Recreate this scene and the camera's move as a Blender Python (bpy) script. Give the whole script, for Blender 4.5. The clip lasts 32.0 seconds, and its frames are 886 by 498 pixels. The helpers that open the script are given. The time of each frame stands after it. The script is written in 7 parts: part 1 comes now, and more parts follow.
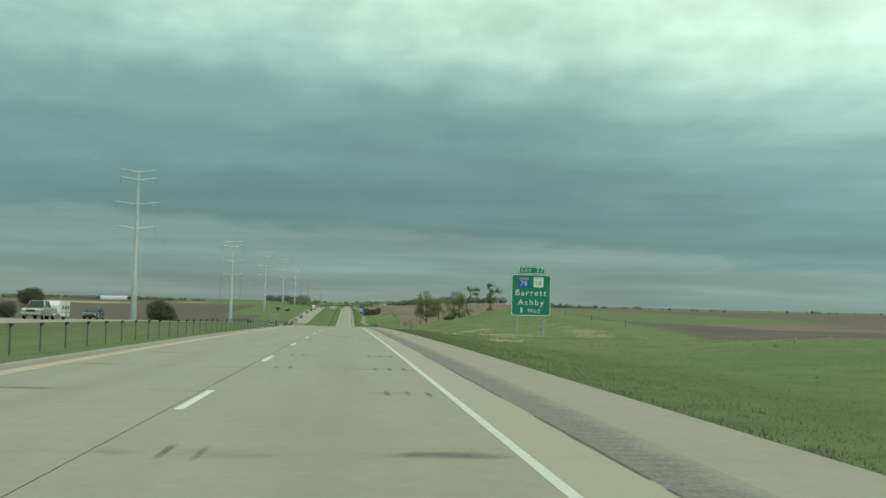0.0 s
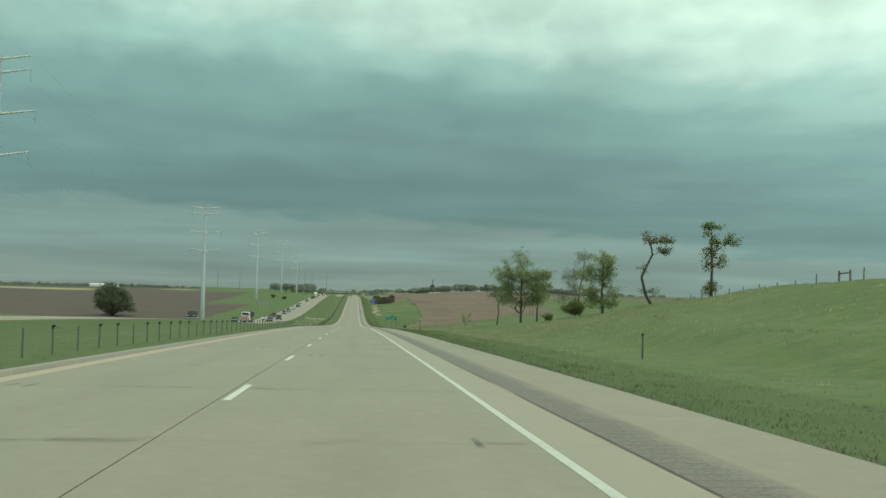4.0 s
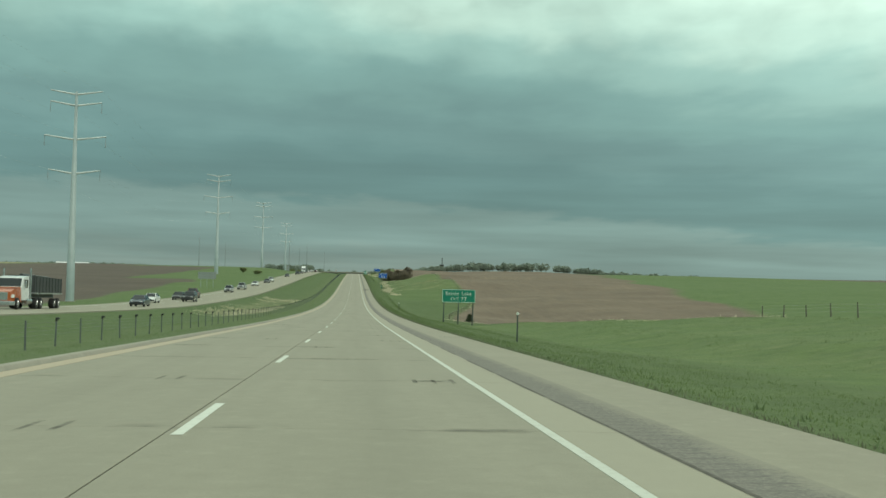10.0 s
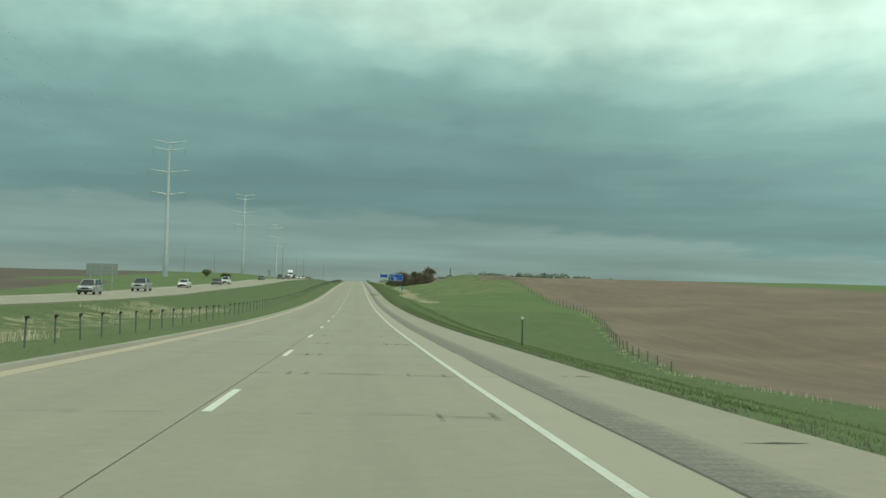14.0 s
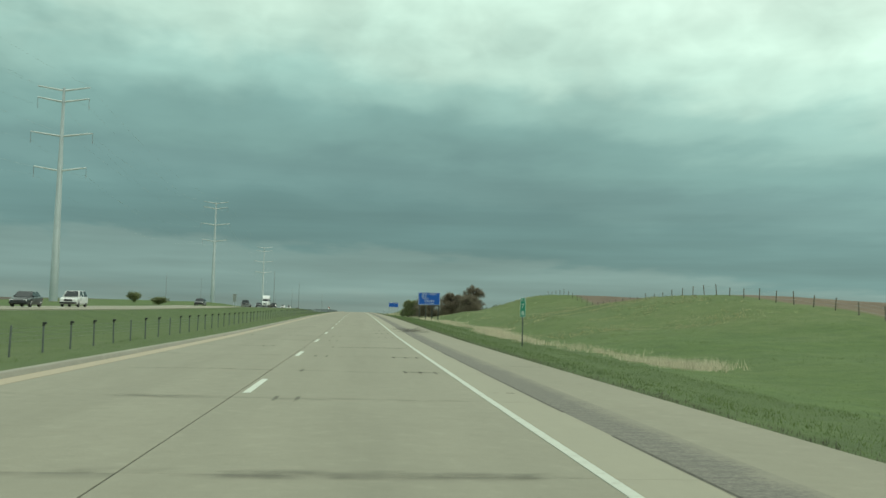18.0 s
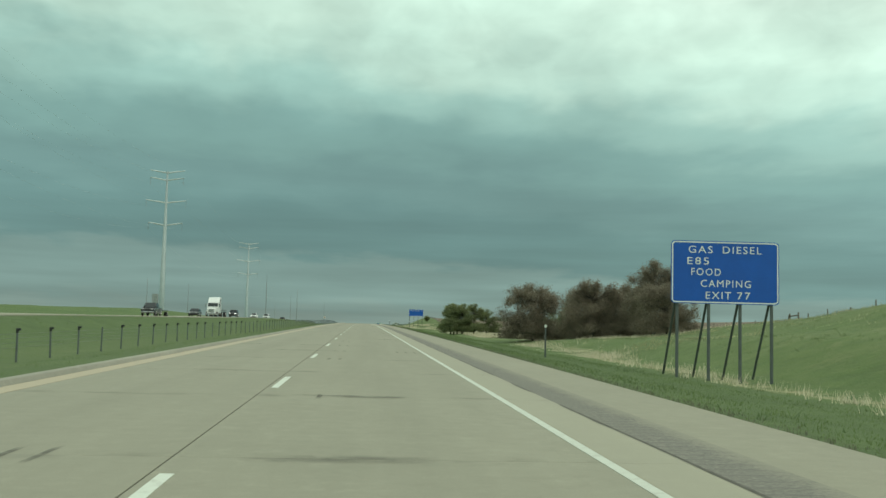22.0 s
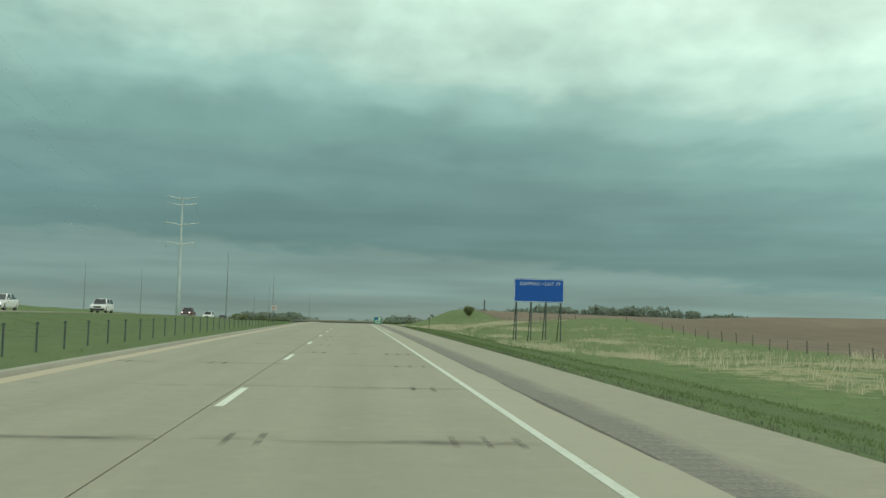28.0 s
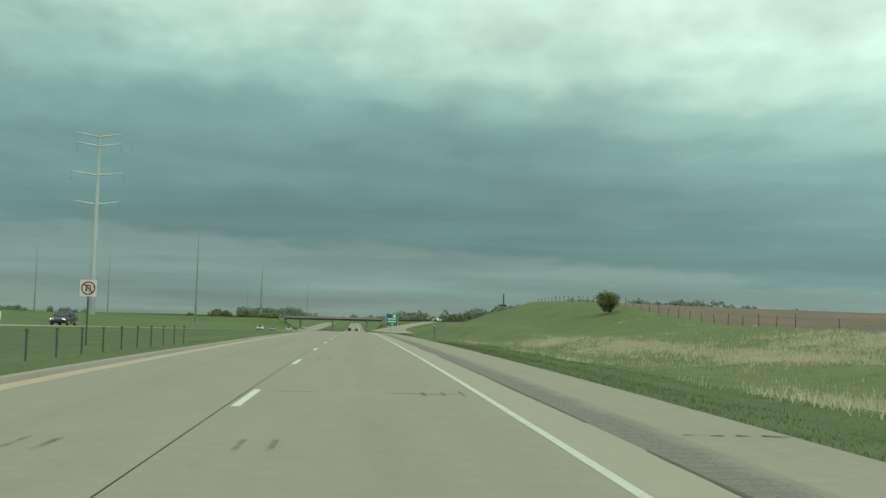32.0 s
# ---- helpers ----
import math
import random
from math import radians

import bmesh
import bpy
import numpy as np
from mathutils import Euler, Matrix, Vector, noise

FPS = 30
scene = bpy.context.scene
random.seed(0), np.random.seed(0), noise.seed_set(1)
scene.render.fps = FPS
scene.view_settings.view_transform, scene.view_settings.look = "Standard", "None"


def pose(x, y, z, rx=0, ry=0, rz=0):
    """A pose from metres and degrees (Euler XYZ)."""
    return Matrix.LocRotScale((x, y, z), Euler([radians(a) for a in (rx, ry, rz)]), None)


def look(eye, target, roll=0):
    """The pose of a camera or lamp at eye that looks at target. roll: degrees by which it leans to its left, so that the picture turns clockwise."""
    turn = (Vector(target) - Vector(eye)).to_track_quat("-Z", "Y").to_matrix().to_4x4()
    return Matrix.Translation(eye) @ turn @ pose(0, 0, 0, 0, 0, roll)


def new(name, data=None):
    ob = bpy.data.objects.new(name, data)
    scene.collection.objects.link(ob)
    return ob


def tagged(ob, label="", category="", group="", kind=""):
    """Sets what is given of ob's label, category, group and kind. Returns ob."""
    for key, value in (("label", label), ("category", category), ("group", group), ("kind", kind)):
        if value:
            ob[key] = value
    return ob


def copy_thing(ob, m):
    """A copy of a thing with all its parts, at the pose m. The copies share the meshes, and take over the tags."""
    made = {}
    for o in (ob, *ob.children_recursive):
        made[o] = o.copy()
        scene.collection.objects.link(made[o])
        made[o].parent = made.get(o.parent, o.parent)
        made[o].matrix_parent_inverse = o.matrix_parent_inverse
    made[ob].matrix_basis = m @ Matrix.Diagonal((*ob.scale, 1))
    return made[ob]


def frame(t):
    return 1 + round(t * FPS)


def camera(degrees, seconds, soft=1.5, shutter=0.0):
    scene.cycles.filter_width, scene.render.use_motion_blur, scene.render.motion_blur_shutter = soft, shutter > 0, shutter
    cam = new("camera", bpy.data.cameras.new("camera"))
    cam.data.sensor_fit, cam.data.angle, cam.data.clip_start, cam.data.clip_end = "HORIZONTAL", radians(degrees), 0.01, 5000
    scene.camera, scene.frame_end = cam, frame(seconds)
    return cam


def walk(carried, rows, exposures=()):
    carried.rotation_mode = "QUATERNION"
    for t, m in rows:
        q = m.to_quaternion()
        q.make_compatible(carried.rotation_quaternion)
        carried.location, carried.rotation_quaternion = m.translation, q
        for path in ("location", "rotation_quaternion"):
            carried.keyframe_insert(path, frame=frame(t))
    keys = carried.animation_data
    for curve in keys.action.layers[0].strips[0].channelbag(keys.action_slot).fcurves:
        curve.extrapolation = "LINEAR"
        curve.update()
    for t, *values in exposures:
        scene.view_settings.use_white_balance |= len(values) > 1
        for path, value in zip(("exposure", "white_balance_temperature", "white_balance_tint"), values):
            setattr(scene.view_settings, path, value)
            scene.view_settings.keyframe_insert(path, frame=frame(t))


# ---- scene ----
# Camera: a car in the right-hand lane, following the road's own rise and fall.
cam = camera(46.94, 32.0, soft=1.5)
LEAN = 1.4


def seat(x, y, z, yaw, pitch):
    """The camera at that place, turned yaw degrees right of the road and tilted up."""
    a, b = radians(yaw), radians(pitch)
    way = Vector((math.sin(a) * math.cos(b), math.cos(a) * math.cos(b), math.sin(b)))
    eye = Vector((x, y, z))
    return look(eye, eye + way * 10.0, LEAN)


PATH = [
    (0.0, 2.10, 0.00, 1.184, 5.244, 2.960),
    (1.0, 1.94, 32.87, 0.742, 4.832, 2.889),
    (2.0, 1.90, 65.94, 0.209, 4.711, 2.789),
    (3.0, 1.85, 99.15, -0.418, 4.769, 2.621),
    (3.5, 1.82, 115.78, -0.764, 4.799, 2.499),
    (5.5, 1.90, 182.45, -2.456, 5.025, 2.004),
    (6.0, 1.91, 199.12, -2.917, 5.009, 2.028),
    (7.0, 1.92, 232.45, -3.916, 4.995, 1.812),
    (8.0, 1.76, 265.73, -5.022, 4.737, 1.474),
    (9.0, 1.70, 298.96, -6.202, 4.601, 1.290),
    (10.0, 1.71, 332.12, -7.388, 4.864, 1.411),
    (11.0, 1.74, 365.22, -8.525, 4.922, 1.585),
    (12.0, 1.70, 398.25, -9.625, 4.839, 1.690),
    (13.0, 1.78, 431.21, -10.577, 4.819, 2.012),
    (14.0, 1.76, 464.13, -11.372, 4.776, 2.185),
    (14.5, 1.81, 480.57, -11.712, 4.804, 2.326),
    (16.5, 1.86, 545.35, -12.458, 4.743, 3.329),
    (17.0, 1.75, 561.75, -12.516, 4.486, 3.728),
    (18.0, 1.72, 594.60, -12.467, 4.669, 4.137),
    (19.0, 1.81, 628.28, -12.185, 4.882, 4.416),
    (20.0, 1.78, 661.17, -11.752, 4.829, 4.702),
    (21.0, 1.72, 694.07, -11.255, 4.624, 4.766),
    (22.0, 1.53, 727.03, -10.773, 4.380, 4.650),
    (23.0, 1.52, 760.05, -10.350, 4.188, 4.520),
    (24.0, 1.69, 793.14, -9.936, 4.767, 4.379),
    (25.0, 1.79, 826.30, -9.535, 5.088, 4.319),
    (26.0, 1.78, 859.54, -9.155, 4.925, 4.240),
    (26.5, 1.80, 876.18, -8.977, 4.990, 4.258),
    (28.5, 1.74, 942.90, -8.351, 4.801, 4.171),
    (29.0, 1.77, 959.61, -8.190, 4.706, 4.150),
    (30.0, 1.67, 993.02, -7.909, 4.516, 4.214),
    (31.0, 1.59, 1026.43, -7.666, 4.473, 4.208),
    (32.0, 1.64, 1059.78, -7.535, 4.749, 3.946),
]
walk(cam, [(t, seat(x, y, z, a, b)) for t, x, y, z, a, b in PATH], exposures=[(0.0, 0.0), (14.0, 0.0), (24.0, -0.04), (29.0, -0.07), (32.0, -0.07)])

# ---- sky and sun ----
SKY_GAIN = 1.0


def sky():
    world = bpy.data.worlds.new("overcast_sky")
    scene.world = world
    world.use_nodes = True
    nt = world.node_tree
    nt.nodes.clear()
    N = nt.nodes.new
    L = nt.links.new
    out = N("ShaderNodeOutputWorld")
    bg = N("ShaderNodeBackground")
    L(bg.outputs[0], out.inputs[0])
    nishita = N("ShaderNodeTexSky")
    nishita.sky_type = 'NISHITA'
    nishita.sun_disc = False
    nishita.sun_elevation = radians(48)
    nishita.sun_rotation = radians(40)
    tc = N("ShaderNodeTexCoord")
    sep = N("ShaderNodeSeparateXYZ")
    L(tc.outputs["Generated"], sep.inputs[0])

    def m(op, a, b=None, c=None):
        n = N("ShaderNodeMath")
        n.operation = op
        for i, v in enumerate((a, b, c)):
            if v is None:
                continue
            if isinstance(v, (int, float)):
                n.inputs[i].default_value = v
            else:
                L(v, n.inputs[i])
        return n.outputs[0]
    up = m('MAXIMUM', sep.outputs[2], 0.0)
    div = m('ADD', up, 0.10)
    u = m('DIVIDE', sep.outputs[0], div)
    v = m('DIVIDE', sep.outputs[1], div)
    comb = N("ShaderNodeCombineXYZ")
    L(u, comb.inputs[0])
    L(v, comb.inputs[1])

    def cloud(scale, detail, rough, sx, sy, off, dist=0.0):
        mp = N("ShaderNodeMapping")
        mp.inputs["Scale"].default_value = (sx, sy, 1)
        mp.inputs["Location"].default_value = (off, off * 1.7, off * 0.3)
        mp.inputs["Rotation"].default_value = (0, 0, radians(13))
        L(comb.outputs[0], mp.inputs[0])
        n = N("ShaderNodeTexNoise")
        n.inputs["Scale"].default_value = scale
        n.inputs["Detail"].default_value = detail
        n.inputs["Roughness"].default_value = rough
        n.inputs["Distortion"].default_value = dist
        L(mp.outputs[0], n.inputs[0])
        return n.outputs[0]
    big = cloud(0.6, 2, 0.5, 0.7, 0.9, 3.1, 0.1)
    mid = cloud(1.45, 4, 0.5, 1.2, 0.8, 7.7, 0.1)
    fine = cloud(2.6, 5, 0.5, 1.25, 0.9, 1.3, 0.1)
    # brightness of the cloud sheet against height above the horizon
    grad = N("ShaderNodeValToRGB")
    cr = grad.color_ramp
    cr.interpolation = 'EASE'
    stops = [(0.0, (0.220, 0.300, 0.270)), (0.035, (0.188, 0.288, 0.268)), (0.066, (0.198, 0.306, 0.284)), (0.080, (0.141, 0.256, 0.246)), (0.108, (0.145, 0.264, 0.252)), (0.145, (0.178, 0.312, 0.294)),
             (0.185, (0.222, 0.388, 0.354)), (0.225, (0.318, 0.510, 0.450)), (0.265, (0.50, 0.695, 0.590)), (0.31, (0.60, 0.80, 0.675)), (0.45, (0.84, 1.0, 0.86)), (1.0, (0.95, 1.03, 0.93))]
    while len(cr.elements) < len(stops):
        cr.elements.new(0.5)
    for e, (p, c) in zip(cr.elements, stops):
        e.position = p
        e.color = (*c, 1)
    # clouds shift the height at which each tone sits, so that bands break up
    shift = m('ADD', m('MULTIPLY', m('SUBTRACT', mid, 0.5), 0.20), m('MULTIPLY', m('SUBTRACT', fine, 0.5), 0.09))
    amount = m('MULTIPLY_ADD', up, 1.7, 0.14)
    side = m('MULTIPLY', sep.outputs[0], m('MULTIPLY', up, 0.16))
    # the dark sheet sinks towards the right, with its lower edge drawn sharp
    side = m('ADD', side, m('MULTIPLY', m('MAXIMUM', m('SUBTRACT', sep.outputs[0], 0.05), 0.0), 0.085))
    lift = m('ADD', m('MULTIPLY_ADD', shift, amount, up), side)
    L(lift, grad.inputs[0])
    tone = m('MULTIPLY_ADD', m('SUBTRACT', big, 0.5), 0.5, 1.0)
    band = cloud(1.0, 3, 0.5, 0.16, 1.3, 5.2, 0.2)
    tone = m('MULTIPLY', tone, m('MULTIPLY_ADD', m('SUBTRACT', band, 0.5), 0.20, 1.0))
    tone = m('MULTIPLY', tone, m('MULTIPLY_ADD', m('SUBTRACT', fine, 0.5), m('MULTIPLY', m('MULTIPLY', up, up), 3.0), 1.0))

    def heap(sx, sz, detail, rough, off):
        """Rounded lumps on the underside of the cloud."""
        mp = N("ShaderNodeMapping")
        mp.inputs["Scale"].default_value = (sx, sx, sz)
        mp.inputs["Location"].default_value = (off, off * 0.6, off * 1.9)
        L(tc.outputs["Generated"], mp.inputs[0])
        n = N("ShaderNodeTexNoise")
        n.inputs["Scale"].default_value = 1.0
        n.inputs["Detail"].default_value = detail
        n.inputs["Roughness"].default_value = rough
        n.inputs["Distortion"].default_value = 0.35
        L(mp.outputs[0], n.inputs[0])
        return m('SUBTRACT', n.outputs[0], 0.5)
    high = m('MINIMUM', m('MAXIMUM', m('MULTIPLY_ADD', up, 9.0, -1.35), 0.0), 1.0)
    puffs = m('ADD', m('MULTIPLY', heap(7.0, 13.0, 2, 0.45, 2.3), 0.75), m('MULTIPLY', heap(19.0, 30.0, 3, 0.5, 5.9), 0.45))
    tone = m('MULTIPLY', tone, m('MULTIPLY_ADD', puffs, high, 1.0))
    tone = m('MULTIPLY', tone, m('ADD', m('MULTIPLY_ADD', sep.outputs[0], 0.02, 0.98), m('MULTIPLY', m('MINIMUM', m('MULTIPLY', sep.outputs[0], sep.outputs[0]), 0.16), 0.35)))
    # thin streaks of cloud low over the horizon
    low = N("ShaderNodeMapping")
    low.inputs["Scale"].default_value = (3.2, 3.2, 46.0)
    L(tc.outputs["Generated"], low.inputs[0])
    streak = N("ShaderNodeTexNoise")
    streak.inputs["Scale"].default_value = 1.0
    streak.inputs["Detail"].default_value = 4
    streak.inputs["Roughness"].default_value = 0.55
    L(low.outputs[0], streak.inputs[0])
    fade = m('MAXIMUM', m('MULTIPLY_ADD', up, -5.0, 0.95), 0.12)
    tone = m('MULTIPLY', tone, m('MULTIPLY_ADD', m('SUBTRACT', streak.outputs[0], 0.5), fade, 1.0))
    mul = N("ShaderNodeMix")
    mul.data_type = 'RGBA'
    mul.blend_type = 'MULTIPLY'
    mul.inputs[0].default_value = 1.0
    cast = N("ShaderNodeMix")
    cast.data_type = 'RGBA'
    cast.blend_type = 'MULTIPLY'
    cast.inputs[0].default_value = 1.0
    cast.inputs[7].default_value = (0.965, 1.0, 0.98, 1)
    L(grad.outputs[0], cast.inputs[6])
    L(cast.outputs[2], mul.inputs[6])
    L(tone, mul.inputs[7])
    # a little blue from the clear sky above the clouds
    scaled = N("ShaderNodeMix")
    scaled.data_type = 'RGBA'
    scaled.blend_type = 'ADD'
    scaled.inputs[0].default_value = 0.004
    L(mul.outputs[2], scaled.inputs[6])
    L(nishita.outputs[0], scaled.inputs[7])
    L(scaled.outputs[2], bg.inputs[0])
    bg.inputs[1].default_value = SKY_GAIN


sky()
sun_data = bpy.data.lights.new("sun", 'SUN')
sun_data.energy, sun_data.angle, sun_data.color = 0.8, radians(24), (1.0, 0.93, 0.80)
sun = new("sun", sun_data)
sun.matrix_world = look((300, -200, 400), (0, 160, 0))


# ---- materials ----
def material(name, base, rough=0.8, metal=0.0):
    mat = bpy.data.materials.new(name)
    mat.use_nodes = True
    p = mat.node_tree.nodes["Principled BSDF"]
    p.inputs["Base Color"].default_value = (*base, 1)
    p.inputs["Roughness"].default_value = rough
    p.inputs["Metallic"].default_value = metal
    return mat


class Nodes:
    """Short forms for building a node tree."""

    def __init__(self, mat):
        self.t = mat.node_tree
        self.p = self.t.nodes["Principled BSDF"]

    def n(self, kind):
        return self.t.nodes.new(kind)

    def put(self, sock, v):
        if isinstance(v, bpy.types.NodeSocket):
            self.t.links.new(v, sock)
        elif isinstance(v, tuple) and len(v) == 3 and sock.type == 'RGBA':
            sock.default_value = (*v, 1)
        else:
            sock.default_value = v

    def coord(self, which="Object", scale=(1, 1, 1)):
        tc, mp = self.n("ShaderNodeTexCoord"), self.n("ShaderNodeMapping")
        mp.inputs["Scale"].default_value = scale
        self.t.links.new(tc.outputs[which], mp.inputs[0])
        return mp.outputs[0]

    def noise(self, at, scale, detail=3, rough=0.55):
        n = self.n("ShaderNodeTexNoise")
        n.inputs["Scale"].default_value, n.inputs["Detail"].default_value, n.inputs["Roughness"].default_value = scale, detail, rough
        self.t.links.new(at, n.inputs[0])
        return n.outputs[0]

    def ramp(self, fac, *stops):
        r = self.n("ShaderNodeValToRGB")
        while len(r.color_ramp.elements) < len(stops):
            r.color_ramp.elements.new(0.5)
        for e, (p, c) in zip(r.color_ramp.elements, stops):
            e.position = p
            e.color = (c, c, c, 1) if isinstance(c, (int, float)) else (*c, 1)
        self.put(r.inputs[0], fac)
        return r.outputs[0]

    def mix(self, fac, a, b, blend='MIX'):
        m = self.n("ShaderNodeMix")
        m.data_type, m.blend_type = 'RGBA', blend
        self.put(m.inputs[0], fac)
        self.put(m.inputs[6], a)
        self.put(m.inputs[7], b)
        return m.outputs[2]

    def math(self, op, a, b=0.0):
        m = self.n("ShaderNodeMath")
        m.operation = op
        self.put(m.inputs[0], a)
        self.put(m.inputs[1], b)
        return m.outputs[0]

    def attr(self, name):
        a = self.n("ShaderNodeAttribute")
        a.attribute_name = name
        return a

    def random(self):
        return self.n("ShaderNodeObjectInfo").outputs["Random"]

    def bump(self, height, strength=0.3, distance=0.02):
        b = self.n("ShaderNodeBump")
        b.inputs["Strength"].default_value, b.inputs["Distance"].default_value = strength, distance
        self.put(b.inputs["Height"], height)
        self.t.links.new(b.outputs[0], self.p.inputs["Normal"])

    def colour(self, c):
        self.put(self.p.inputs["Base Color"], c)

    def rough(self, r):
        self.put(self.p.inputs["Roughness"], r)


def concrete(name, light, dark, joints=False, across=1.0):
    mat = material(name, light, 0.85)
    k = Nodes(mat)
    at = k.coord("Object")
    geo = k.n("ShaderNodeNewGeometry").outputs["Position"]
    mp = k.n("ShaderNodeMapping")
    mp.inputs["Scale"].default_value = (across, 0.06, 1.0)
    k.t.links.new(geo, mp.inputs[0])
    streak = k.noise(mp.outputs[0], 1.6, 4, 0.6)
    grain = k.noise(geo, 55, 3, 0.7)
    blot = k.noise(geo, 0.5, 4, 0.6)
    c = k.mix(k.ramp(streak, (0.3, 0.0), (0.72, 1.0)), light, dark)
    c = k.mix(k.ramp(blot, (0.35, 0.0), (0.75, 0.35)), c, tuple(v * 0.86 for v in dark))
    c = k.mix(k.ramp(grain, (0.3, 0.0), (0.75, 0.40)), c, tuple(v * 0.7 for v in dark))
    mottle = k.noise(geo, 4.0, 4, 0.7)
    c = k.mix(k.ramp(mottle, (0.52, 0.0), (0.72, 0.35)), c, tuple(v * 0.78 for v in dark))
    c = k.mix(k.ramp(mottle, (0.28, 0.30), (0.45, 0.0)), c, tuple(min(1, v * 1.16) for v in light))
    if joints:
        sep = k.n("ShaderNodeSeparateXYZ")
        k.t.links.new(at, sep.inputs[0])
        rnd = k.random()
        # each slab weathers in its own tone, with a grey smear on some joints
        c = k.mix(k.math('MULTIPLY', rnd, 0.30), c, tuple(v * 0.90 for v in dark))
        near = k.ramp(k.math('MINIMUM', k.math('ABSOLUTE', sep.outputs[1]), k.math('ABSOLUTE', k.math('SUBTRACT', 6.67, sep.outputs[1]))), (0.0, 1.0), (0.34, 0.0))
        smear = k.noise(at, 1.1, 3, 0.6)
        k.t.nodes[-1].noise_dimensions = '4D'
        k.put(k.t.nodes[-1].inputs["W"], k.math('MULTIPLY', rnd, 57.0))
        smear = k.ramp(smear, (0.50, 0.0), (0.64, 0.66))
        c = k.mix(k.math('MULTIPLY', near, smear), c, tuple(v * 0.42 for v in dark))
        # clean concrete outside the edge line, where nobody drives
        c = k.mix(k.ramp(k.math('SUBTRACT', sep.outputs[0], 3.2), (0.44, 0.0), (0.54, 0.55)), c, tuple(min(1, v * 1.14) for v in light))
        # oil and rubber along the middle of the lane
        oil = k.ramp(k.math('ABSOLUTE', k.math('SUBTRACT', k.math('ABSOLUTE', sep.outputs[0]), 1.85)), (0.0, 0.20), (0.75, 0.0))
        c = k.mix(k.math('MULTIPLY', oil, k.ramp(streak, (0.25, 0.3), (0.8, 1.0))), c, tuple(v * 0.62 for v in dark))
    k.colour(c)
    k.bump(grain, 0.25, 0.004)
    return mat


CONCRETE = concrete("pavement_concrete", (0.314, 0.298, 0.226), (0.272, 0.260, 0.196), True)
SHOULDER = concrete("shoulder_concrete", (0.312, 0.294, 0.220), (0.278, 0.263, 0.196), False, 0.3)
KERB = concrete("kerb_concrete", (0.36, 0.345, 0.275), (0.27, 0.26, 0.21))


def plain(name, base, rough=0.6, metal=0.0, vary=0.12, scale=4.0):
    mat = material(name, base, rough, metal)
    k = Nodes(mat)
    at = k.coord("Object")
    n1, n2 = k.noise(at, scale, 4), k.noise(at, scale * 9, 2)
    c = k.mix(k.ramp(n1, (0.35, 0.0), (0.7, 1.0)), tuple(v * (1 - vary) for v in base), tuple(min(1, v * (1 + vary)) for v in base))
    c = k.mix(k.ramp(n2, (0.4, 0.0), (0.75, 0.35)), c, tuple(v * (1 - 2 * vary) for v in base))
    k.colour(c)
    return mat


def paint(name, base, wear):
    mat = material(name, base, 0.7)
    k = Nodes(mat)
    geo = k.n("ShaderNodeNewGeometry").outputs["Position"]
    n = k.noise(geo, 9, 5, 0.7)
    k.colour(k.mix(k.ramp(n, (0.5, 0.0), (0.72, 0.8)), base, wear))
    return mat


WHITE_PAINT = paint("white_road_paint", (0.60, 0.63, 0.55), (0.42, 0.42, 0.355))
YELLOW_PAINT = paint("yellow_road_paint", (0.405, 0.338, 0.236), (0.330, 0.298, 0.225))
EDGE_PAINT = paint("worn_edge_paint", (0.53, 0.555, 0.48), (0.39, 0.39, 0.325))
SEAL = plain("joint_sealant", (0.115, 0.112, 0.094), 0.85)
CRACK = plain("crack_dirt", (0.105, 0.097, 0.080), 0.95, 0, 0.3, 8)
FADED_PAINT = paint("faded_road_paint", (0.42, 0.43, 0.36), (0.29, 0.285, 0.23))


def rumble_material():
    """Coarse asphalt with milled grooves that fades into the shoulder's dust."""
    mat = material("rumble_asphalt", (0.17, 0.16, 0.15), 0.95)
    k = Nodes(mat)
    geo = k.n("ShaderNodeNewGeometry").outputs["Position"]
    sep = k.n("ShaderNodeSeparateXYZ")
    k.t.links.new(geo, sep.inputs[0])
    stone, grit, blot = k.noise(geo, 22, 4, 0.75), k.noise(geo, 70, 2, 0.7), k.noise(geo, 1.3, 4, 0.6)
    groove = k.math('SINE', k.math('MULTIPLY', sep.outputs[1], 20.6))
    c = k.mix(k.ramp(stone, (0.38, 0.0), (0.66, 1.0)), (0.132, 0.125, 0.107), (0.235, 0.222, 0.183))
    c = k.mix(k.ramp(grit, (0.58, 0.0), (0.72, 0.7)), c, (0.30, 0.285, 0.245))
    c = k.mix(k.ramp(groove, (0.55, 0.0), (0.95, 0.28)), c, (0.085, 0.080, 0.074))
    out = k.math('ADD', sep.outputs[0], k.math('MULTIPLY', k.math('SUBTRACT', k.math('ADD', blot, stone), 1.0), 0.55))
    c = k.mix(k.ramp(k.math('SUBTRACT', out, 4.4), (0.40, 0.0), (0.68, 0.92)), c, (0.256, 0.243, 0.189))
    k.colour(c)
    k.bump(k.math('ADD', stone, k.math('MULTIPLY', groove, 0.4)), 0.5, 0.012)
    return mat


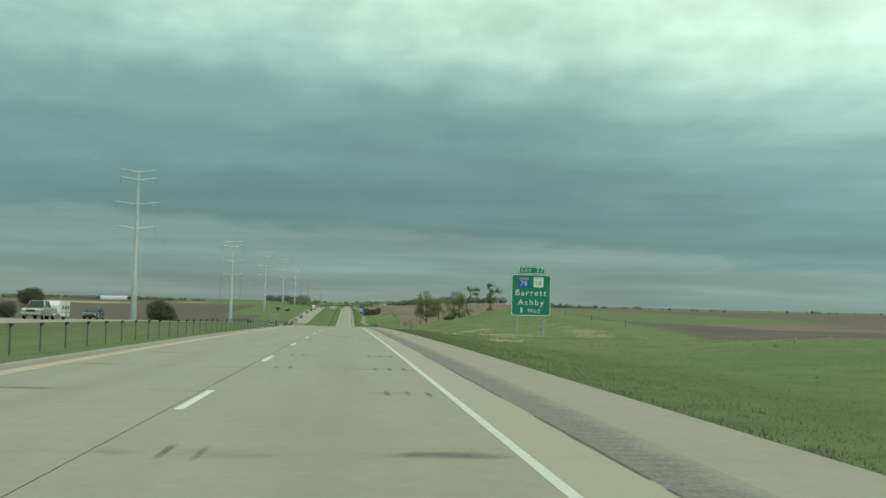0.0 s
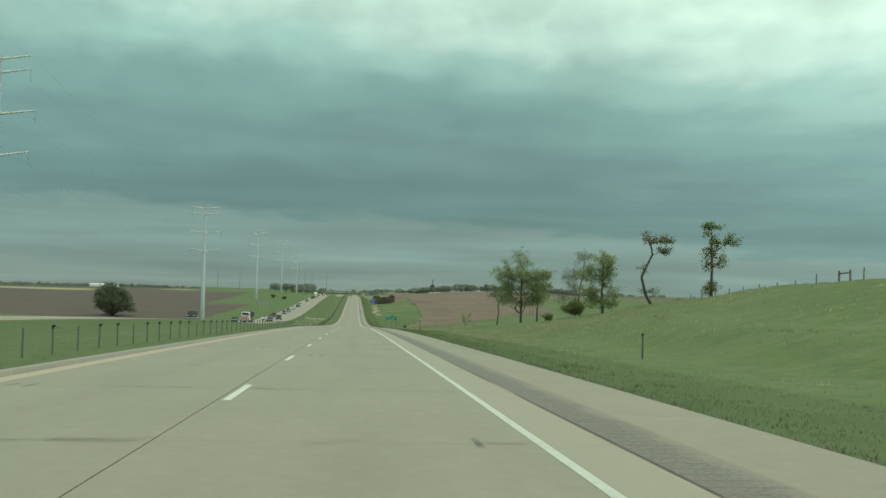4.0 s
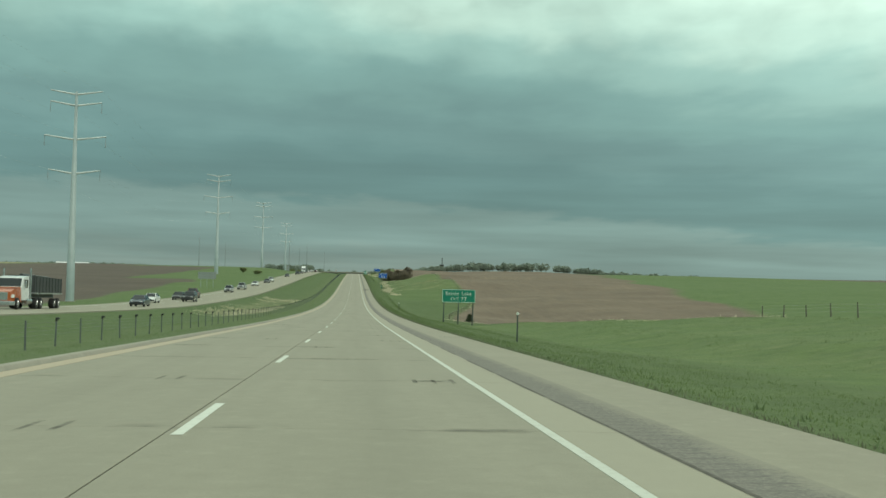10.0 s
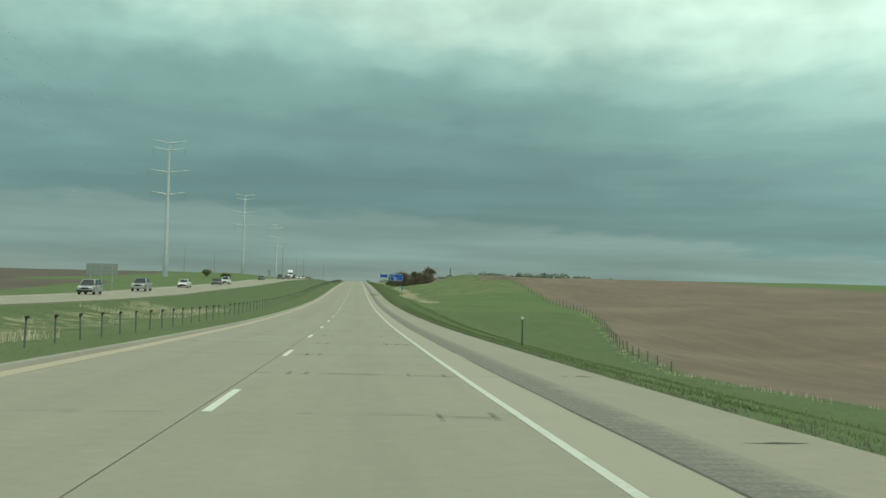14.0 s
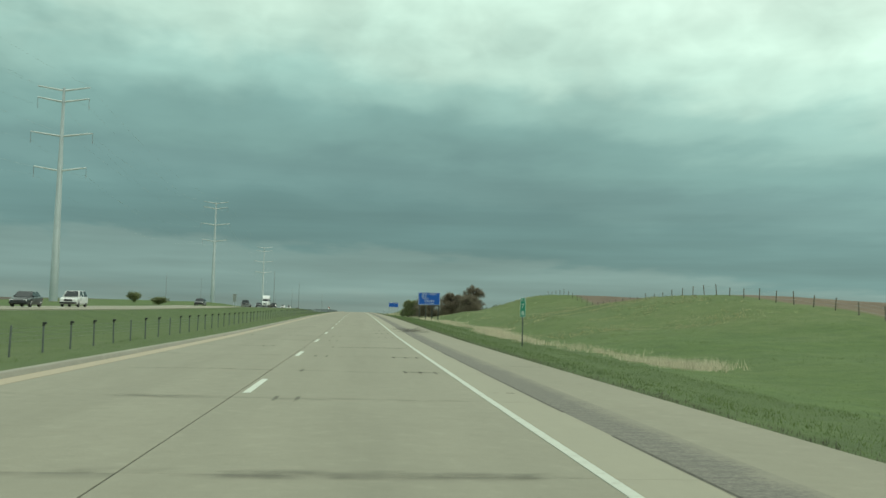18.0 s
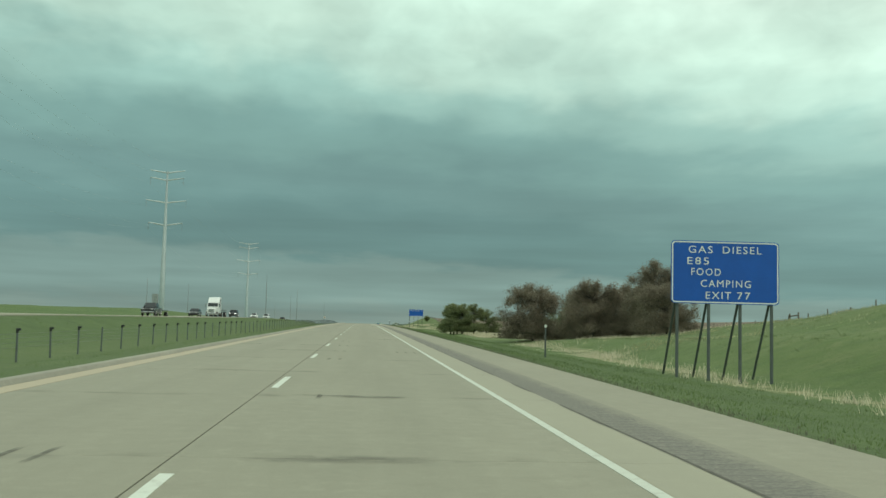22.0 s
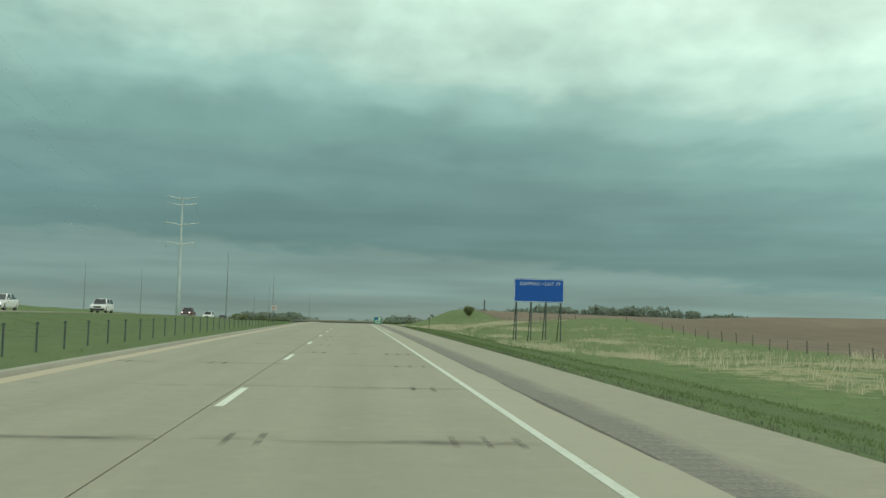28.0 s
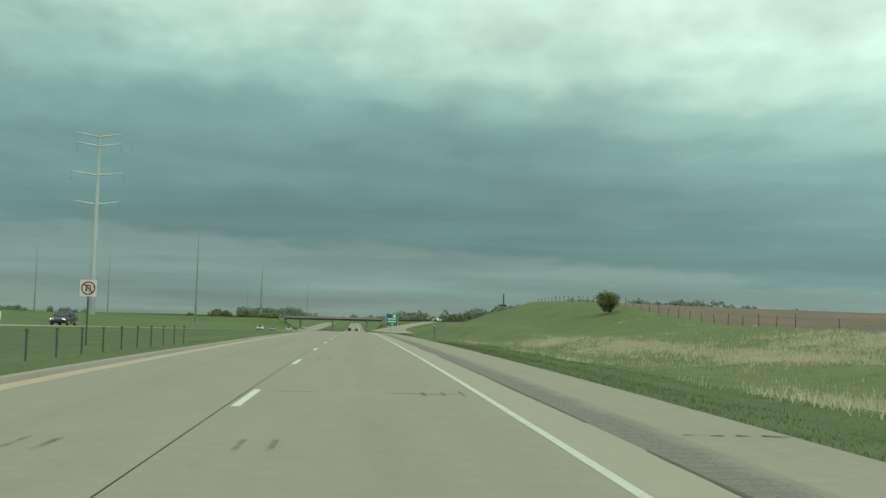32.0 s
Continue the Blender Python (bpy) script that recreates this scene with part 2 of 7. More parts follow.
RUMBLE = rumble_material()
STEEL = plain("galvanised_steel", (0.40, 0.44, 0.44), 0.55, 0.35)
DARK_STEEL = plain("weathered_steel", (0.10, 0.12, 0.115), 0.6, 0.3)
POST_STEEL = plain("dull_post_steel", (0.125, 0.145, 0.135), 0.6, 0.2)
BLACK = plain("black_plastic", (0.02, 0.022, 0.022), 0.5)
ALU = plain("sign_back_aluminium", (0.34, 0.37, 0.36), 0.5, 0.4)
WOOD = plain("weathered_wood", (0.17, 0.155, 0.125), 0.9, 0, 0.3)
POLE_STEEL = plain("pole_steel", (0.33, 0.40, 0.395), 0.5, 0.2, 0.08, 0.4)
RUBBER = plain("tyre_rubber", (0.02, 0.02, 0.02), 0.85)
GLASS_DARK = material("tinted_glass", (0.02, 0.028, 0.03), 0.05)
CHROME = plain("chrome_trim", (0.55, 0.56, 0.56), 0.25, 0.9)
LAMP_GLASS = material("lamp_glass", (0.75, 0.78, 0.75), 0.15)
RED_LAMP = material("red_lamp", (0.35, 0.02, 0.02), 0.25)

# ---- the lie of the land ----
ROAD_Z = [0.47, 0.00, -0.54, -1.22, -2.03, -3.04, -4.12, -5.33, -6.70, -8.16, -9.54, -10.89, -12.02, -12.92, -13.51, -13.73, -13.66, -13.26, -12.66, -12.05, -11.54, -11.04, -10.56, -10.12, -9.77, -9.37, -9.04, -8.76, -8.69, -8.87, -9.17, -9.57, -10.11, -10.70, -11.32, -11.95, -12.58, -13.18, -13.75, -14.26, -14.71, -15.08, -15.34, -15.50, -15.57, -15.57, -15.51, -15.40, -15.27, -15.13, -14.99, -14.84, -14.70]
_y = np.arange(-400, 5200, 2.0)
_z = np.pad(np.interp(_y, np.arange(-40, 2041, 40.0), ROAD_Z), 20, mode="edge")
for _ in range(2):
    _z = np.convolve(_z, np.ones(11) / 11, mode="same")
_z = _z[20:-20]


def road_z(y):
    """Height of the carriageway at y."""
    return np.interp(y, _y, _z)


def table(*pairs):
    ys, vs = [p[0] for p in pairs], [p[1] for p in pairs]
    dense = np.arange(-400, 5200, 5.0)
    v = np.pad(np.interp(dense, ys, vs), 10, mode="edge")
    v = np.convolve(v, np.ones(3) / 3, mode="same")[10:-10]
    return lambda y: np.interp(y, dense, v)


OPP_RISE = table((-400, 0), (0, 0), (100, 0.16), (170, 0.32), (270, 0.66), (320, 0.56), (370, 0.2), (470, 0.16), (520, 0.42), (600, 0.60), (640, 0.72), (700, 0.5), (760, 0.58), (800, 0.8), (870, 0.66), (930, 0.8), (970, 0.8), (1130, 0.3), (1200, 0))
DITCH = table((-400, -0.5), (60, -0.1), (110, -0.2), (170, -0.3), (250, 0.1), (330, -0.2), (400, -0.6), (445, -0.9), (490, -1.8), (540, -1.9), (600, -0.8), (650, -0.5),
              (759, -0.6), (840, -0.9), (905, -1.4), (960, -1.0), (1004, -0.7), (1100, -0.6), (1250, -0.5), (1600, -1))
BANK = table((-400, 0), (30, 1.0), (57, 0.56), (62, 0.3), (69, 0.05), (79, -0.30), (90, -0.46), (98, -0.40), (104, -0.06), (114, 0.55), (127, 1.38), (136, 1.8), (160, 2.6), (177, 3.6), (200, 4.3), (236, 2.8), (252, 2.3), (290, 2.2), (324, 2.7), (357, 1.8), (402, 0.9), (440, 0.0), (473, -1.6),
             (490, -2.6), (520, -3.2), (555, -2.5), (608, -0.4), (635, 0.0), (675, 2.6), (690, 3.2), (705, 2.8), (722, 2.0), (738, 1.8), (752, 3.8), (762, 4.3), (775, 3.2), (786, 2.3),
             (830, 0.2), (870, -1.2), (910, -1.6), (940, -1.1), (1001, -1.05), (1008, -0.9), (1016, -0.6), (1024, 0.0), (1031, 0.25), (1040, 1.0), (1049, 1.5), (1061, 1.15), (1100, 0.9), (1121, 1.1), (1145, 1.6), (1170, 3.3), (1195, 4.9), (1225, 5.9), (1300, 4.4), (1400, 1.0), (1600, 0.5), (1700, 2), (1900, 1), (5200, 3))
R120 = table((-400, -1), (0, -3.5), (100, -5.2), (160, -5.2), (220, -4), (300, -5), (400, -8.5), (480, -12), (560, -12), (650, -10), (750, -8.3), (850, -6.3), (1000, -5.8), (1100, -6.2), (1200, -5.8), (1400, -5.4),
             (1700, -8), (2000, -12), (2500, -11), (4000, -8), (5200, -6))
R400 = table((-400, -3), (0, -4), (300, -6), (500, -9), (700, -8), (900, -6), (1200, -4), (1500, -4.5), (2000, -9), (4000, -7), (5200, -6))
R2500 = table((-400, -4), (800, -7), (2000, -9), (5200, -6))
L66 = table((-400, -0.5), (91, -0.6), (220, 0.2), (323, 1.2), (450, -1.2), (565, -2), (640, -0.6), (700, 0.5), (821, 0.8), (900, 1.6), (1000, 2.5), (1066, 2.9), (1150, 2.2), (1329, 3),
            (1500, 2), (1700, 3), (1900, 1), (5200, 1))
L200 = table((-400, -4), (0, -5), (300, -7), (565, -14), (800, -9.5), (1000, -6.5), (1226, -4.8), (1400, -6), (2000, -12), (5200, -11))
L800 = table((-400, -8), (600, -11), (1200, -9), (2000, -12), (5200, -11))


EDGE = table((-400, -4.15), (250, -4.12), (600, -3.95), (800, -3.80), (1000, -3.82), (1400, -3.9))   # foot of the median kerb


def ease(t):
    return t * t * (3 - 2 * t)


LUMPS = np.random.RandomState(4).rand(256, 256)


def lumps(x, y, size):
    """Smooth random swells of the given size, 0 to 1."""
    u, v = np.asarray(x, float) / size, np.asarray(y, float) / size
    i, j = np.floor(u).astype(int), np.floor(v).astype(int)
    a, b = ease(u - i), ease(v - j)
    i0, i1, j0, j1 = i % 256, (i + 1) % 256, j % 256, (j + 1) % 256
    return (LUMPS[i0, j0] * (1 - a) + LUMPS[i1, j0] * a) * (1 - b) + (LUMPS[i0, j1] * (1 - a) + LUMPS[i1, j1] * a) * b


def land(x, y):
    """Height of the ground at x, y (arrays)."""
    x, y = np.broadcast_arrays(np.asarray(x, float), np.asarray(y, float))
    r = road_z(y)
    o = r + OPP_RISE(y)
    x = np.where(x < 0, x - (EDGE(y) + 4.30) * np.clip((x + 12) / 6, 0, 1), x)
    zero = np.zeros_like(r)
    nodes = [(-4000.0, L800(y)), (-800.0, L800(y)), (-200.0, L200(y)), (-66.0, r + L66(y)), (-42.0, o - 0.75 + 0.35 * L66(y)), (-34.0, o - 0.10), (-33.4, o - 0.06), (-33.0, o - 0.25),
             (-21.0, o - 0.25), (-20.6, o - 0.06), (-19.8, o - 0.12), (-14.0, 0.5 * (r + o) - 0.75), (-9.0, r - 0.35), (-5.0, r + 0.0), (-4.54, r + 0.03), (-4.42, r - 0.3), (6.1, r - 0.3),
             (6.40, r - 0.05), (7.0, r - 0.10), (9.5, r - 0.18 + 0.25 * DITCH(y)), (14.5, r + DITCH(y)), (20.0, r + 0.55 * DITCH(y) + 0.36 * BANK(y)), (33.0, r + BANK(y)),
             (60.0, 0.55 * (r + BANK(y)) + 0.45 * R120(y)), (120.0, R120(y)), (400.0, R400(y)), (2500.0, R2500(y)), (4000.0, R2500(y))]
    out = np.array(nodes[0][1] + zero)
    for (x0, z0), (x1, z1) in zip(nodes, nodes[1:]):
        t = np.clip((x - x0) / (x1 - x0), 0, 1)
        near = -5.2 < x0 < 6.6 or (-34.5 < x0 < -20)
        t = t if near else ease(t)
        out = np.where(x >= x0, z0 + (z1 - z0) * t, out)
    # gentle lumps off the pavement
    off = np.clip((np.maximum(x - 8, -x - 38)) / 12, 0, 1) + 0.35 * ((x < -9) & (x > -19))
    out = out + off * (0.50 * (lumps(x, y, 19.0) - 0.5) + 0.26 * (lumps(x + 40, y, 7.0) - 0.5) + 0.12 * (lumps(x, y + 90, 3.1) - 0.5))
    far = np.clip((np.abs(x) - 90) / 300, 0, 1)
    out = out + far * (1.1 * np.sin(x * 0.011 + y * 0.006) + 0.9 * np.sin(x * 0.004 - y * 0.013 + 2.0))
    # long rise with the shelter belts
    out = out + 8.0 * np.exp(-((x - 240) / 130.0) ** 4 - ((y - 1880) / 120.0) ** 4)
    # cross-road bank at the bridge
    bank = np.clip(1 - np.abs(y - 1717) / 26, 0, 1)
    side = np.clip((x - 12) / 10, 0, 1) * np.clip((160 - x) / 90, 0, 1) + np.clip((-37 - x) / 10, 0, 1) * np.clip((x + 260) / 120, 0, 1)
    top = -8.6
    out = np.where(top > out, out + (top - out) * ease(bank) * np.clip(side, 0, 1), out)
    return out


def gz(x, y):
    return float(land(x, y))


def mesh_from(name, verts, faces, smooth=True):
    me = bpy.data.meshes.new(name)
    v, f = np.asarray(verts, np.float32), np.asarray(faces, np.int32)
    k = f.shape[1]
    me.vertices.add(len(v))
    me.vertices.foreach_set("co", v.ravel())
    me.loops.add(f.size)
    me.loops.foreach_set("vertex_index", f.ravel())
    me.polygons.add(len(f))
    me.polygons.foreach_set("loop_start", np.arange(0, f.size, k, dtype=np.int32))
    me.update(calc_edges=True)
    me.polygons.foreach_set("use_smooth", np.full(len(f), smooth))
    me.validate()
    return me


def grid_faces(rows, cols):
    i = np.arange(rows - 1)[:, None] * cols + np.arange(cols - 1)[None, :]
    return np.stack([i, i + 1, i + cols + 1, i + cols], -1).reshape(-1, 4)


def ground_material():
    mat = material("grassland_and_ploughed_soil", (0.1, 0.13, 0.05), 0.95)
    k = Nodes(mat)
    pos = k.n("ShaderNodeNewGeometry").outputs["Position"]
    big, mid, fine = k.noise(pos, 0.06, 4, 0.6), k.noise(pos, 0.45, 5, 0.7), k.noise(pos, 6, 3, 0.7)
    green = k.mix(k.ramp(mid, (0.35, 0.0), (0.7, 1.0)), (0.062, 0.110, 0.023), (0.096, 0.152, 0.034))
    patch = k.noise(pos, 0.17, 4, 0.62)
    green = k.mix(k.ramp(patch, (0.50, 0.0), (0.68, 0.5)), green, (0.120, 0.162, 0.054))
    green = k.mix(k.ramp(big, (0.46, 0.0), (0.66, 0.5)), green, (0.104, 0.150, 0.044))
    fleck = k.noise(pos, 1.0, 5, 0.7)
    green = k.mix(k.ramp(fleck, (0.58, 0.0), (0.74, 0.4)), green, (0.172, 0.188, 0.082))
    green = k.mix(k.ramp(k.noise(pos, 0.9, 4, 0.6), (0.36, 0.5), (0.50, 0.0)), green, (0.054, 0.096, 0.023))
    green = k.mix(k.ramp(fine, (0.35, 0.0), (0.75, 0.22)), green, (0.072, 0.096, 0.032))
    lush = k.mix(k.ramp(mid, (0.35, 0.0), (0.7, 1.0)), (0.062, 0.098, 0.024), (0.092, 0.136, 0.037))
    lush = k.mix(k.ramp(fleck, (0.46, 0.0), (0.66, 0.5)), lush, (0.048, 0.080, 0.021))
    lush = k.mix(k.ramp(fine, (0.4, 0.0), (0.7, 0.3)), lush, (0.056, 0.092, 0.027))
    tan = k.mix(k.ramp(mid, (0.3, 0.0), (0.7, 1.0)), (0.345, 0.310, 0.180), (0.225, 0.222, 0.108))
    mp = k.n("ShaderNodeMapping")
    mp.inputs["Scale"].default_value = (1.0, 0.05, 1.0)
    mp.inputs["Rotation"].default_value = (0, 0, radians(24))
    k.t.links.new(pos, mp.inputs[0])
    furrow = k.noise(mp.outputs[0], 1.1, 3, 0.6)
    soil = k.mix(k.ramp(big, (0.35, 0.0), (0.68, 1.0)), (0.138, 0.099, 0.064), (0.198, 0.148, 0.097))
    soil = k.mix(k.ramp(furrow, (0.35, 0.0), (0.7, 0.5)), soil, (0.085, 0.068, 0.050))
    px = k.n("ShaderNodeSeparateXYZ")
    k.t.links.new(pos, px.inputs[0])
    # the fields on the far side of the highway lie on blacker earth
    # and so does the young crop behind the exit sign
    black = k.math('MAXIMUM', k.ramp(k.math('MULTIPLY', px.outputs[0], -0.05), (0.0, 0.0), (1.0, 1.0)), k.ramp(k.math('MULTIPLY', px.outputs[1], 0.001), (0.43, 1.0), (0.47, 0.0)))
    black = k.math('MAXIMUM', black, k.ramp(k.math('MULTIPLY', px.outputs[0], 0.001), (0.27, 0.0), (0.34, 0.8)))
    soil = k.mix(black, soil, k.mix(0.62, soil, (0.045, 0.036, 0.030)))
    a = k.attr("mask")
    sep = k.n("ShaderNodeSeparateColor")
    k.t.links.new(a.outputs["Color"], sep.inputs[0])

    def edge(sock, amt):
        v = k.math('ADD', sock, k.math('MULTIPLY', k.math('SUBTRACT', k.math('ADD', k.math('MULTIPLY', mid, 0.6), k.math('MULTIPLY', fleck, 0.4)), 0.5), amt))
        return k.ramp(v, (0.40, 0.0), (0.60, 1.0))
    c = k.mix(edge(sep.outputs[1], 0.5), green, lush)
    # paler, half-dry grass on the banks
    pale = k.mix(k.ramp(fleck, (0.35, 0.0), (0.7, 1.0)), (0.122, 0.158, 0.054), (0.200, 0.212, 0.092))
    worn = k.ramp(k.math('ADD', k.math('MULTIPLY', patch, 0.6), k.math('MULTIPLY', fleck, 0.4)), (0.36, 0.15), (0.62, 1.0))
    c = k.mix(k.math('MULTIPLY', k.math('MULTIPLY', a.outputs["Alpha"], worn), 0.85), c, pale)
    c = k.mix(edge(sep.outputs[2], 2.2), c, tan)
    c = k.mix(edge(sep.outputs[0], 0.35), c, soil)
    k.colour(c)
    k.bump(k.math('ADD', mid, k.math('MULTIPLY', fine, 0.5)), 0.6, 0.12)
    return mat


def patches(x, y):
    v = 0.45 * lumps(x, y, 9.0) + 0.35 * lumps(x + 30, y, 3.4) + 0.2 * lumps(x, y + 70, 1.3)
    return np.clip((v - 0.535) * 9.0, 0, 1)


# dry patches on the banks: x, y, half width, half length
DRY_SPOTS = [(12.7, 235.5, 1.2, 4.0), (15.4, 226.0, 1.6, 5.0), (12.2, 219.0, 1.0, 4.0), (18.0, 214.0, 2.0, 6.0), (15.8, 119.8, 1.2, 3.0), (18.6, 124.5, 1.0, 2.4), (11.2, 88.5, 0.5, 1.2), (27.5, 106.0, 1.6, 9.0), (31.0, 95.0, 1.6, 6.0), (11.0, 60.0, 0.8, 3.0), (15.0, 83.0, 1.2, 3.0), (13.2, 72.0, 0.7, 1.5), (30.0, 80.0, 1.6, 6.0), (14.6, 992.0, 1.2, 3.0), (18.0, 986.0, 1.6, 3.0), (21.0, 1004.0, 1.6, 2.5), (18.6, 1121, 2.2, 9.0), (14.0, 1080, 2.0, 4.5), (21.5, 1107, 2.6, 8.0),
             (27.5, 1108, 3.0, 9.0), (15.6, 1071, 0.9, 2.2), (15.2, 1061, 0.9, 2.2), (18.0, 1064.5, 1.6, 3.0), (22.5, 1072, 2.4, 3.4), (28.0, 1080, 3.0, 3.6), (15.6, 1020, 1.0, 3.0), (20.5, 1040, 1.4, 4.0), (17.0, 1140, 1.4, 7.0)]


def spots(x, y):
    out = 0.0
    for sx, sy, a, b in DRY_SPOTS:
        out = np.maximum(out, np.exp(-((x - sx) / a) ** 2 - ((y - sy) / b) ** 2))
    return out


def box_mask(x, y, x0, x1, y0, y1, soft):
    fx = np.clip((x - x0) / soft + 0.5, 0, 1) * np.clip((x1 - x) / soft + 0.5, 0, 1)
    fy = np.clip((y - y0) / soft + 0.5, 0, 1) * np.clip((y1 - y) / soft + 0.5, 0, 1)
    return fx * fy


def fence_x(y):
    """Where the field fence runs."""
    return 34.0 + 0.8 * np.sin(y * 0.01) - 14.5 * np.exp(-((y - 510) / 62.0) ** 2) - 10.5 * np.exp(-((y - 935) / 32.0) ** 2)


def straw_x(y):
    """The line of dry grass in the ditch."""
    return np.interp(y, (600, 640, 665, 690, 780, 815), (14.5, 13.0, 12.2, 13.6, 14.0, 16.5)) + 0.5 * np.sin(y * 0.13)


def ground():
    right = [6.1, 6.25, 6.40, 6.7, 7.2, 8, 9, 10, 11.2, 12.5, 14, 15.5, 17, 18.5, 20, 21.5, 23, 25, 27, 29, 31, 33, 35, 38, 42, 47, 53, 60, 70, 82, 96, 112, 130, 155, 185, 225, 275, 340,
             420, 520, 650, 820, 1050, 1400, 1900, 2600, 3600]
    mid = [-33.9, -33.4, -33.0, -27, -21.0, -20.6, -19.8, -18, -16, -14, -12, -10.5, -9, -8, -7, -6.2, -5.5, -5.0, -4.54, -4.42, 0.0]
    left = [-3600, -2600, -1900, -1400, -1050, -820, -650, -520, -420, -340, -275, -225, -190, -160, -135, -115, -100, -88, -78, -70, -63, -57, -52, -48, -44, -41, -38, -36, -34.6]
    xs = np.array(left + mid + right)
    ys = np.concatenate([np.arange(-360, -40, 20), np.arange(-40, 1300, 3.0), np.arange(1300, 1900, 8.0), np.arange(1900, 2600, 25), np.arange(2600, 4900, 90), [4950]])
    X, Y = np.meshgrid(xs, ys)
    X = np.where(X < -1, X + (EDGE(Y) + 4.30) * np.clip((X + 12) / 6, 0, 1), X)
    Z = land(X, Y)
    me = mesh_from("ground", np.stack([X, Y, Z], -1).reshape(-1, 3), grid_faces(len(ys), len(xs)))
    wob = 3.0 * np.sin(Y * 0.02) + 1.5 * np.sin(Y * 0.11)
    slant = np.where(Y < 1000, 92 + 0.15 * (Y - 600), 1500)
    near = fence_x(Y) + 1.0 + wob * 0.15
    soil = np.clip((X - near) / 6 + 0.5, 0, 1) * np.clip((slant - X) / 10 + 0.5, 0, 1) * box_mask(X, Y, 0, 3000, 450, 1460, 10)
    soil += box_mask(X, Y, -700, -60 + wob, 330, 720, 10) + box_mask(X, Y, -900, -150 + wob, 60, 1500, 30) + box_mask(X, Y, -150, -72, 60, 360, 16) + box_mask(X, Y, -140, -84, 720, 1000, 14)
    soil *= 1 - box_mask(X, Y, -260, -180, 200, 330, 30)
    soil *= 1 - np.maximum(box_mask(X, Y, -330, -190, 930, 1010, 16), box_mask(X, Y, -190, -145, 1080, 1190, 16))
    soil += box_mask(X, Y, 60, 600, 1500, 2100, 40) + 0.60 * np.maximum.reduce([box_mask(X, Y, 37, 1600, -150, 300, 5), box_mask(X, Y, 56, 1600, 280, 450, 12), box_mask(X, Y, 170, 1600, 440, 640, 16)])
    lush = box_mask(X, Y, 5, 11.5 + wob * 0.3, -400, 2000, 4) + box_mask(X, Y, -34, -4.4, -400, 1900, 1) * 0.9
    soil += 0.60 * box_mask(X, Y, 300, 1600, 450, 1460, 30)
    soil *= 1 - 0.9 * box_mask(X, Y, 20, 37, 846, 900, 2)
    soil += 0.50 * box_mask(X, Y, 6.2, 6.85, -400, 1900, 0.4)
    lush += box_mask(X, Y, 11, 30, 440, 600, 4) * 0.8
    tan = np.exp(-((X - straw_x(Y)) / 1.3) ** 2) * np.clip((Y - 626) / 14, 0, 1) * np.clip((815 - Y) / 20, 0, 1) * 0.62 + box_mask(X, Y, 17.2, 37, 822, 912, 3) * 0.70 + box_mask(X, Y, 16.5, 34, 912, 985, 3) * 0.50 + spots(X, Y) * np.where(Y < 300, 0.30, 0.50) + box_mask(X, Y, 14, 30, 1010, 1220, 6) * 0.10
    tan *= 1 - 0.85 * box_mask(X, Y, 14, 25, 886, 914, 4)
    tan += 0.8 * box_mask(X, Y, -330, -190, 930, 1010, 16) + 0.8 * box_mask(X, Y, -190, -145, 1080, 1190, 16)
    tan += box_mask(X, Y, 12.5, 18, 228, 250, 4) * 0.20 + box_mask(X, Y, 12, 24, 150, 240, 6) * 0.08 + box_mask(X, Y, -18, -11, 455, 560, 3) * 0.45
    dry = 0.50 * box_mask(X, Y, 10.5, 40, 40, 345, 5) + 0.25 * box_mask(X, Y, 10.5, 34, 345, 440, 6) + 0.55 * box_mask(X, Y, 15, 36, 655, 830, 8) + 0.5 * box_mask(X, Y, 13, 36, 830, 1000, 6)
    dry += 0.5 * box_mask(X, Y, 12, 36, 1000, 1260, 6) + 0.45 * box_mask(X, Y, -16, -5, -100, 360, 4) + 0.35 * box_mask(X, Y, -12, -5, 360, 1200, 3)
    col = np.stack([np.clip(soil, 0, 1), np.clip(lush, 0, 1), np.clip(tan, 0, 1), np.clip(dry, 0, 1)], -1).astype(np.float32)
    at = me.color_attributes.new("mask", 'FLOAT_COLOR', 'POINT')
    at.data.foreach_set("color", col.ravel())
    me.materials.append(ground_material())
    return tagged(new("ground", me), "rolling grass verges, ditches and ploughed brown fields", "ground", kind="structure")


ground()


# ---- carriageways ----
def strip(name, x0, x1, y0, y1, step, top, thick, mat, parent=None, rise=None, label="", cat="", kind=""):
    """A slab that follows the road's profile, between x0 and x1."""
    ys = np.arange(y0, y1 + 0.01, step)
    base = road_z(ys) + (rise(ys) if rise else 0)
    x0, x1 = (np.full_like(ys, x) if isinstance(x, (int, float)) else x(ys) for x in (x0, x1))
    v = np.concatenate([np.stack([x, ys, base + h], -1) for x, h in ((x0, top - thick), (x0, top), (x1, top), (x1, top - thick))])
    n = len(ys)
    i = np.arange(n - 1)
    f = np.concatenate([np.stack([a * n + i, a * n + i + 1, b * n + i + 1, b * n + i], -1) for a, b in ((0, 1), (1, 2), (2, 3))])
    me = mesh_from(name, v, f[:, ::-1], False)
    me.materials.append(mat)
    ob = new(name, me)
    if parent:
        ob.parent = parent
    return tagged(ob, label, cat, kind=kind)


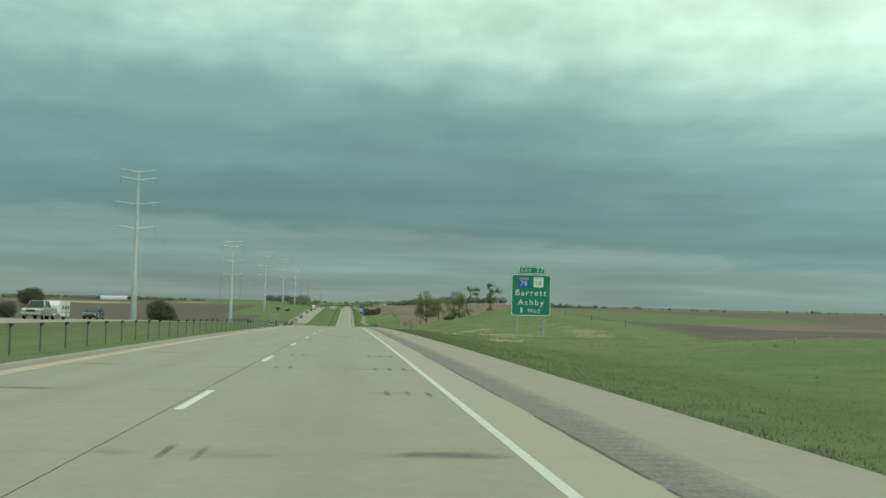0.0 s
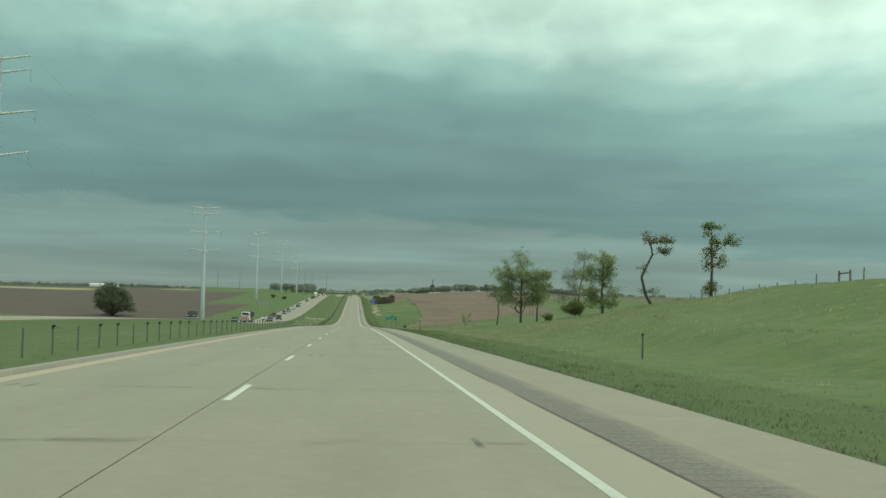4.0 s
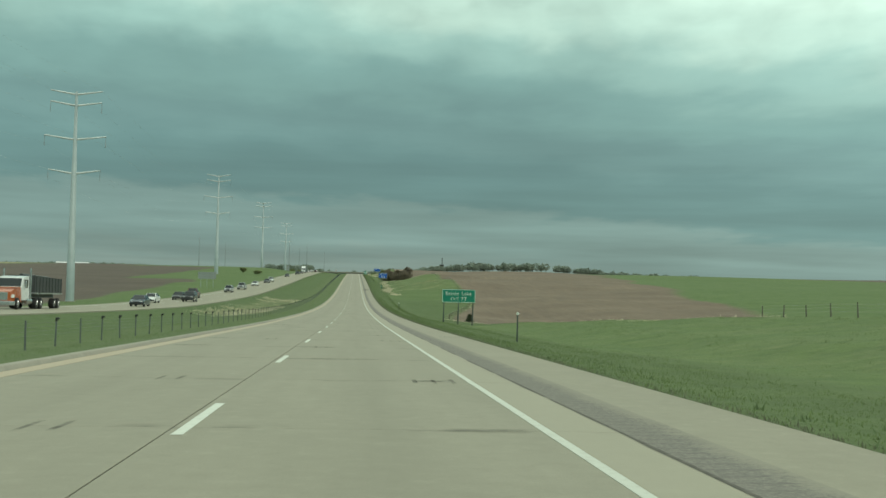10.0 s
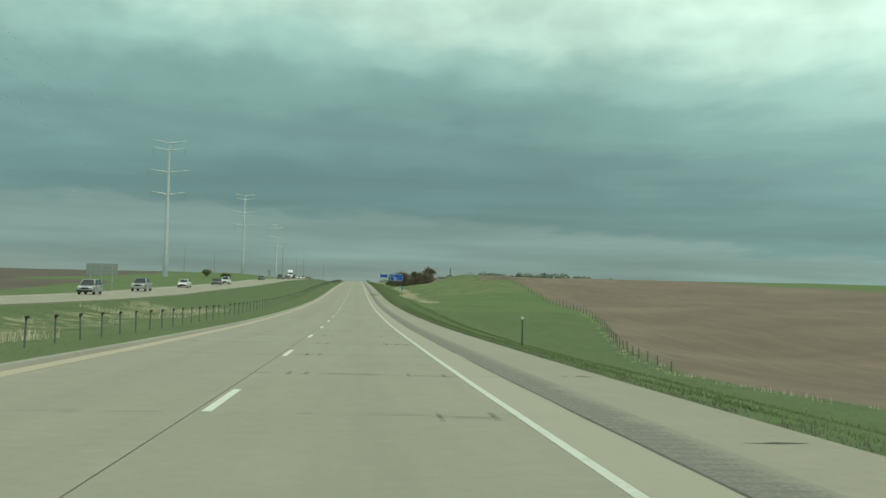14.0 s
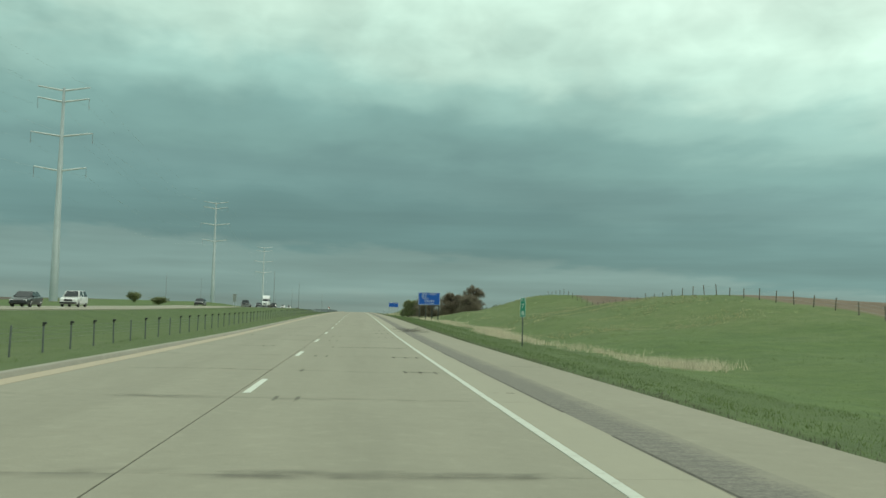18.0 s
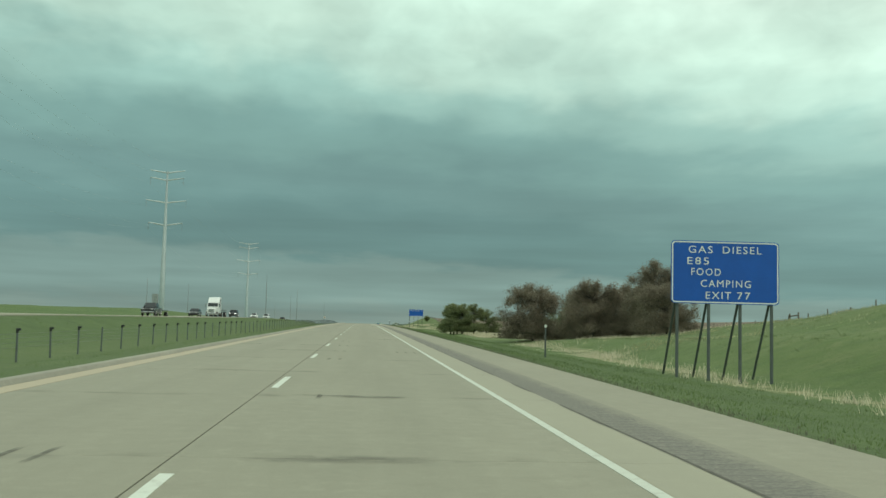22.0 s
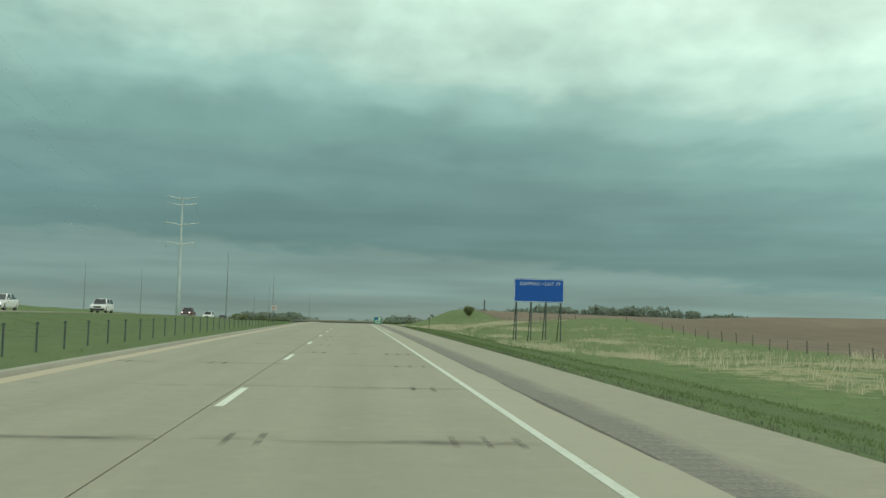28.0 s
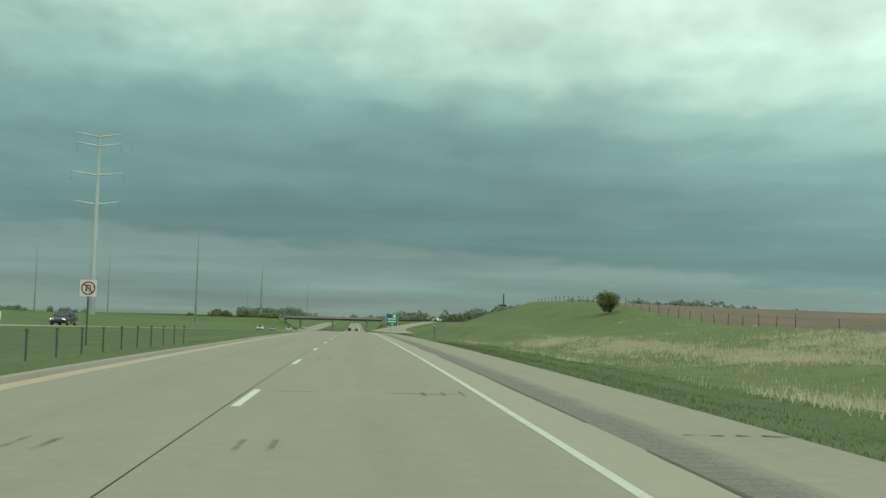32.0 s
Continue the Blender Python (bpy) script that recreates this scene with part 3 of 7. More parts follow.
END = 2300.0
road = strip("road", lambda y: EDGE(y) - 0.01, 4.38, -60, END, 10, -0.010, 0.2, SEAL, None, None, "pale concrete highway carriageway with dark sealed joints", "road", "structure")
shoulder = strip("shoulder", 5.10, 6.42, -60, END, 8, -0.008, 0.2, SHOULDER, None, None, "pale worn shoulder beside the carriageway", "shoulder", "structure")
rumble = strip("rumble_strip", 4.39, 5.10, -60, END, 8, -0.007, 0.1, RUMBLE, None, None, "dark rough rumble strip between lane and shoulder", "rumble strip", "structure")


def kerb_strip():
    """A low mountable kerb with a sloping face."""
    ys = np.arange(-60, END + 0.01, 6.0)
    n = len(ys)
    prof = ((-0.25, -0.2), (-0.25, 0.075), (-0.235, 0.09), (-0.09, 0.09), (-0.07, 0.08), (-0.02, 0.0), (-0.005, -0.2))
    v = np.concatenate([np.stack([EDGE(ys) + x, ys, road_z(ys) + h], -1) for x, h in prof])
    i = np.arange(n - 1)
    f = np.concatenate([np.stack([a * n + i, a * n + i + 1, (a + 1) * n + i + 1, (a + 1) * n + i], -1) for a in range(len(prof) - 1)])
    me = mesh_from("kerb", v, f[:, ::-1], False)
    me.materials.append(KERB)
    return tagged(new("kerb", me), "low pale concrete kerb with a sloping face along the median", "kerb", kind="structure")


kerb_strip()
strip("pavement", -33.0, -21.0, -200, END, 10, 0.0, 0.25, SHOULDER, None, OPP_RISE, "pale concrete carriageway of the oncoming lanes", "road", "structure")

ROW = 6.67
LANES = ((EDGE, -0.009), (0.009, 4.385))


def side(x, y):
    return float(x(y)) if callable(x) else x


def slab_mesh(x0, x1, y0, y1, xo):
    ya, yb = y0 + 0.003, y1 - 0.003
    za, zb = float(road_z(y0)), float(road_z(y1))
    v = [(x - xo, y - y0, z - za + h) for h in (-0.08, 0.0) for y, z in ((ya, za), (yb, zb)) for x in (side(x0, y), x1)]
    f = [(4, 5, 7, 6), (0, 1, 5, 4), (2, 6, 7, 3), (0, 4, 6, 2), (1, 3, 7, 5)]
    me = bpy.data.meshes.new("slab")
    me.from_pydata(v, [], f)
    me.materials.append(CONCRETE)
    return me, za


def slabs():
    for x0, x1 in LANES:
        for i in range(150):
            y0 = 2.0 + i * ROW
            me, za = slab_mesh(x0, x1, y0, y0 + ROW, 0.0)
            ob = new("slab", me)
            ob.parent = road
            ob.location = (0, y0, za)
    vs, fs = [], []
    for x0, x1 in LANES:
        for a, b, st in ((2.0 - 9 * ROW, 2.0, ROW), (2.0 + 150 * ROW, END, 10.0)):
            ys = np.arange(a, b + 0.01, st)
            for y0, y1 in zip(ys, ys[1:]):
                n = len(vs)
                vs += [(side(x0, y0), y0, float(road_z(y0))), (x1, y0, float(road_z(y0))), (x1, y1, float(road_z(y1))), (side(x0, y1), y1, float(road_z(y1)))]
                fs.append((n, n + 1, n + 2, n + 3))
    me = mesh_from("far_slabs", vs, fs, False)
    me.materials.append(CONCRETE)
    ob = new("far_slabs", me)
    ob.parent = road
    tagged(ob, kind="stuff")


slabs()


def marking(name, x0, x1, y0, y1, mat, parent, step=10.0, rise=None, top=0.004):
    return strip(name, x0, x1, y0, y1, step, top, 0.006, mat, parent, rise)


PHASE = 3.25
marking("edge_line", 3.592, 3.695, -60, 600, EDGE_PAINT, road)
marking("edge_line", 3.592, 3.695, 600, END, EDGE_PAINT, road)
marking("yellow_line", lambda y: EDGE(y) + 0.01, lambda y: EDGE(y) + 0.40, -60, END, YELLOW_PAINT, road)
marking("edge_line", 3.93, 4.03, 988.0, 1003.5, FADED_PAINT, road, 3.1)
marking("lane_dash", 0.06, 0.19, 570.3, 572.9, FADED_PAINT, road, 1.3)
for i in range(-4, 180):
    y1 = PHASE + 12.192 * i
    marking("lane_dash", 0.075, 0.185, y1 - 3.048, y1, WHITE_PAINT, road, 3.048)
opp = bpy.data.objects["pavement"]
marking("edge_line", -30.9, -30.78, -100, END, WHITE_PAINT, opp, 10, OPP_RISE)
marking("yellow_line", -23.2, -23.08, -100, END, YELLOW_PAINT, opp, 10, OPP_RISE)
for i in range(-6, 170):
    marking("lane_dash", -27.06, -26.95, 12.192 * i, 12.192 * i + 3.05, WHITE_PAINT, opp, 3.05, OPP_RISE)


def stain_material(name, base, most):
    """A dark film over the concrete, feathered by the mesh's own edge weights."""
    mat = material(name, base, 0.9)
    k = Nodes(mat)
    geo = k.n("ShaderNodeNewGeometry").outputs["Position"]
    soft = k.attr("soft").outputs["Fac"]
    n = k.noise(geo, 3.0, 4, 0.65)
    tr = k.n("ShaderNodeBsdfTransparent")
    mx = k.n("ShaderNodeMixShader")
    k.put(mx.inputs[0], k.math('MULTIPLY', soft, k.ramp(n, (0.30, 0.0), (0.64, most))))
    k.t.links.new(tr.outputs[0], mx.inputs[1])
    k.t.links.new(k.p.outputs[0], mx.inputs[2])
    k.t.links.new(mx.outputs[0], k.t.nodes["Material Output"].inputs[0])
    return mat


def films(name, spots, mat, top):
    """Feathered patches lying on the slabs: centre x, y, half width, half length."""
    vs, fs, soft = [], [], []
    for xc, yc, hw, hd in spots:
        n0 = len(vs)
        for a, fy in ((-1, 0), (-0.4, 1), (0.4, 1), (1, 0)):
            for b, fx in ((-1, 0), (-0.6, 1), (0, 1), (0.6, 1), (1, 0)):
                y = yc + a * hd
                vs.append((min(max(xc + b * hw, -3.4), 3.56), y, float(road_z(y)) + top))
                soft.append(fx * fy)
        fs += [(n0 + r * 5 + c, n0 + r * 5 + c + 1, n0 + r * 5 + c + 6, n0 + r * 5 + c + 5) for r in range(3) for c in range(4)]
    me = mesh_from(name, vs, fs, False)
    me.attributes.new("soft", 'FLOAT', 'POINT').data.foreach_set("value", np.array(soft, np.float32))
    me.materials.append(mat)
    ob = new(name, me)
    ob.parent = road
    tagged(ob, kind="stuff")


def slots():
    """Filled dowel slots across the joints, in the wheel paths."""
    rng = random.Random(5)
    spots = []
    for i in range(-4, 230):
        yj = 2.0 + ROW * i
        for xs in ((0.62, 0.92), (2.72, 3.03, 3.34), (-3.4, -3.1), (-1.35, -1.05)):
            if rng.random() < (0.52 if xs[0] > 0 else 0.82):
                continue
            spots += [(x, yj + rng.uniform(-0.08, 0.08), 0.036 + rng.random() * 0.014, 0.46 + rng.random() * 0.14) for x in xs if rng.random() > 0.12]
    films("dowel_patches", spots, stain_material("slot_patch", (0.115, 0.110, 0.092), 0.55), 0.005)


slots()


def joint_stains():
    """Dark soft smears of sealant and rubber lying across the joints."""
    rng = random.Random(17)
    spots = []
    for i in range(-3, 220):
        yj = 2.0 + ROW * i
        for _ in range(rng.choice((0, 1, 1, 2, 2))):
            xc = rng.choice((-3.0, -1.2, -0.7, 0.75, 1.6, 2.9, 3.0)) + rng.uniform(-0.3, 0.3)
            spots.append((xc, yj + rng.uniform(-0.08, 0.08), rng.uniform(0.3, 1.0), rng.uniform(0.10, 0.26)))
    films("joint_stains", spots, stain_material("joint_stain", (0.105, 0.098, 0.080), 0.36), 0.009)


joint_stains()


def ragged(name, x0, x1, y, half, seed, mat, parent, top=0.004):
    """A crack across the road: a thin uneven band from x0 to x1."""
    rng = random.Random(seed)
    n = max(4, int((x1 - x0) / 0.14))
    vs, fs, off = [], [], 0.0
    for i in range(n + 1):
        x = x0 + (x1 - x0) * i / n
        off += rng.uniform(-0.035, 0.035)
        w = half * rng.uniform(0.15, 1.2) * (0.3 if i in (0, n) else 1)
        z = float(road_z(y)) + top
        vs += [(x, y + off - w, z), (x, y + off + w, z)]
        if i and rng.random() < 0.82:
            k = 2 * i
            fs.append((k - 2, k, k + 1, k - 1))
    me = mesh_from(name, vs, fs, False)
    me.materials.append(mat)
    ob = new(name, me)
    ob.parent = parent
    return ob


def long_crack(points, half, seed):
    """A crack that wanders along the shoulder through the given points."""
    rng = random.Random(seed)
    vs, fs = [], []
    for (x0, y0), (x1, y1) in zip(points, points[1:]):
        n = max(3, int(math.hypot(x1 - x0, y1 - y0) / 0.25))
        for i in range(n):
            t = i / n
            x, y, w = x0 + (x1 - x0) * t + rng.uniform(-0.02, 0.02), y0 + (y1 - y0) * t, half * rng.uniform(0.4, 1.2)
            k = len(vs)
            vs += [(x - w, y, float(road_z(y)) + 0.001), (x + w, y, float(road_z(y)) + 0.001)]
            if k and rng.random() < 0.9:
                fs.append((k - 2, k - 1, k + 1, k))
    me = mesh_from("crack", vs, fs, False)
    me.materials.append(CRACK)
    ob = new("crack", me)
    ob.parent = shoulder


def cracks():
    rng = random.Random(8)
    long_crack(((6.36, 675.5), (6.28, 673.7), (6.16, 671.1), (6.12, 669.8), (5.98, 667.0)), 0.022, 3)
    for y, x0, x1 in ((375.8, 5.3, 6.3), (473.6, 5.3, 6.1), (482.7, 5.5, 6.3), (619.0, 4.9, 6.36), (610.6, 3.8, 4.36), (654.7, 4.9, 6.36), (690.0, 5.05, 6.36), (868.3, 5.4, 6.3), (1007.3, 5.2, 6.2), (774.2, 4.95, 6.3), (1036.5, 4.9, 6.36), (1045.7, 5.5, 6.2), (1055.2, 4.9, 6.36), (1070.7, 5.05, 6.36)):
        ragged("crack", x0, x1, y, 0.048, int(y), CRACK, shoulder if x0 > 4.5 else road, 0.0 if x0 > 4.5 else 0.004)
    for i in range(34):
        y = 14 + i * 33.35 + rng.choice((0, 6.67, 13.34))
        if rng.random() < 0.35:
            ragged("crack", 5.05, 5.05 + rng.uniform(0.6, 1.3), y, 0.03, i, CRACK, shoulder, 0.0)
    # the worn line where the slabs meet the rumble strip
    vs, fs = [], []
    y = -20.0
    while y < 1120:
        n = len(vs)
        run = rng.choice((3, 6, 12))
        wide = rng.choice((0.008, 0.015, 0.02, 0.035))
        for i in range(run + 1):
            yy = y + i * 0.8
            w = 0.012 + wide * rng.random() * math.sin(3.1416 * i / run)
            z = float(road_z(yy)) + 0.003
            vs += [(4.38 - w, yy, z), (4.395 + 0.5 * w, yy, z)]
            if i:
                k = n + 2 * i
                fs.append((k - 2, k - 1, k + 1, k))
        y += run * 0.8 + rng.choice((0.0, 0.4, 2.5))
    me = mesh_from("edge_crack", vs, fs, False)
    me.materials.append(CRACK)
    ob = new("edge_crack", me)
    ob.parent = road
    tagged(ob, kind="stuff")


cracks()


def stain():
    """Old scorch and mud where something burned out on the shoulder."""
    mat = material("mud_stain", (0.075, 0.062, 0.048), 0.95)
    k = Nodes(mat)
    geo = k.n("ShaderNodeNewGeometry").outputs["Position"]
    sep = k.n("ShaderNodeSeparateXYZ")
    k.t.links.new(geo, sep.inputs[0])
    wide, small = k.noise(geo, 0.9, 5, 0.65), k.noise(geo, 5, 4, 0.7)
    dx = k.math('ABSOLUTE', k.math('SUBTRACT', sep.outputs[0], 4.9))
    dy = k.math('ABSOLUTE', k.math('MULTIPLY', k.math('SUBTRACT', sep.outputs[1], 657.5), 0.17))
    far = k.math('POWER', k.math('ADD', k.math('POWER', dx, 2.0), k.math('POWER', dy, 2.0)), 0.5)
    v = k.math('SUBTRACT', k.math('ADD', wide, k.math('MULTIPLY', small, 0.35)), k.math('MULTIPLY', far, 0.24))
    amount = k.ramp(v, (0.44, 0.0), (0.66, 0.66))
    k.colour(k.mix(small, (0.060, 0.050, 0.040), (0.115, 0.095, 0.070)))
    tr = k.n("ShaderNodeBsdfTransparent")
    mx = k.n("ShaderNodeMixShader")
    k.put(mx.inputs[0], amount)
    k.t.links.new(tr.outputs[0], mx.inputs[1])
    k.t.links.new(k.p.outputs[0], mx.inputs[2])
    k.t.links.new(mx.outputs[0], k.t.nodes["Material Output"].inputs[0])
    strip("mud_stain", 2.9, 6.42, 648, 668, 2, 0.010, 0.002, mat, shoulder)
    for x0, x1, y0, y1, bow in ((6.3, 4.75, 667.0, 654.0, 0.55), (5.55, 6.3, 664.0, 656.5, 0.1)):
        vs, fs = [], []
        for i in range(25):
            t = i / 24
            x, y = x0 + (x1 - x0) * t + bow * math.sin(3.14 * t) * -0.6, y0 + (y1 - y0) * t
            w = 0.045 + 0.03 * math.sin(i * 2.3)
            vs += [(x - w, y, float(road_z(y)) + 0.014), (x + w, y, float(road_z(y)) + 0.014)]
            if i:
                fs.append((2 * i - 2, 2 * i - 1, 2 * i + 1, 2 * i))
        me = mesh_from("skid_mark", vs, fs, False)
        me.materials.append(CRACK)
        ob = new("skid_mark", me)
        ob.parent = shoulder


stain()

# ---- building helpers ----
def part(name, bm, mat, parent, label="", smooth=False):
    """Links a bmesh as one mesh object under a thing or a part."""
    me = bm if isinstance(bm, bpy.types.Mesh) else bpy.data.meshes.new(name)
    if not isinstance(bm, bpy.types.Mesh):
        bm.to_mesh(me)
        bm.free()
        if smooth:
            me.polygons.foreach_set("use_smooth", np.ones(len(me.polygons), bool))
    if not me.materials:
        me.materials.append(mat)
    ob = new(name, me)
    if parent:
        ob.parent = parent
    return tagged(ob, label)


def thing(name, label, cat, group=""):
    return tagged(new(name), label, cat, group)


def box(x0, x1, y0, y1, z0, z1, bevel=0.0, bm=None):
    own = bm is None
    bm = bm or bmesh.new()
    m = Matrix.Translation(((x0 + x1) / 2, (y0 + y1) / 2, (z0 + z1) / 2)) @ Matrix.Diagonal((x1 - x0, y1 - y0, z1 - z0, 1))
    r = bmesh.ops.create_cube(bm, size=1.0, matrix=m)
    if bevel:
        es = list({e for v in r["verts"] for e in v.link_edges})
        bmesh.ops.bevel(bm, geom=es, offset=bevel, segments=1, affect='EDGES')
    return bm


def tube(p0, p1, r0, r1, sides=8, bm=None):
    bm = bm or bmesh.new()
    a, b = Vector(p0), Vector(p1)
    d = b - a
    m = Matrix.Translation((a + b) / 2) @ d.to_track_quat('Z', 'Y').to_matrix().to_4x4()
    bmesh.ops.create_cone(bm, cap_ends=True, segments=sides, radius1=r0, radius2=r1, depth=d.length, matrix=m)
    return bm


def rounded_panel(w, h, r, depth, bm=None, y=0.0, z=0.0, x=0.0, seg=5):
    """An upright plate facing -y with rounded corners, its middle at x, z."""
    bm = bm or bmesh.new()
    pts = []
    for cx, cz, a0 in ((w / 2 - r, h / 2 - r, 0), (-w / 2 + r, h / 2 - r, 90), (-w / 2 + r, -h / 2 + r, 180), (w / 2 - r, -h / 2 + r, 270)):
        for i in range(seg + 1):
            a = radians(a0 + 90 * i / seg)
            pts.append((x + cx + r * math.cos(a), z + cz + r * math.sin(a)))
    f = [bm.verts.new((p[0], y, p[1])) for p in pts]
    b = [bm.verts.new((p[0], y + depth, p[1])) for p in pts]
    bm.faces.new(f)
    bm.faces.new(b[::-1])
    n = len(pts)
    for i in range(n):
        bm.faces.new((f[i], b[i], b[(i + 1) % n], f[(i + 1) % n]))
    bmesh.ops.recalc_face_normals(bm, faces=bm.faces)
    return bm


def rim(w, h, r, line, y, x=0.0, z=0.0, seg=5):
    """A flat border line just inside a rounded panel."""
    bm = bmesh.new()
    rings = []
    for inset in (0.0, line):
        ww, hh, rr = w - 2 * inset, h - 2 * inset, max(r - inset, 0.005)
        ring = []
        for cx, cz, a0 in ((ww / 2 - rr, hh / 2 - rr, 0), (-ww / 2 + rr, hh / 2 - rr, 90), (-ww / 2 + rr, -hh / 2 + rr, 180), (ww / 2 - rr, -hh / 2 + rr, 270)):
            for i in range(seg + 1):
                a = radians(a0 + 90 * i / seg)
                ring.append(bm.verts.new((x + cx + rr * math.cos(a), y, z + cz + rr * math.sin(a))))
        rings.append(ring)
    n = len(rings[0])
    for i in range(n):
        bm.faces.new((rings[0][i], rings[1][i], rings[1][(i + 1) % n], rings[0][(i + 1) % n]))
    bmesh.ops.recalc_face_normals(bm, faces=bm.faces)
    return bm


def letters(text, height, width, x, y, z, mat, parent, name="lettering", spacing=1.22):
    """A word on an upright face that looks towards -y, fitted to a height and width of capitals, its middle at x, z."""
    cu = bpy.data.curves.new(name, 'FONT')
    cu.body, cu.align_x, cu.align_y, cu.space_character = text, 'CENTER', 'CENTER', spacing
    cu.resolution_u, cu.offset = 3, 0.0
    tmp = bpy.data.objects.new(name, cu)
    scene.collection.objects.link(tmp)
    dg = bpy.context.evaluated_depsgraph_get()
    me = bpy.data.meshes.new_from_object(tmp.evaluated_get(dg))
    bpy.data.objects.remove(tmp)
    bpy.data.curves.remove(cu)
    co = np.empty(len(me.vertices) * 3, np.float32)
    me.vertices.foreach_get("co", co)
    co = co.reshape(-1, 3)
    lo, hi = co.min(0), co.max(0)
    s = (hi - lo)[:2]
    q = np.zeros_like(co)
    q[:, 0] = (co[:, 0] - (lo[0] + hi[0]) / 2) / s[0] * width + x
    q[:, 1] = y
    q[:, 2] = (co[:, 1] - (lo[1] + hi[1]) / 2) / s[1] * height + z
    me.vertices.foreach_set("co", q.ravel())
    me.materials.clear()
    me.materials.append(mat)
    me.update()
    ob = new(name, me)
    ob.parent = parent
    return ob


def lofted(stations, bm=None):
    """Skin over closed rings of points, one ring a station, with capped ends."""
    bm = bm or bmesh.new()
    rings = [[bm.verts.new(p) for p in st] for st in stations]
    n = len(rings[0])
    for a, b in zip(rings, rings[1:]):
        for i in range(n):
            bm.faces.new((a[i], a[(i + 1) % n], b[(i + 1) % n], b[i]))
    bm.faces.new(rings[0][::-1])
    bm.faces.new(rings[-1])
    bmesh.ops.recalc_face_normals(bm, faces=bm.faces)
    return bm

# ---- cable barrier in the median ----
BARRIER_X = -8.0
STEP = 3.0693


def barrier():
    b = thing("cable_barrier", "galvanised cable barrier with dark-capped steel posts along the grass median", "barrier")
    post = bmesh.new()
    box(-0.027, 0.027, -0.020, 0.020, -0.25, 0.90, 0.006, post)
    pm = bpy.data.meshes.new("post")
    post.to_mesh(pm)
    post.free()
    pm.materials.append(POST_STEEL)
    cap = bmesh.new()
    box(-0.035, 0.095, -0.035, 0.035, 0.89, 0.96, 0.014, cap)
    box(-0.035, 0.035, -0.028, 0.028, 0.83, 0.90, 0.007, cap)
    cm = bpy.data.meshes.new("cap")
    cap.to_mesh(cm)
    cap.free()
    cm.materials.append(BLACK)
    foot = bmesh.new()
    tube((0, 0, -0.3), (0, 0, 0.03), 0.17, 0.15, 10, foot)
    fm = bpy.data.meshes.new("footing")
    foot.to_mesh(fm)
    foot.free()
    fm.materials.append(KERB)
    rng = random.Random(11)
    tops = []
    vs, fs = [], []
    for i in range(-6, 366):
        y = i * STEP - 1.86
        z = gz(BARRIER_X, y)
        tops.append((y, z))
        if 0 <= i < 290:
            p = part("post", pm, POST_STEEL, b)
            p.matrix_basis = pose(BARRIER_X, y, z, rng.uniform(-1.5, 1.5), rng.uniform(-1.5, 1.5), rng.uniform(-4, 4))
            if rng.random() < 0.8:
                c = part("cap", cm, BLACK, p)
        else:
            n = len(vs)
            for w, h0, h1 in ((0.027, -0.2, 0.86), (0.045, 0.87, 0.96)):
                k = len(vs)
                vs += [(BARRIER_X + sx * w, y + sy * w * 0.8, z + h) for h in (h0, h1) for sx, sy in ((-1, -1), (1, -1), (1, 1), (-1, 1))]
                fs += [(k, k + 1, k + 5, k + 4), (k + 1, k + 2, k + 6, k + 5), (k + 2, k + 3, k + 7, k + 6), (k + 3, k, k + 4, k + 7), (k + 4, k + 5, k + 6, k + 7)]
    me = mesh_from("far_post", vs, fs, False)
    me.materials.append(DARK_STEEL)
    o = part("far_post", me, DARK_STEEL, b)
    tagged(o, kind="stuff")
    for h in (0.42, 0.55, 0.68, 0.80):
        v, f = [], []
        for j, (y, z) in enumerate(tops):
            for a in range(3):
                v.append((BARRIER_X + 0.004 * math.cos(a * 2.094) - 0.05, y, z + h + 0.004 * math.sin(a * 2.094)))
            if j:
                q = 3 * j
                f += [(q - 3 + a, q - 3 + (a + 1) % 3, q + (a + 1) % 3, q + a) for a in range(3)]
        me = mesh_from("cable", v, f)
        part("cable", me, POST_STEEL, b)


barrier()


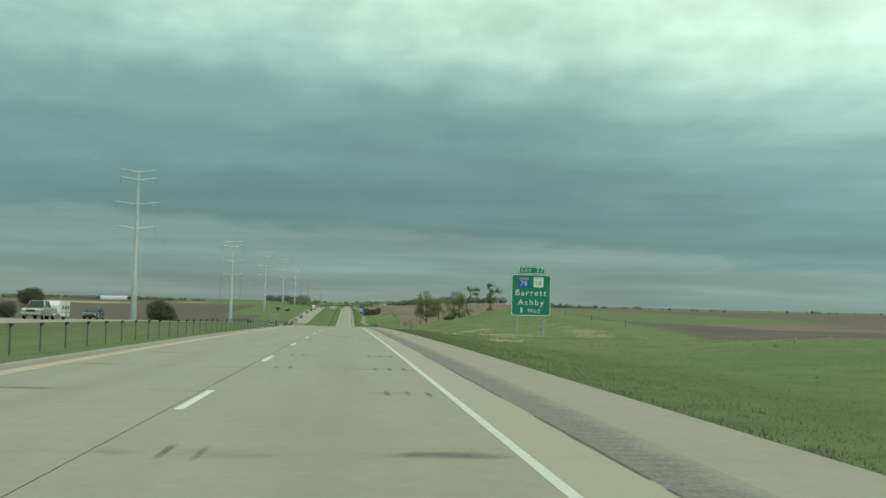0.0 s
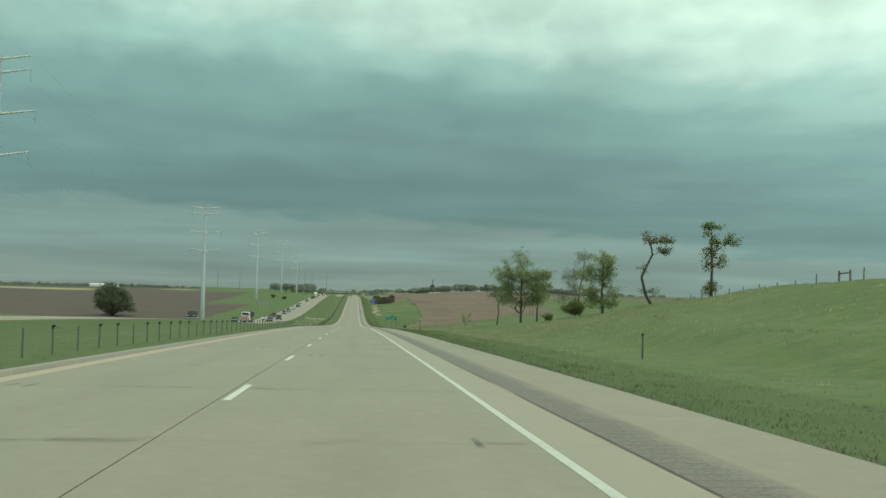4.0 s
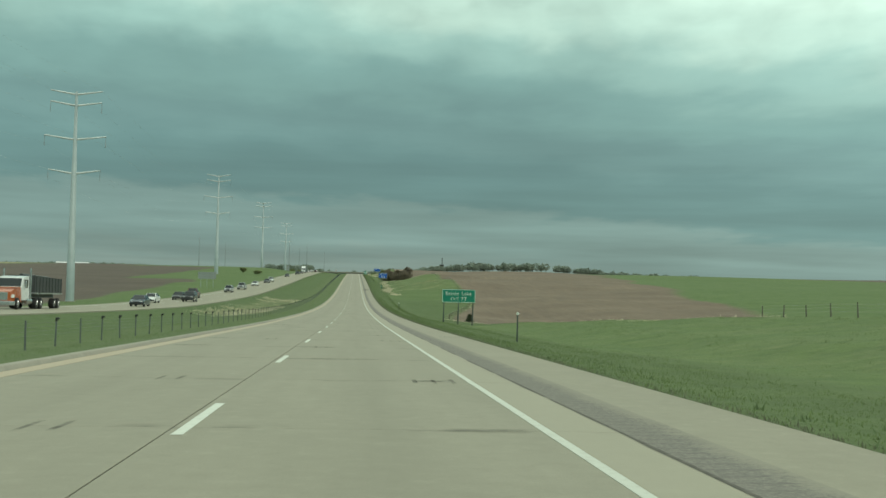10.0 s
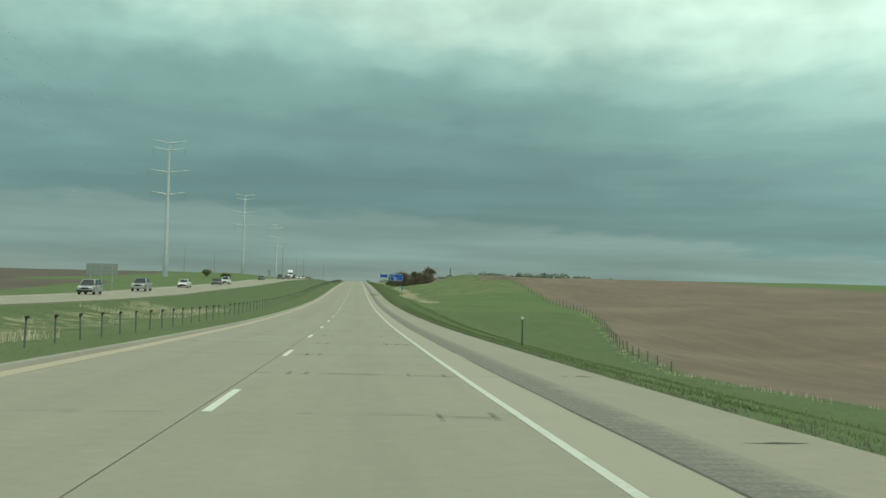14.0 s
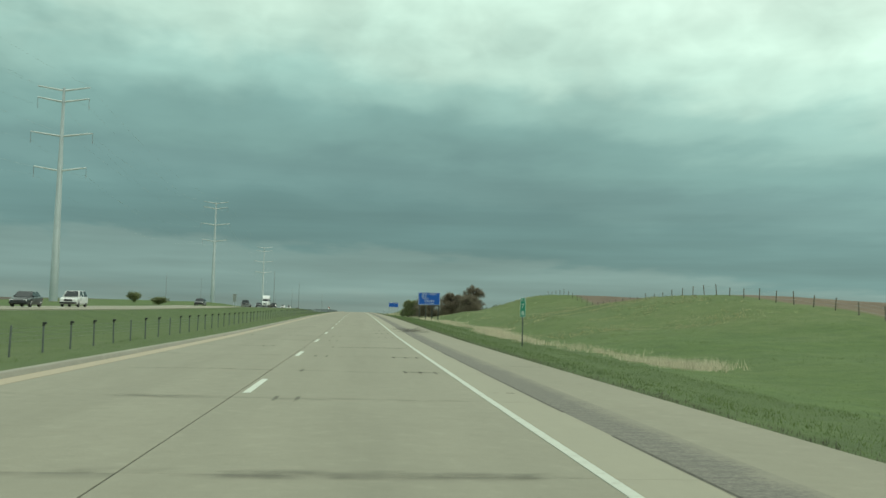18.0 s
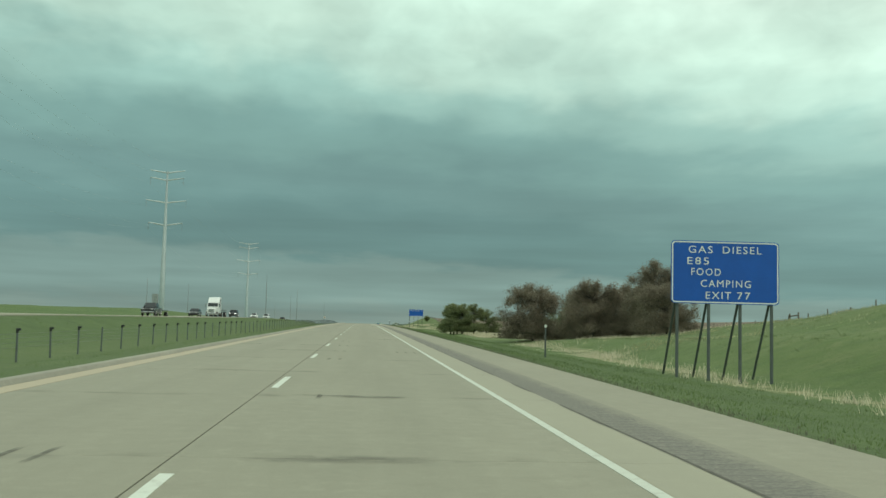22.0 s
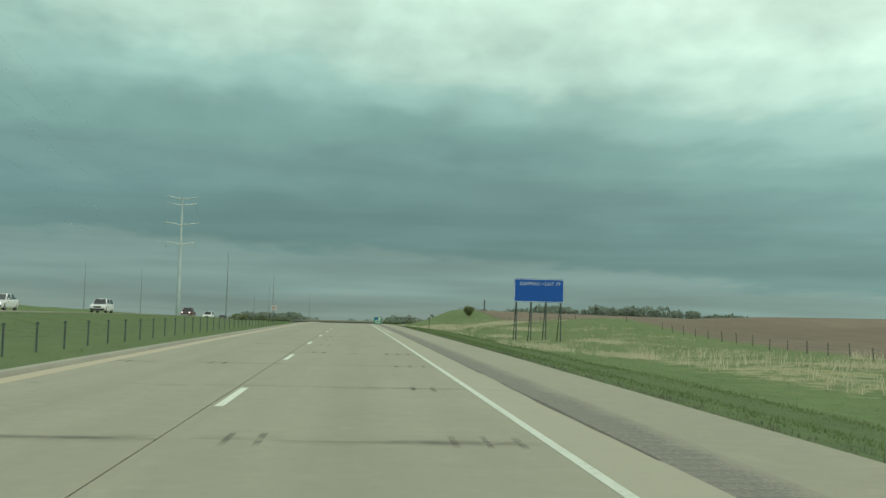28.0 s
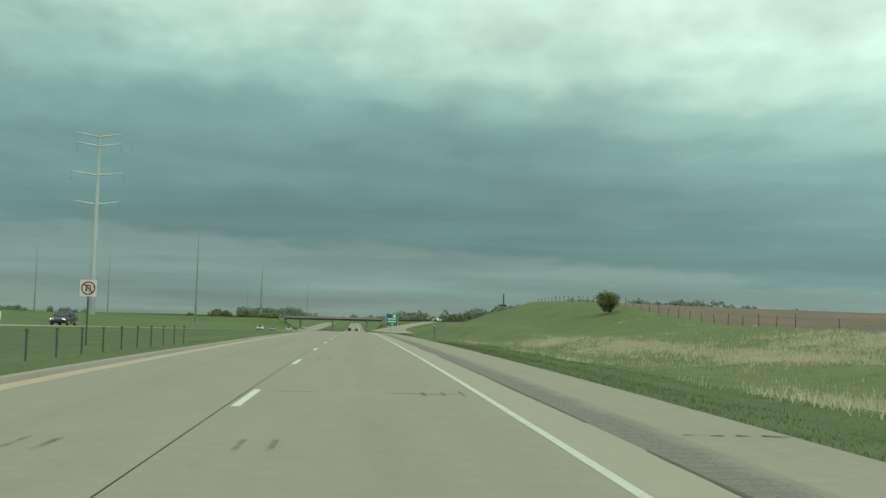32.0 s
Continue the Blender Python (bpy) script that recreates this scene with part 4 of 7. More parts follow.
# ---- right-of-way fence on the bank ----
def fence():
    b = thing("wire_fence", "weathered wooden posts with sagging wire along the field edge", "fence")
    pm = bpy.data.meshes.new("post")
    bm = tube((0, 0, -0.4), (0, 0, 0.92), 0.05, 0.042, 7)
    bm.to_mesh(pm)
    bm.free()
    pm.materials.append(WOOD)
    rng = random.Random(3)
    pts = []
    for i in range(0, 338):
        y = 118 + i * 3.4
        if 408 < y < 516 or 235 < y < 300 or (y < 178 and i % 5) or (1030 < y < 1130 and i % 8):
            continue
        x = float(fence_x(y))
        z = gz(x, y)
        pts.append((x, y, z))
        p = part("post", pm, WOOD, b)
        p.matrix_basis = pose(x, y, z, rng.uniform(-4, 4), rng.uniform(-4, 4), 0) @ Matrix.Diagonal((1, 1, rng.uniform(0.85, 1.12) * (1 - 0.3 * math.exp(-((y - 510) / 45.0) ** 2)), 1))
    for y in (198.0, 803.0):
        x = float(fence_x(y))
        for dy in (0.0, 1.6):
            p = part("post", pm, WOOD, b)
            p.matrix_basis = pose(x, y + dy, gz(x, y + dy)) @ Matrix.Diagonal((1.5, 1.5, 1.1, 1))
        part("brace", tube((x, y, gz(x, y) + 0.8), (x, y + 1.6, gz(x, y + 1.6) + 0.8), 0.05, 0.05, 7), WOOD, b)
    runs = []
    for p0 in pts:
        if not runs or p0[1] - runs[-1][-1][1] > 30:
            runs.append([])
        runs[-1].append(p0)
    for run in runs:
        for h in (0.35, 0.6, 0.82):
            v, f = [], []
            for j, (x, y, z) in enumerate(run):
                v += [(x - 0.08 + 0.004 * math.cos(a * 2.094), y, z + h + 0.004 * math.sin(a * 2.094)) for a in range(3)]
                if j:
                    q = 3 * j
                    f += [(q - 3 + a, q - 3 + (a + 1) % 3, q + (a + 1) % 3, q + a) for a in range(3)]
            part("wire", mesh_from("wire", v, f), STEEL, b)



fence()


# ---- delineators and marker posts ----
REFLECT = material("white_reflector", (0.75, 0.80, 0.74), 0.3)


GREY_LENS = material("grey_lens", (0.38, 0.42, 0.39), 0.3)


def delineator():
    d = thing("delineator_post", "dark steel delineator post with a diamond-shaped white reflector in the verge", "marker post", "delineators along the shoulder")
    bm = box(-0.024, 0.024, -0.010, 0.010, -0.3, 1.36)
    box(-0.036, -0.022, -0.020, 0.010, -0.3, 1.36, 0, bm)
    box(0.022, 0.036, -0.020, 0.010, -0.3, 1.36, 0, bm)
    part("post", bm, DARK_STEEL, d)
    plaque = part("reflector", tube((0, -0.034, 1.35), (0, -0.012, 1.35), 0.078, 0.078, 4), REFLECT, d, "diamond-shaped white reflector")
    part("lens", tube((0, -0.038, 1.35), (0, -0.035, 1.35), 0.03, 0.03, 10), GREY_LENS, plaque, "small grey lens")
    return d


first = delineator()
first.matrix_basis = pose(9.45, 120.4, gz(9.45, 120.4))
for y in (251.3, 380.3, 511.0, 771.0, 902.0, 1031.0, 1161.5, 1291.5):
    copy_thing(first, pose(9.45, y, gz(9.45, y), 0, 0, (y * 7) % 9 - 4))
stub = thing("marker_stake", "short dark steel marker stake standing in the grass", "marker post")
part("stake", box(-0.03, 0.03, -0.03, 0.03, -0.3, 0.95, 0.008), DARK_STEEL, stub)
part("cap", box(-0.04, 0.04, -0.04, 0.04, 0.88, 1.0, 0.01), BLACK, stub)
stub.matrix_basis = pose(12.9, 171, gz(12.9, 171))

# ---- signs ----
GREEN = plain("green_sheeting", (0.0, 0.200, 0.128), 0.55, 0, 0.06, 1.5)
BLUE = plain("blue_sheeting", (0.0, 0.088, 0.43), 0.6, 0, 0.08, 1.5)
WHITE_SHEET = plain("white_sheeting", (0.72, 0.78, 0.72), 0.4, 0, 0.04, 3)
BLACK_SHEET = material("black_legend", (0.02, 0.02, 0.02), 0.5)
RED_SHEET = material("red_sheeting", (0.40, 0.02, 0.03), 0.4)
GREY_SHEET = material("grey_legend", (0.30, 0.31, 0.30), 0.5)


def plate(parent, w, h, mat, zc, name="panel", x=0.0, r=0.16, line=0.045):
    p = part(name, rounded_panel(w, h, r, 0.035, None, 0.0, zc, x), mat, parent)
    part("border", rim(w - 0.05, h - 0.05, max(r - 0.02, 0.02), line, -0.004, x, zc), WHITE_SHEET, p, "white border")
    return p


def guide_sign_big(x, y):
    s = thing("exit_guide_sign", "large green exit sign with white letters on two steel posts", "road sign")
    g = gz(x, y)
    s.matrix_basis = pose(x, y, g, 0, 0, -3)
    zb = 0.15 - g
    w, h = 3.40, 3.55
    p = plate(s, w, h, GREEN, zb + h / 2, r=0.3, line=0.06)
    t = plate(s, 2.22, 0.62, GREEN, zb + h + 0.33, "exit_panel", 0.05, 0.1)
    letters("EXIT", 0.27, 0.86, -0.42, -0.008, zb + h + 0.33, WHITE_SHEET, t)
    letters("77", 0.40, 0.58, 0.72, -0.008, zb + h + 0.34, WHITE_SHEET, t)
    a = part("route_shield", rounded_panel(0.84, 0.82, 0.05, 0.02, None, -0.022, zb + 2.86, -0.62), BLUE, p, "blue county route shield")
    part("shield_band", box(-1.02, -0.22, -0.030, -0.024, zb + 3.06, zb + 3.25), GREY_SHEET, a)
    letters("78", 0.42, 0.56, -0.62, -0.030, zb + 2.77, WHITE_SHEET, a)
    c = part("route_shield", rounded_panel(0.84, 0.86, 0.05, 0.02, None, -0.022, zb + 2.88, 0.62), WHITE_SHEET, p, "white county route shield")
    letters("COUNTY", 0.10, 0.56, 0.62, -0.030, zb + 3.20, BLACK_SHEET, c)
    letters("10", 0.40, 0.46, 0.62, -0.030, zb + 2.80, BLACK_SHEET, c)
    letters("Barrett", 0.49, 2.62, 0.0, -0.008, zb + 1.98, WHITE_SHEET, p)
    letters("Ashby", 0.62, 2.22, 0.0, -0.008, zb + 1.10, WHITE_SHEET, p)
    letters("1", 0.42, 0.13, -0.80, -0.008, zb + 0.50, WHITE_SHEET, p)
    letters("MILE", 0.29, 1.0, 0.28, -0.008, zb + 0.46, WHITE_SHEET, p)
    for px in (-1.1, 1.12):
        bm = box(px - 0.09, px + 0.09, 0.06, 0.075, -0.5, zb + h + 0.2)
        box(px - 0.09, px + 0.09, 0.185, 0.20, -0.5, zb + h + 0.2, 0, bm)
        box(px - 0.008, px + 0.008, 0.075, 0.185, -0.5, zb + h + 0.2, 0, bm)
        part("post", bm, STEEL, s)
    for z in (zb + 0.5, zb + h / 2, zb + h - 0.5):
        part("stringer", box(-1.6, 1.6, 0.036, 0.06, z - 0.04, z + 0.04), ALU, s)


guide_sign_big(17.55, 85.6)


def framed_sign(name, label, x, y, w, h, zb, mat, posts, words, turn=-3, foot_pairs=True):
    """A panel on slim posts, each with a raking brace behind or before it."""
    s = thing(name, label, "road sign")
    g = gz(x, y)
    s.matrix_basis = pose(x, y, g, 0, 0, turn)
    z0 = zb - g
    p = plate(s, w, h, mat, z0 + h / 2, r=0.14, line=0.04)
    for text, hh, ww, tx, tz in words:
        letters(text, hh, ww, tx, -0.008, z0 + tz, WHITE_SHEET, p)
    for i in range(posts):
        px = -w / 2 + 0.22 + (w - 0.44) * i / (posts - 1)
        part("post", box(px - 0.045, px + 0.045, 0.05, 0.13, -0.6, z0 + h - 0.1, 0.01), DARK_STEEL, s)
        if foot_pairs:
            part("brace", tube((px - 0.02, 2.3, -0.6), (px - 0.02, 0.13, z0 + 0.25), 0.04, 0.04, 6), DARK_STEEL, s, "raking steel brace")
    for z in (z0 + 0.3, z0 + h - 0.3):
        part("stringer", box(-w / 2 + 0.1, w / 2 - 0.1, 0.036, 0.05, z - 0.035, z + 0.035), ALU, s)
    return s


framed_sign("destination_sign", "green lake destination sign with white letters on braced steel posts", 13.0, 443, 3.62, 1.44, -10.45, GREEN, 3,
            (("Battle", 0.37, 1.42, -0.72, 0.98), ("Lake", 0.37, 1.02, 0.86, 0.98), ("EXIT", 0.26, 0.86, -0.42, 0.40), ("77", 0.38, 0.60, 0.56, 0.41)))
framed_sign("services_sign", "blue motorist services sign with white letters on braced steel posts", 13.1, 759, 3.5, 2.02, -9.66, BLUE, 4,
            (("GAS", 0.23, 0.78, -0.80, 1.74), ("DIESEL", 0.23, 1.26, 0.55, 1.74), ("E85", 0.23, 0.70, -0.88, 1.37), ("FOOD", 0.23, 0.96, -0.62, 1.02),
             ("CAMPING", 0.23, 1.62, 0.02, 0.65), ("EXIT", 0.23, 0.82, -0.22, 0.27), ("77", 0.23, 0.42, 0.60, 0.27)))
framed_sign("camping_sign", "blue camping sign with white letters on braced steel posts", 15.82, 1003.5, 3.86, 1.80, -6.68, BLUE, 4,
            (("CAMPING", 0.24, 1.50, -0.72, 1.42), ("-", 0.05, 0.14, 0.26, 1.42), ("EXIT", 0.24, 0.70, 0.78, 1.42), ("77", 0.24, 0.36, 1.46, 1.42)))


def mile_marker(x, y):
    s = thing("mile_marker", "narrow green mile marker with white numerals on a steel post", "road sign")
    s.matrix_basis = pose(x, y, gz(x, y), 0, 0, -2)
    zb = -12.10 - gz(x, y)
    p = part("panel", rounded_panel(0.27, 0.93, 0.03, 0.006, None, 0.0, zb + 0.465), GREEN, s)
    part("border", rim(0.262, 0.922, 0.028, 0.012, -0.003, 0, zb + 0.465), WHITE_SHEET, p)
    letters("MILE", 0.10, 0.20, 0, -0.006, zb + 0.83, WHITE_SHEET, p)
    letters("7", 0.215, 0.12, 0, -0.006, zb + 0.55, WHITE_SHEET, p)
    letters("8", 0.225, 0.13, 0, -0.006, zb + 0.20, WHITE_SHEET, p)
    part("post", box(-0.03, 0.03, 0.008, 0.035, -0.5, zb + 0.85, 0.006), DARK_STEEL, s)


mile_marker(9.72, 643.9)


def exit_direction_sign(x, y):
    s = thing("exit_direction_sign", "distant green exit sign with white legend on two posts", "road sign")
    g = gz(x, y)
    s.matrix_basis = pose(x, y, g)
    p = plate(s, 3.3, 3.4, GREEN, 4.0, r=0.25, line=0.07)
    part("route_shield", rounded_panel(0.8, 0.8, 0.06, 0.02, None, -0.022, 5.05, 0.65), WHITE_SHEET, p)
    part("route_shield", rounded_panel(0.8, 0.8, 0.06, 0.02, None, -0.022, 5.05, -0.65), BLUE, p)
    for z in (4.25, 3.55):
        part("legend_bar", box(-1.1, 1.1, -0.012, -0.004, z - 0.16, z + 0.16), WHITE_SHEET, p)
    part("legend_bar", box(-0.15, 0.45, -0.012, -0.004, 2.7, 3.0), WHITE_SHEET, p)
    for px in (-1.0, 1.0):
        part("post", box(px - 0.08, px + 0.08, 0.04, 0.2, -0.5, 5.5), STEEL, s)


exit_direction_sign(11.4, 1341)


def no_u_turn(x, y):
    s = thing("no_u_turn_sign", "square white no-turning sign on a post in the median", "road sign")
    g = gz(x, y)
    s.matrix_basis = pose(x, y, g)
    zc = -6.75 + 0.45 - g
    p = part("panel", rounded_panel(0.90, 0.90, 0.05, 0.006, None, 0.0, zc), WHITE_SHEET, s)

    def ring(r0, r1, a0, a1, cx, cz, yy):
        bm = bmesh.new()
        n = 26
        q = [[bm.verts.new((cx + r * math.cos(radians(a0 + (a1 - a0) * i / n)), yy, cz + r * math.sin(radians(a0 + (a1 - a0) * i / n)))) for i in range(n + 1)] for r in (r0, r1)]
        for i in range(n):
            bm.faces.new((q[0][i], q[0][i + 1], q[1][i + 1], q[1][i]))
        return bm
    part("ring", ring(0.30, 0.38, 0, 360, 0, zc, -0.010), RED_SHEET, p, "red ring")
    arrow = ring(0.07, 0.14, 0, 180, 0, zc + 0.06, -0.006)
    box(0.07, 0.14, -0.007, -0.005, zc - 0.2, zc + 0.06, 0, arrow)
    box(-0.14, -0.07, -0.007, -0.005, zc - 0.08, zc + 0.06, 0, arrow)
    tri = [arrow.verts.new(q) for q in ((-0.20, -0.006, zc - 0.08), (-0.01, -0.006, zc - 0.08), (-0.105, -0.006, zc - 0.20))]
    arrow.faces.new(tri)
    part("arrow", arrow, BLACK_SHEET, p)
    bar = box(-0.33, 0.33, -0.016, -0.013, -0.035, 0.035)
    bmesh.ops.transform(bar, matrix=Matrix.Translation((0, 0, zc)) @ pose(0, 0, 0, 0, 45, 0), verts=bar.verts)
    part("slash", bar, RED_SHEET, p)
    part("post", box(-0.04, 0.04, 0.007, 0.06, -0.5, zc + 0.4), DARK_STEEL, s)


no_u_turn(-13.0, 1117)


def sign_back(name, label, x, y, w, h, zb, posts):
    s = thing(name, label, "road sign")
    g = gz(x, y)
    s.matrix_basis = pose(x, y, g)
    p = part("panel", rounded_panel(w, h, 0.08, 0.04, None, 0.0, zb + h / 2), ALU, s)
    n = max(2, int(h / 0.6))
    for i in range(n):
        z = zb + h * (i + 0.5) / n
        part("stringer", box(-w / 2 + 0.08, w / 2 - 0.08, -0.05, -0.002, z - 0.05, z + 0.05), STEEL, s)
    for i in range(posts):
        px = -w * 0.34 + w * 0.68 * i / (posts - 1)
        part("post", box(px - 0.07, px + 0.07, -0.16, -0.055, -0.5, zb + h - 0.1), STEEL, s)


sign_back("guide_sign_back", "pale grey metal back of a wide guide sign for oncoming traffic", -43.7, 651, 5.5, 2.1, -10.6 - gz(-43.7, 651), 3)
sign_back("panel_sign_back", "tall grey metal back of a sign panel for oncoming traffic", -37.0, 920, 1.15, 2.5, -7.5 - gz(-37.0, 920), 2)


# ---- transmission line ----
ARM_STEEL = plain("arm_steel", (0.62, 0.67, 0.65), 0.5, 0.0, 0.08, 0.4)


DULL_POLE = plain("dull_pole_steel", (0.20, 0.235, 0.23), 0.6, 0.1, 0.08, 0.4)


def transmission_pole(tall, arms=True):
    s = thing("transmission_pole", "tall tapered steel transmission pole with four tiers of arms" if arms else "tall tapered steel transmission pole with bare sides", "power pole",
              "transmission poles along the highway")
    bm = bmesh.new()
    rings = []
    for z, r in ((-1, 0.98), (0, 0.95), (tall * 0.33, 0.78), (tall * 0.331, 0.74), (tall * 0.68, 0.52), (tall * 0.681, 0.48), (tall, 0.28)):
        r *= 1.0 if arms else 0.55
        rings.append([(r * math.cos(a * math.pi / 6), r * math.sin(a * math.pi / 6), z) for a in range(12)])
    part("shaft", lofted(rings, bm), POLE_STEEL if arms else DULL_POLE, s, "", True)
    part("base_plate", tube((0, 0, -0.3), (0, 0, 0.35), 1.25, 1.2, 16), KERB, s, "concrete footing")
    if arms:
        for drop, half in ((0.5, 5.6), (3.0, 5.5), (10.6, 6.6), (18.2, 5.6)):
            z = tall - drop
            for sgn in (-1, 1):
                arm = part("arm", tube((sgn * 0.3, 0, z - 0.1), (sgn * half, 0, z + 0.75), 0.22, 0.13, 8), ARM_STEEL, s)
                if drop > 2:
                    bm = bmesh.new()
                    for k in range(9):
                        tube((sgn * half, 0, z + 0.62 - k * 0.26), (sgn * half, 0, z + 0.54 - k * 0.26), 0.09, 0.09, 7, bm)
                    tube((sgn * half, 0, z + 0.7), (sgn * half, 0, z - 1.75), 0.03, 0.03, 5, bm)
                    part("insulator", bm, GREY_SHEET, arm, "grey insulator string")
    return s


mast = transmission_pole(47.0)
MASTS = [(-65.5, 76), (-63.7, 323), (-61.3, 565), (-63.8, 821), (-65.4, 1073), (-66.2, 1329)]
mast.matrix_basis = pose(-63.7, 323, gz(-63.7, 323) - 0.2)
for x, y in MASTS:
    if y != 323:
        copy_thing(mast, pose(x, y, gz(x, y) - 0.2, 0, 0, (y % 7) - 3))
bare = transmission_pole(46.0, False)
bare.matrix_basis = pose(-79.0, 1583, gz(-79.0, 1583) - 0.2)
for x, y in ((-193, 1881), (-215, 1770), (-70, 1840), (-95, 2100), (-60, 2350), (-150, 2500)):
    copy_thing(bare, pose(x, y, gz(x, y) - 0.2))


CONDUCTOR = material("bright_conductor", (0.62, 0.68, 0.65), 0.6)


def conductors():
    """Sagging wires from mast to mast."""
    rig = thing("power_lines", "thin sagging power lines strung between the steel poles", "power line")
    line = MASTS + [(-79.0, 1583)]
    for drop, half in ((0.5, 5.6), (3.0, 5.5), (10.6, 6.6), (18.2, 5.6)):
        for sgn in (-1, 1):
            v, f = [], []
            for (x0, y0), (x1, y1) in zip(line, line[1:]):
                z0, z1 = gz(x0, y0) + 47 - drop - (1.2 if drop > 2 else -0.7), gz(x1, y1) + 47 - drop - (1.2 if drop > 2 else -0.7)
                for i in range(17):
                    t = i / 16
                    p = (x0 + (x1 - x0) * t + sgn * half, y0 + (y1 - y0) * t, z0 + (z1 - z0) * t - 22.0 * t * (1 - t))
                    q = len(v)
                    v += [(p[0] + 0.008 * math.cos(a * 2.094), p[1], p[2] + 0.008 * math.sin(a * 2.094)) for a in range(3)]
                    if q:
                        f += [(q - 3 + a, q - 3 + (a + 1) % 3, q + (a + 1) % 3, q + a) for a in range(3)]
            part("wire", mesh_from("wire", v, f), CONDUCTOR, rig)


conductors()

# ---- trees ----
def bark(name, base):
    mat = material(name, base, 0.95)
    k = Nodes(mat)
    at = k.coord("Object", (1, 1, 0.25))
    n = k.noise(at, 9, 4, 0.7)
    k.colour(k.mix(k.ramp(n, (0.35, 0.0), (0.7, 1.0)), tuple(v * 0.6 for v in base), tuple(v * 1.35 for v in base)))
    k.bump(n, 0.6, 0.05)
    return mat


def foliage(name, a, b, thin=0.25):
    mat = material(name, a, 0.7)
    k = Nodes(mat)
    isl = k.n("ShaderNodeNewGeometry").outputs["Random Per Island"]
    at = k.coord("Object")
    n = k.noise(at, 0.8, 3)
    c = k.mix(isl, a, b)
    c = k.mix(k.ramp(n, (0.35, 0.0), (0.7, 0.5)), c, tuple(v * 0.6 for v in a))
    k.colour(c)
    tr = k.n("ShaderNodeBsdfTranslucent")
    k.put(tr.inputs[0], c)
    mx = k.n("ShaderNodeMixShader")
    mx.inputs[0].default_value = thin
    k.t.links.new(k.p.outputs[0], mx.inputs[1])
    k.t.links.new(tr.outputs[0], mx.inputs[2])
    k.t.links.new(mx.outputs[0], k.t.nodes["Material Output"].inputs[0])
    return mat


BARK = bark("grey_brown_bark", (0.085, 0.075, 0.062))
PALE_BARK = bark("pale_grey_bark", (0.19, 0.18, 0.15))
COTTON = foliage("grey_green_cottonwood_leaves", (0.245, 0.310, 0.135), (0.360, 0.415, 0.200), 0.6)
# green greyed and lightened in the colour to stand for haze over the fields
FIELD_LEAF = foliage("haze_greyed_field_leaves", (0.150, 0.180, 0.110), (0.215, 0.240, 0.155), 0.4)
SPRING = foliage("young_green_leaves", (0.152, 0.217, 0.058), (0.246, 0.297, 0.094))
OLIVE = foliage("olive_green_leaves", (0.160, 0.195, 0.082), (0.285, 0.305, 0.140), 0.5)
RUSSET = foliage("brownish_plum_leaves", (0.238, 0.205, 0.150), (0.318, 0.276, 0.204), 0.6)
DULL = foliage("dull_grey_green_buds", (0.200, 0.208, 0.142), (0.265, 0.262, 0.185), 0.5)
DARK_LEAF = foliage("dark_green_needles", (0.042, 0.063, 0.031), (0.070, 0.091, 0.042))
# pale because distance haze is mixed into the leaf colour itself
FAR_LEAF = foliage("haze_tinted_far_leaves", (0.250, 0.300, 0.245), (0.350, 0.395, 0.320), 0.6)


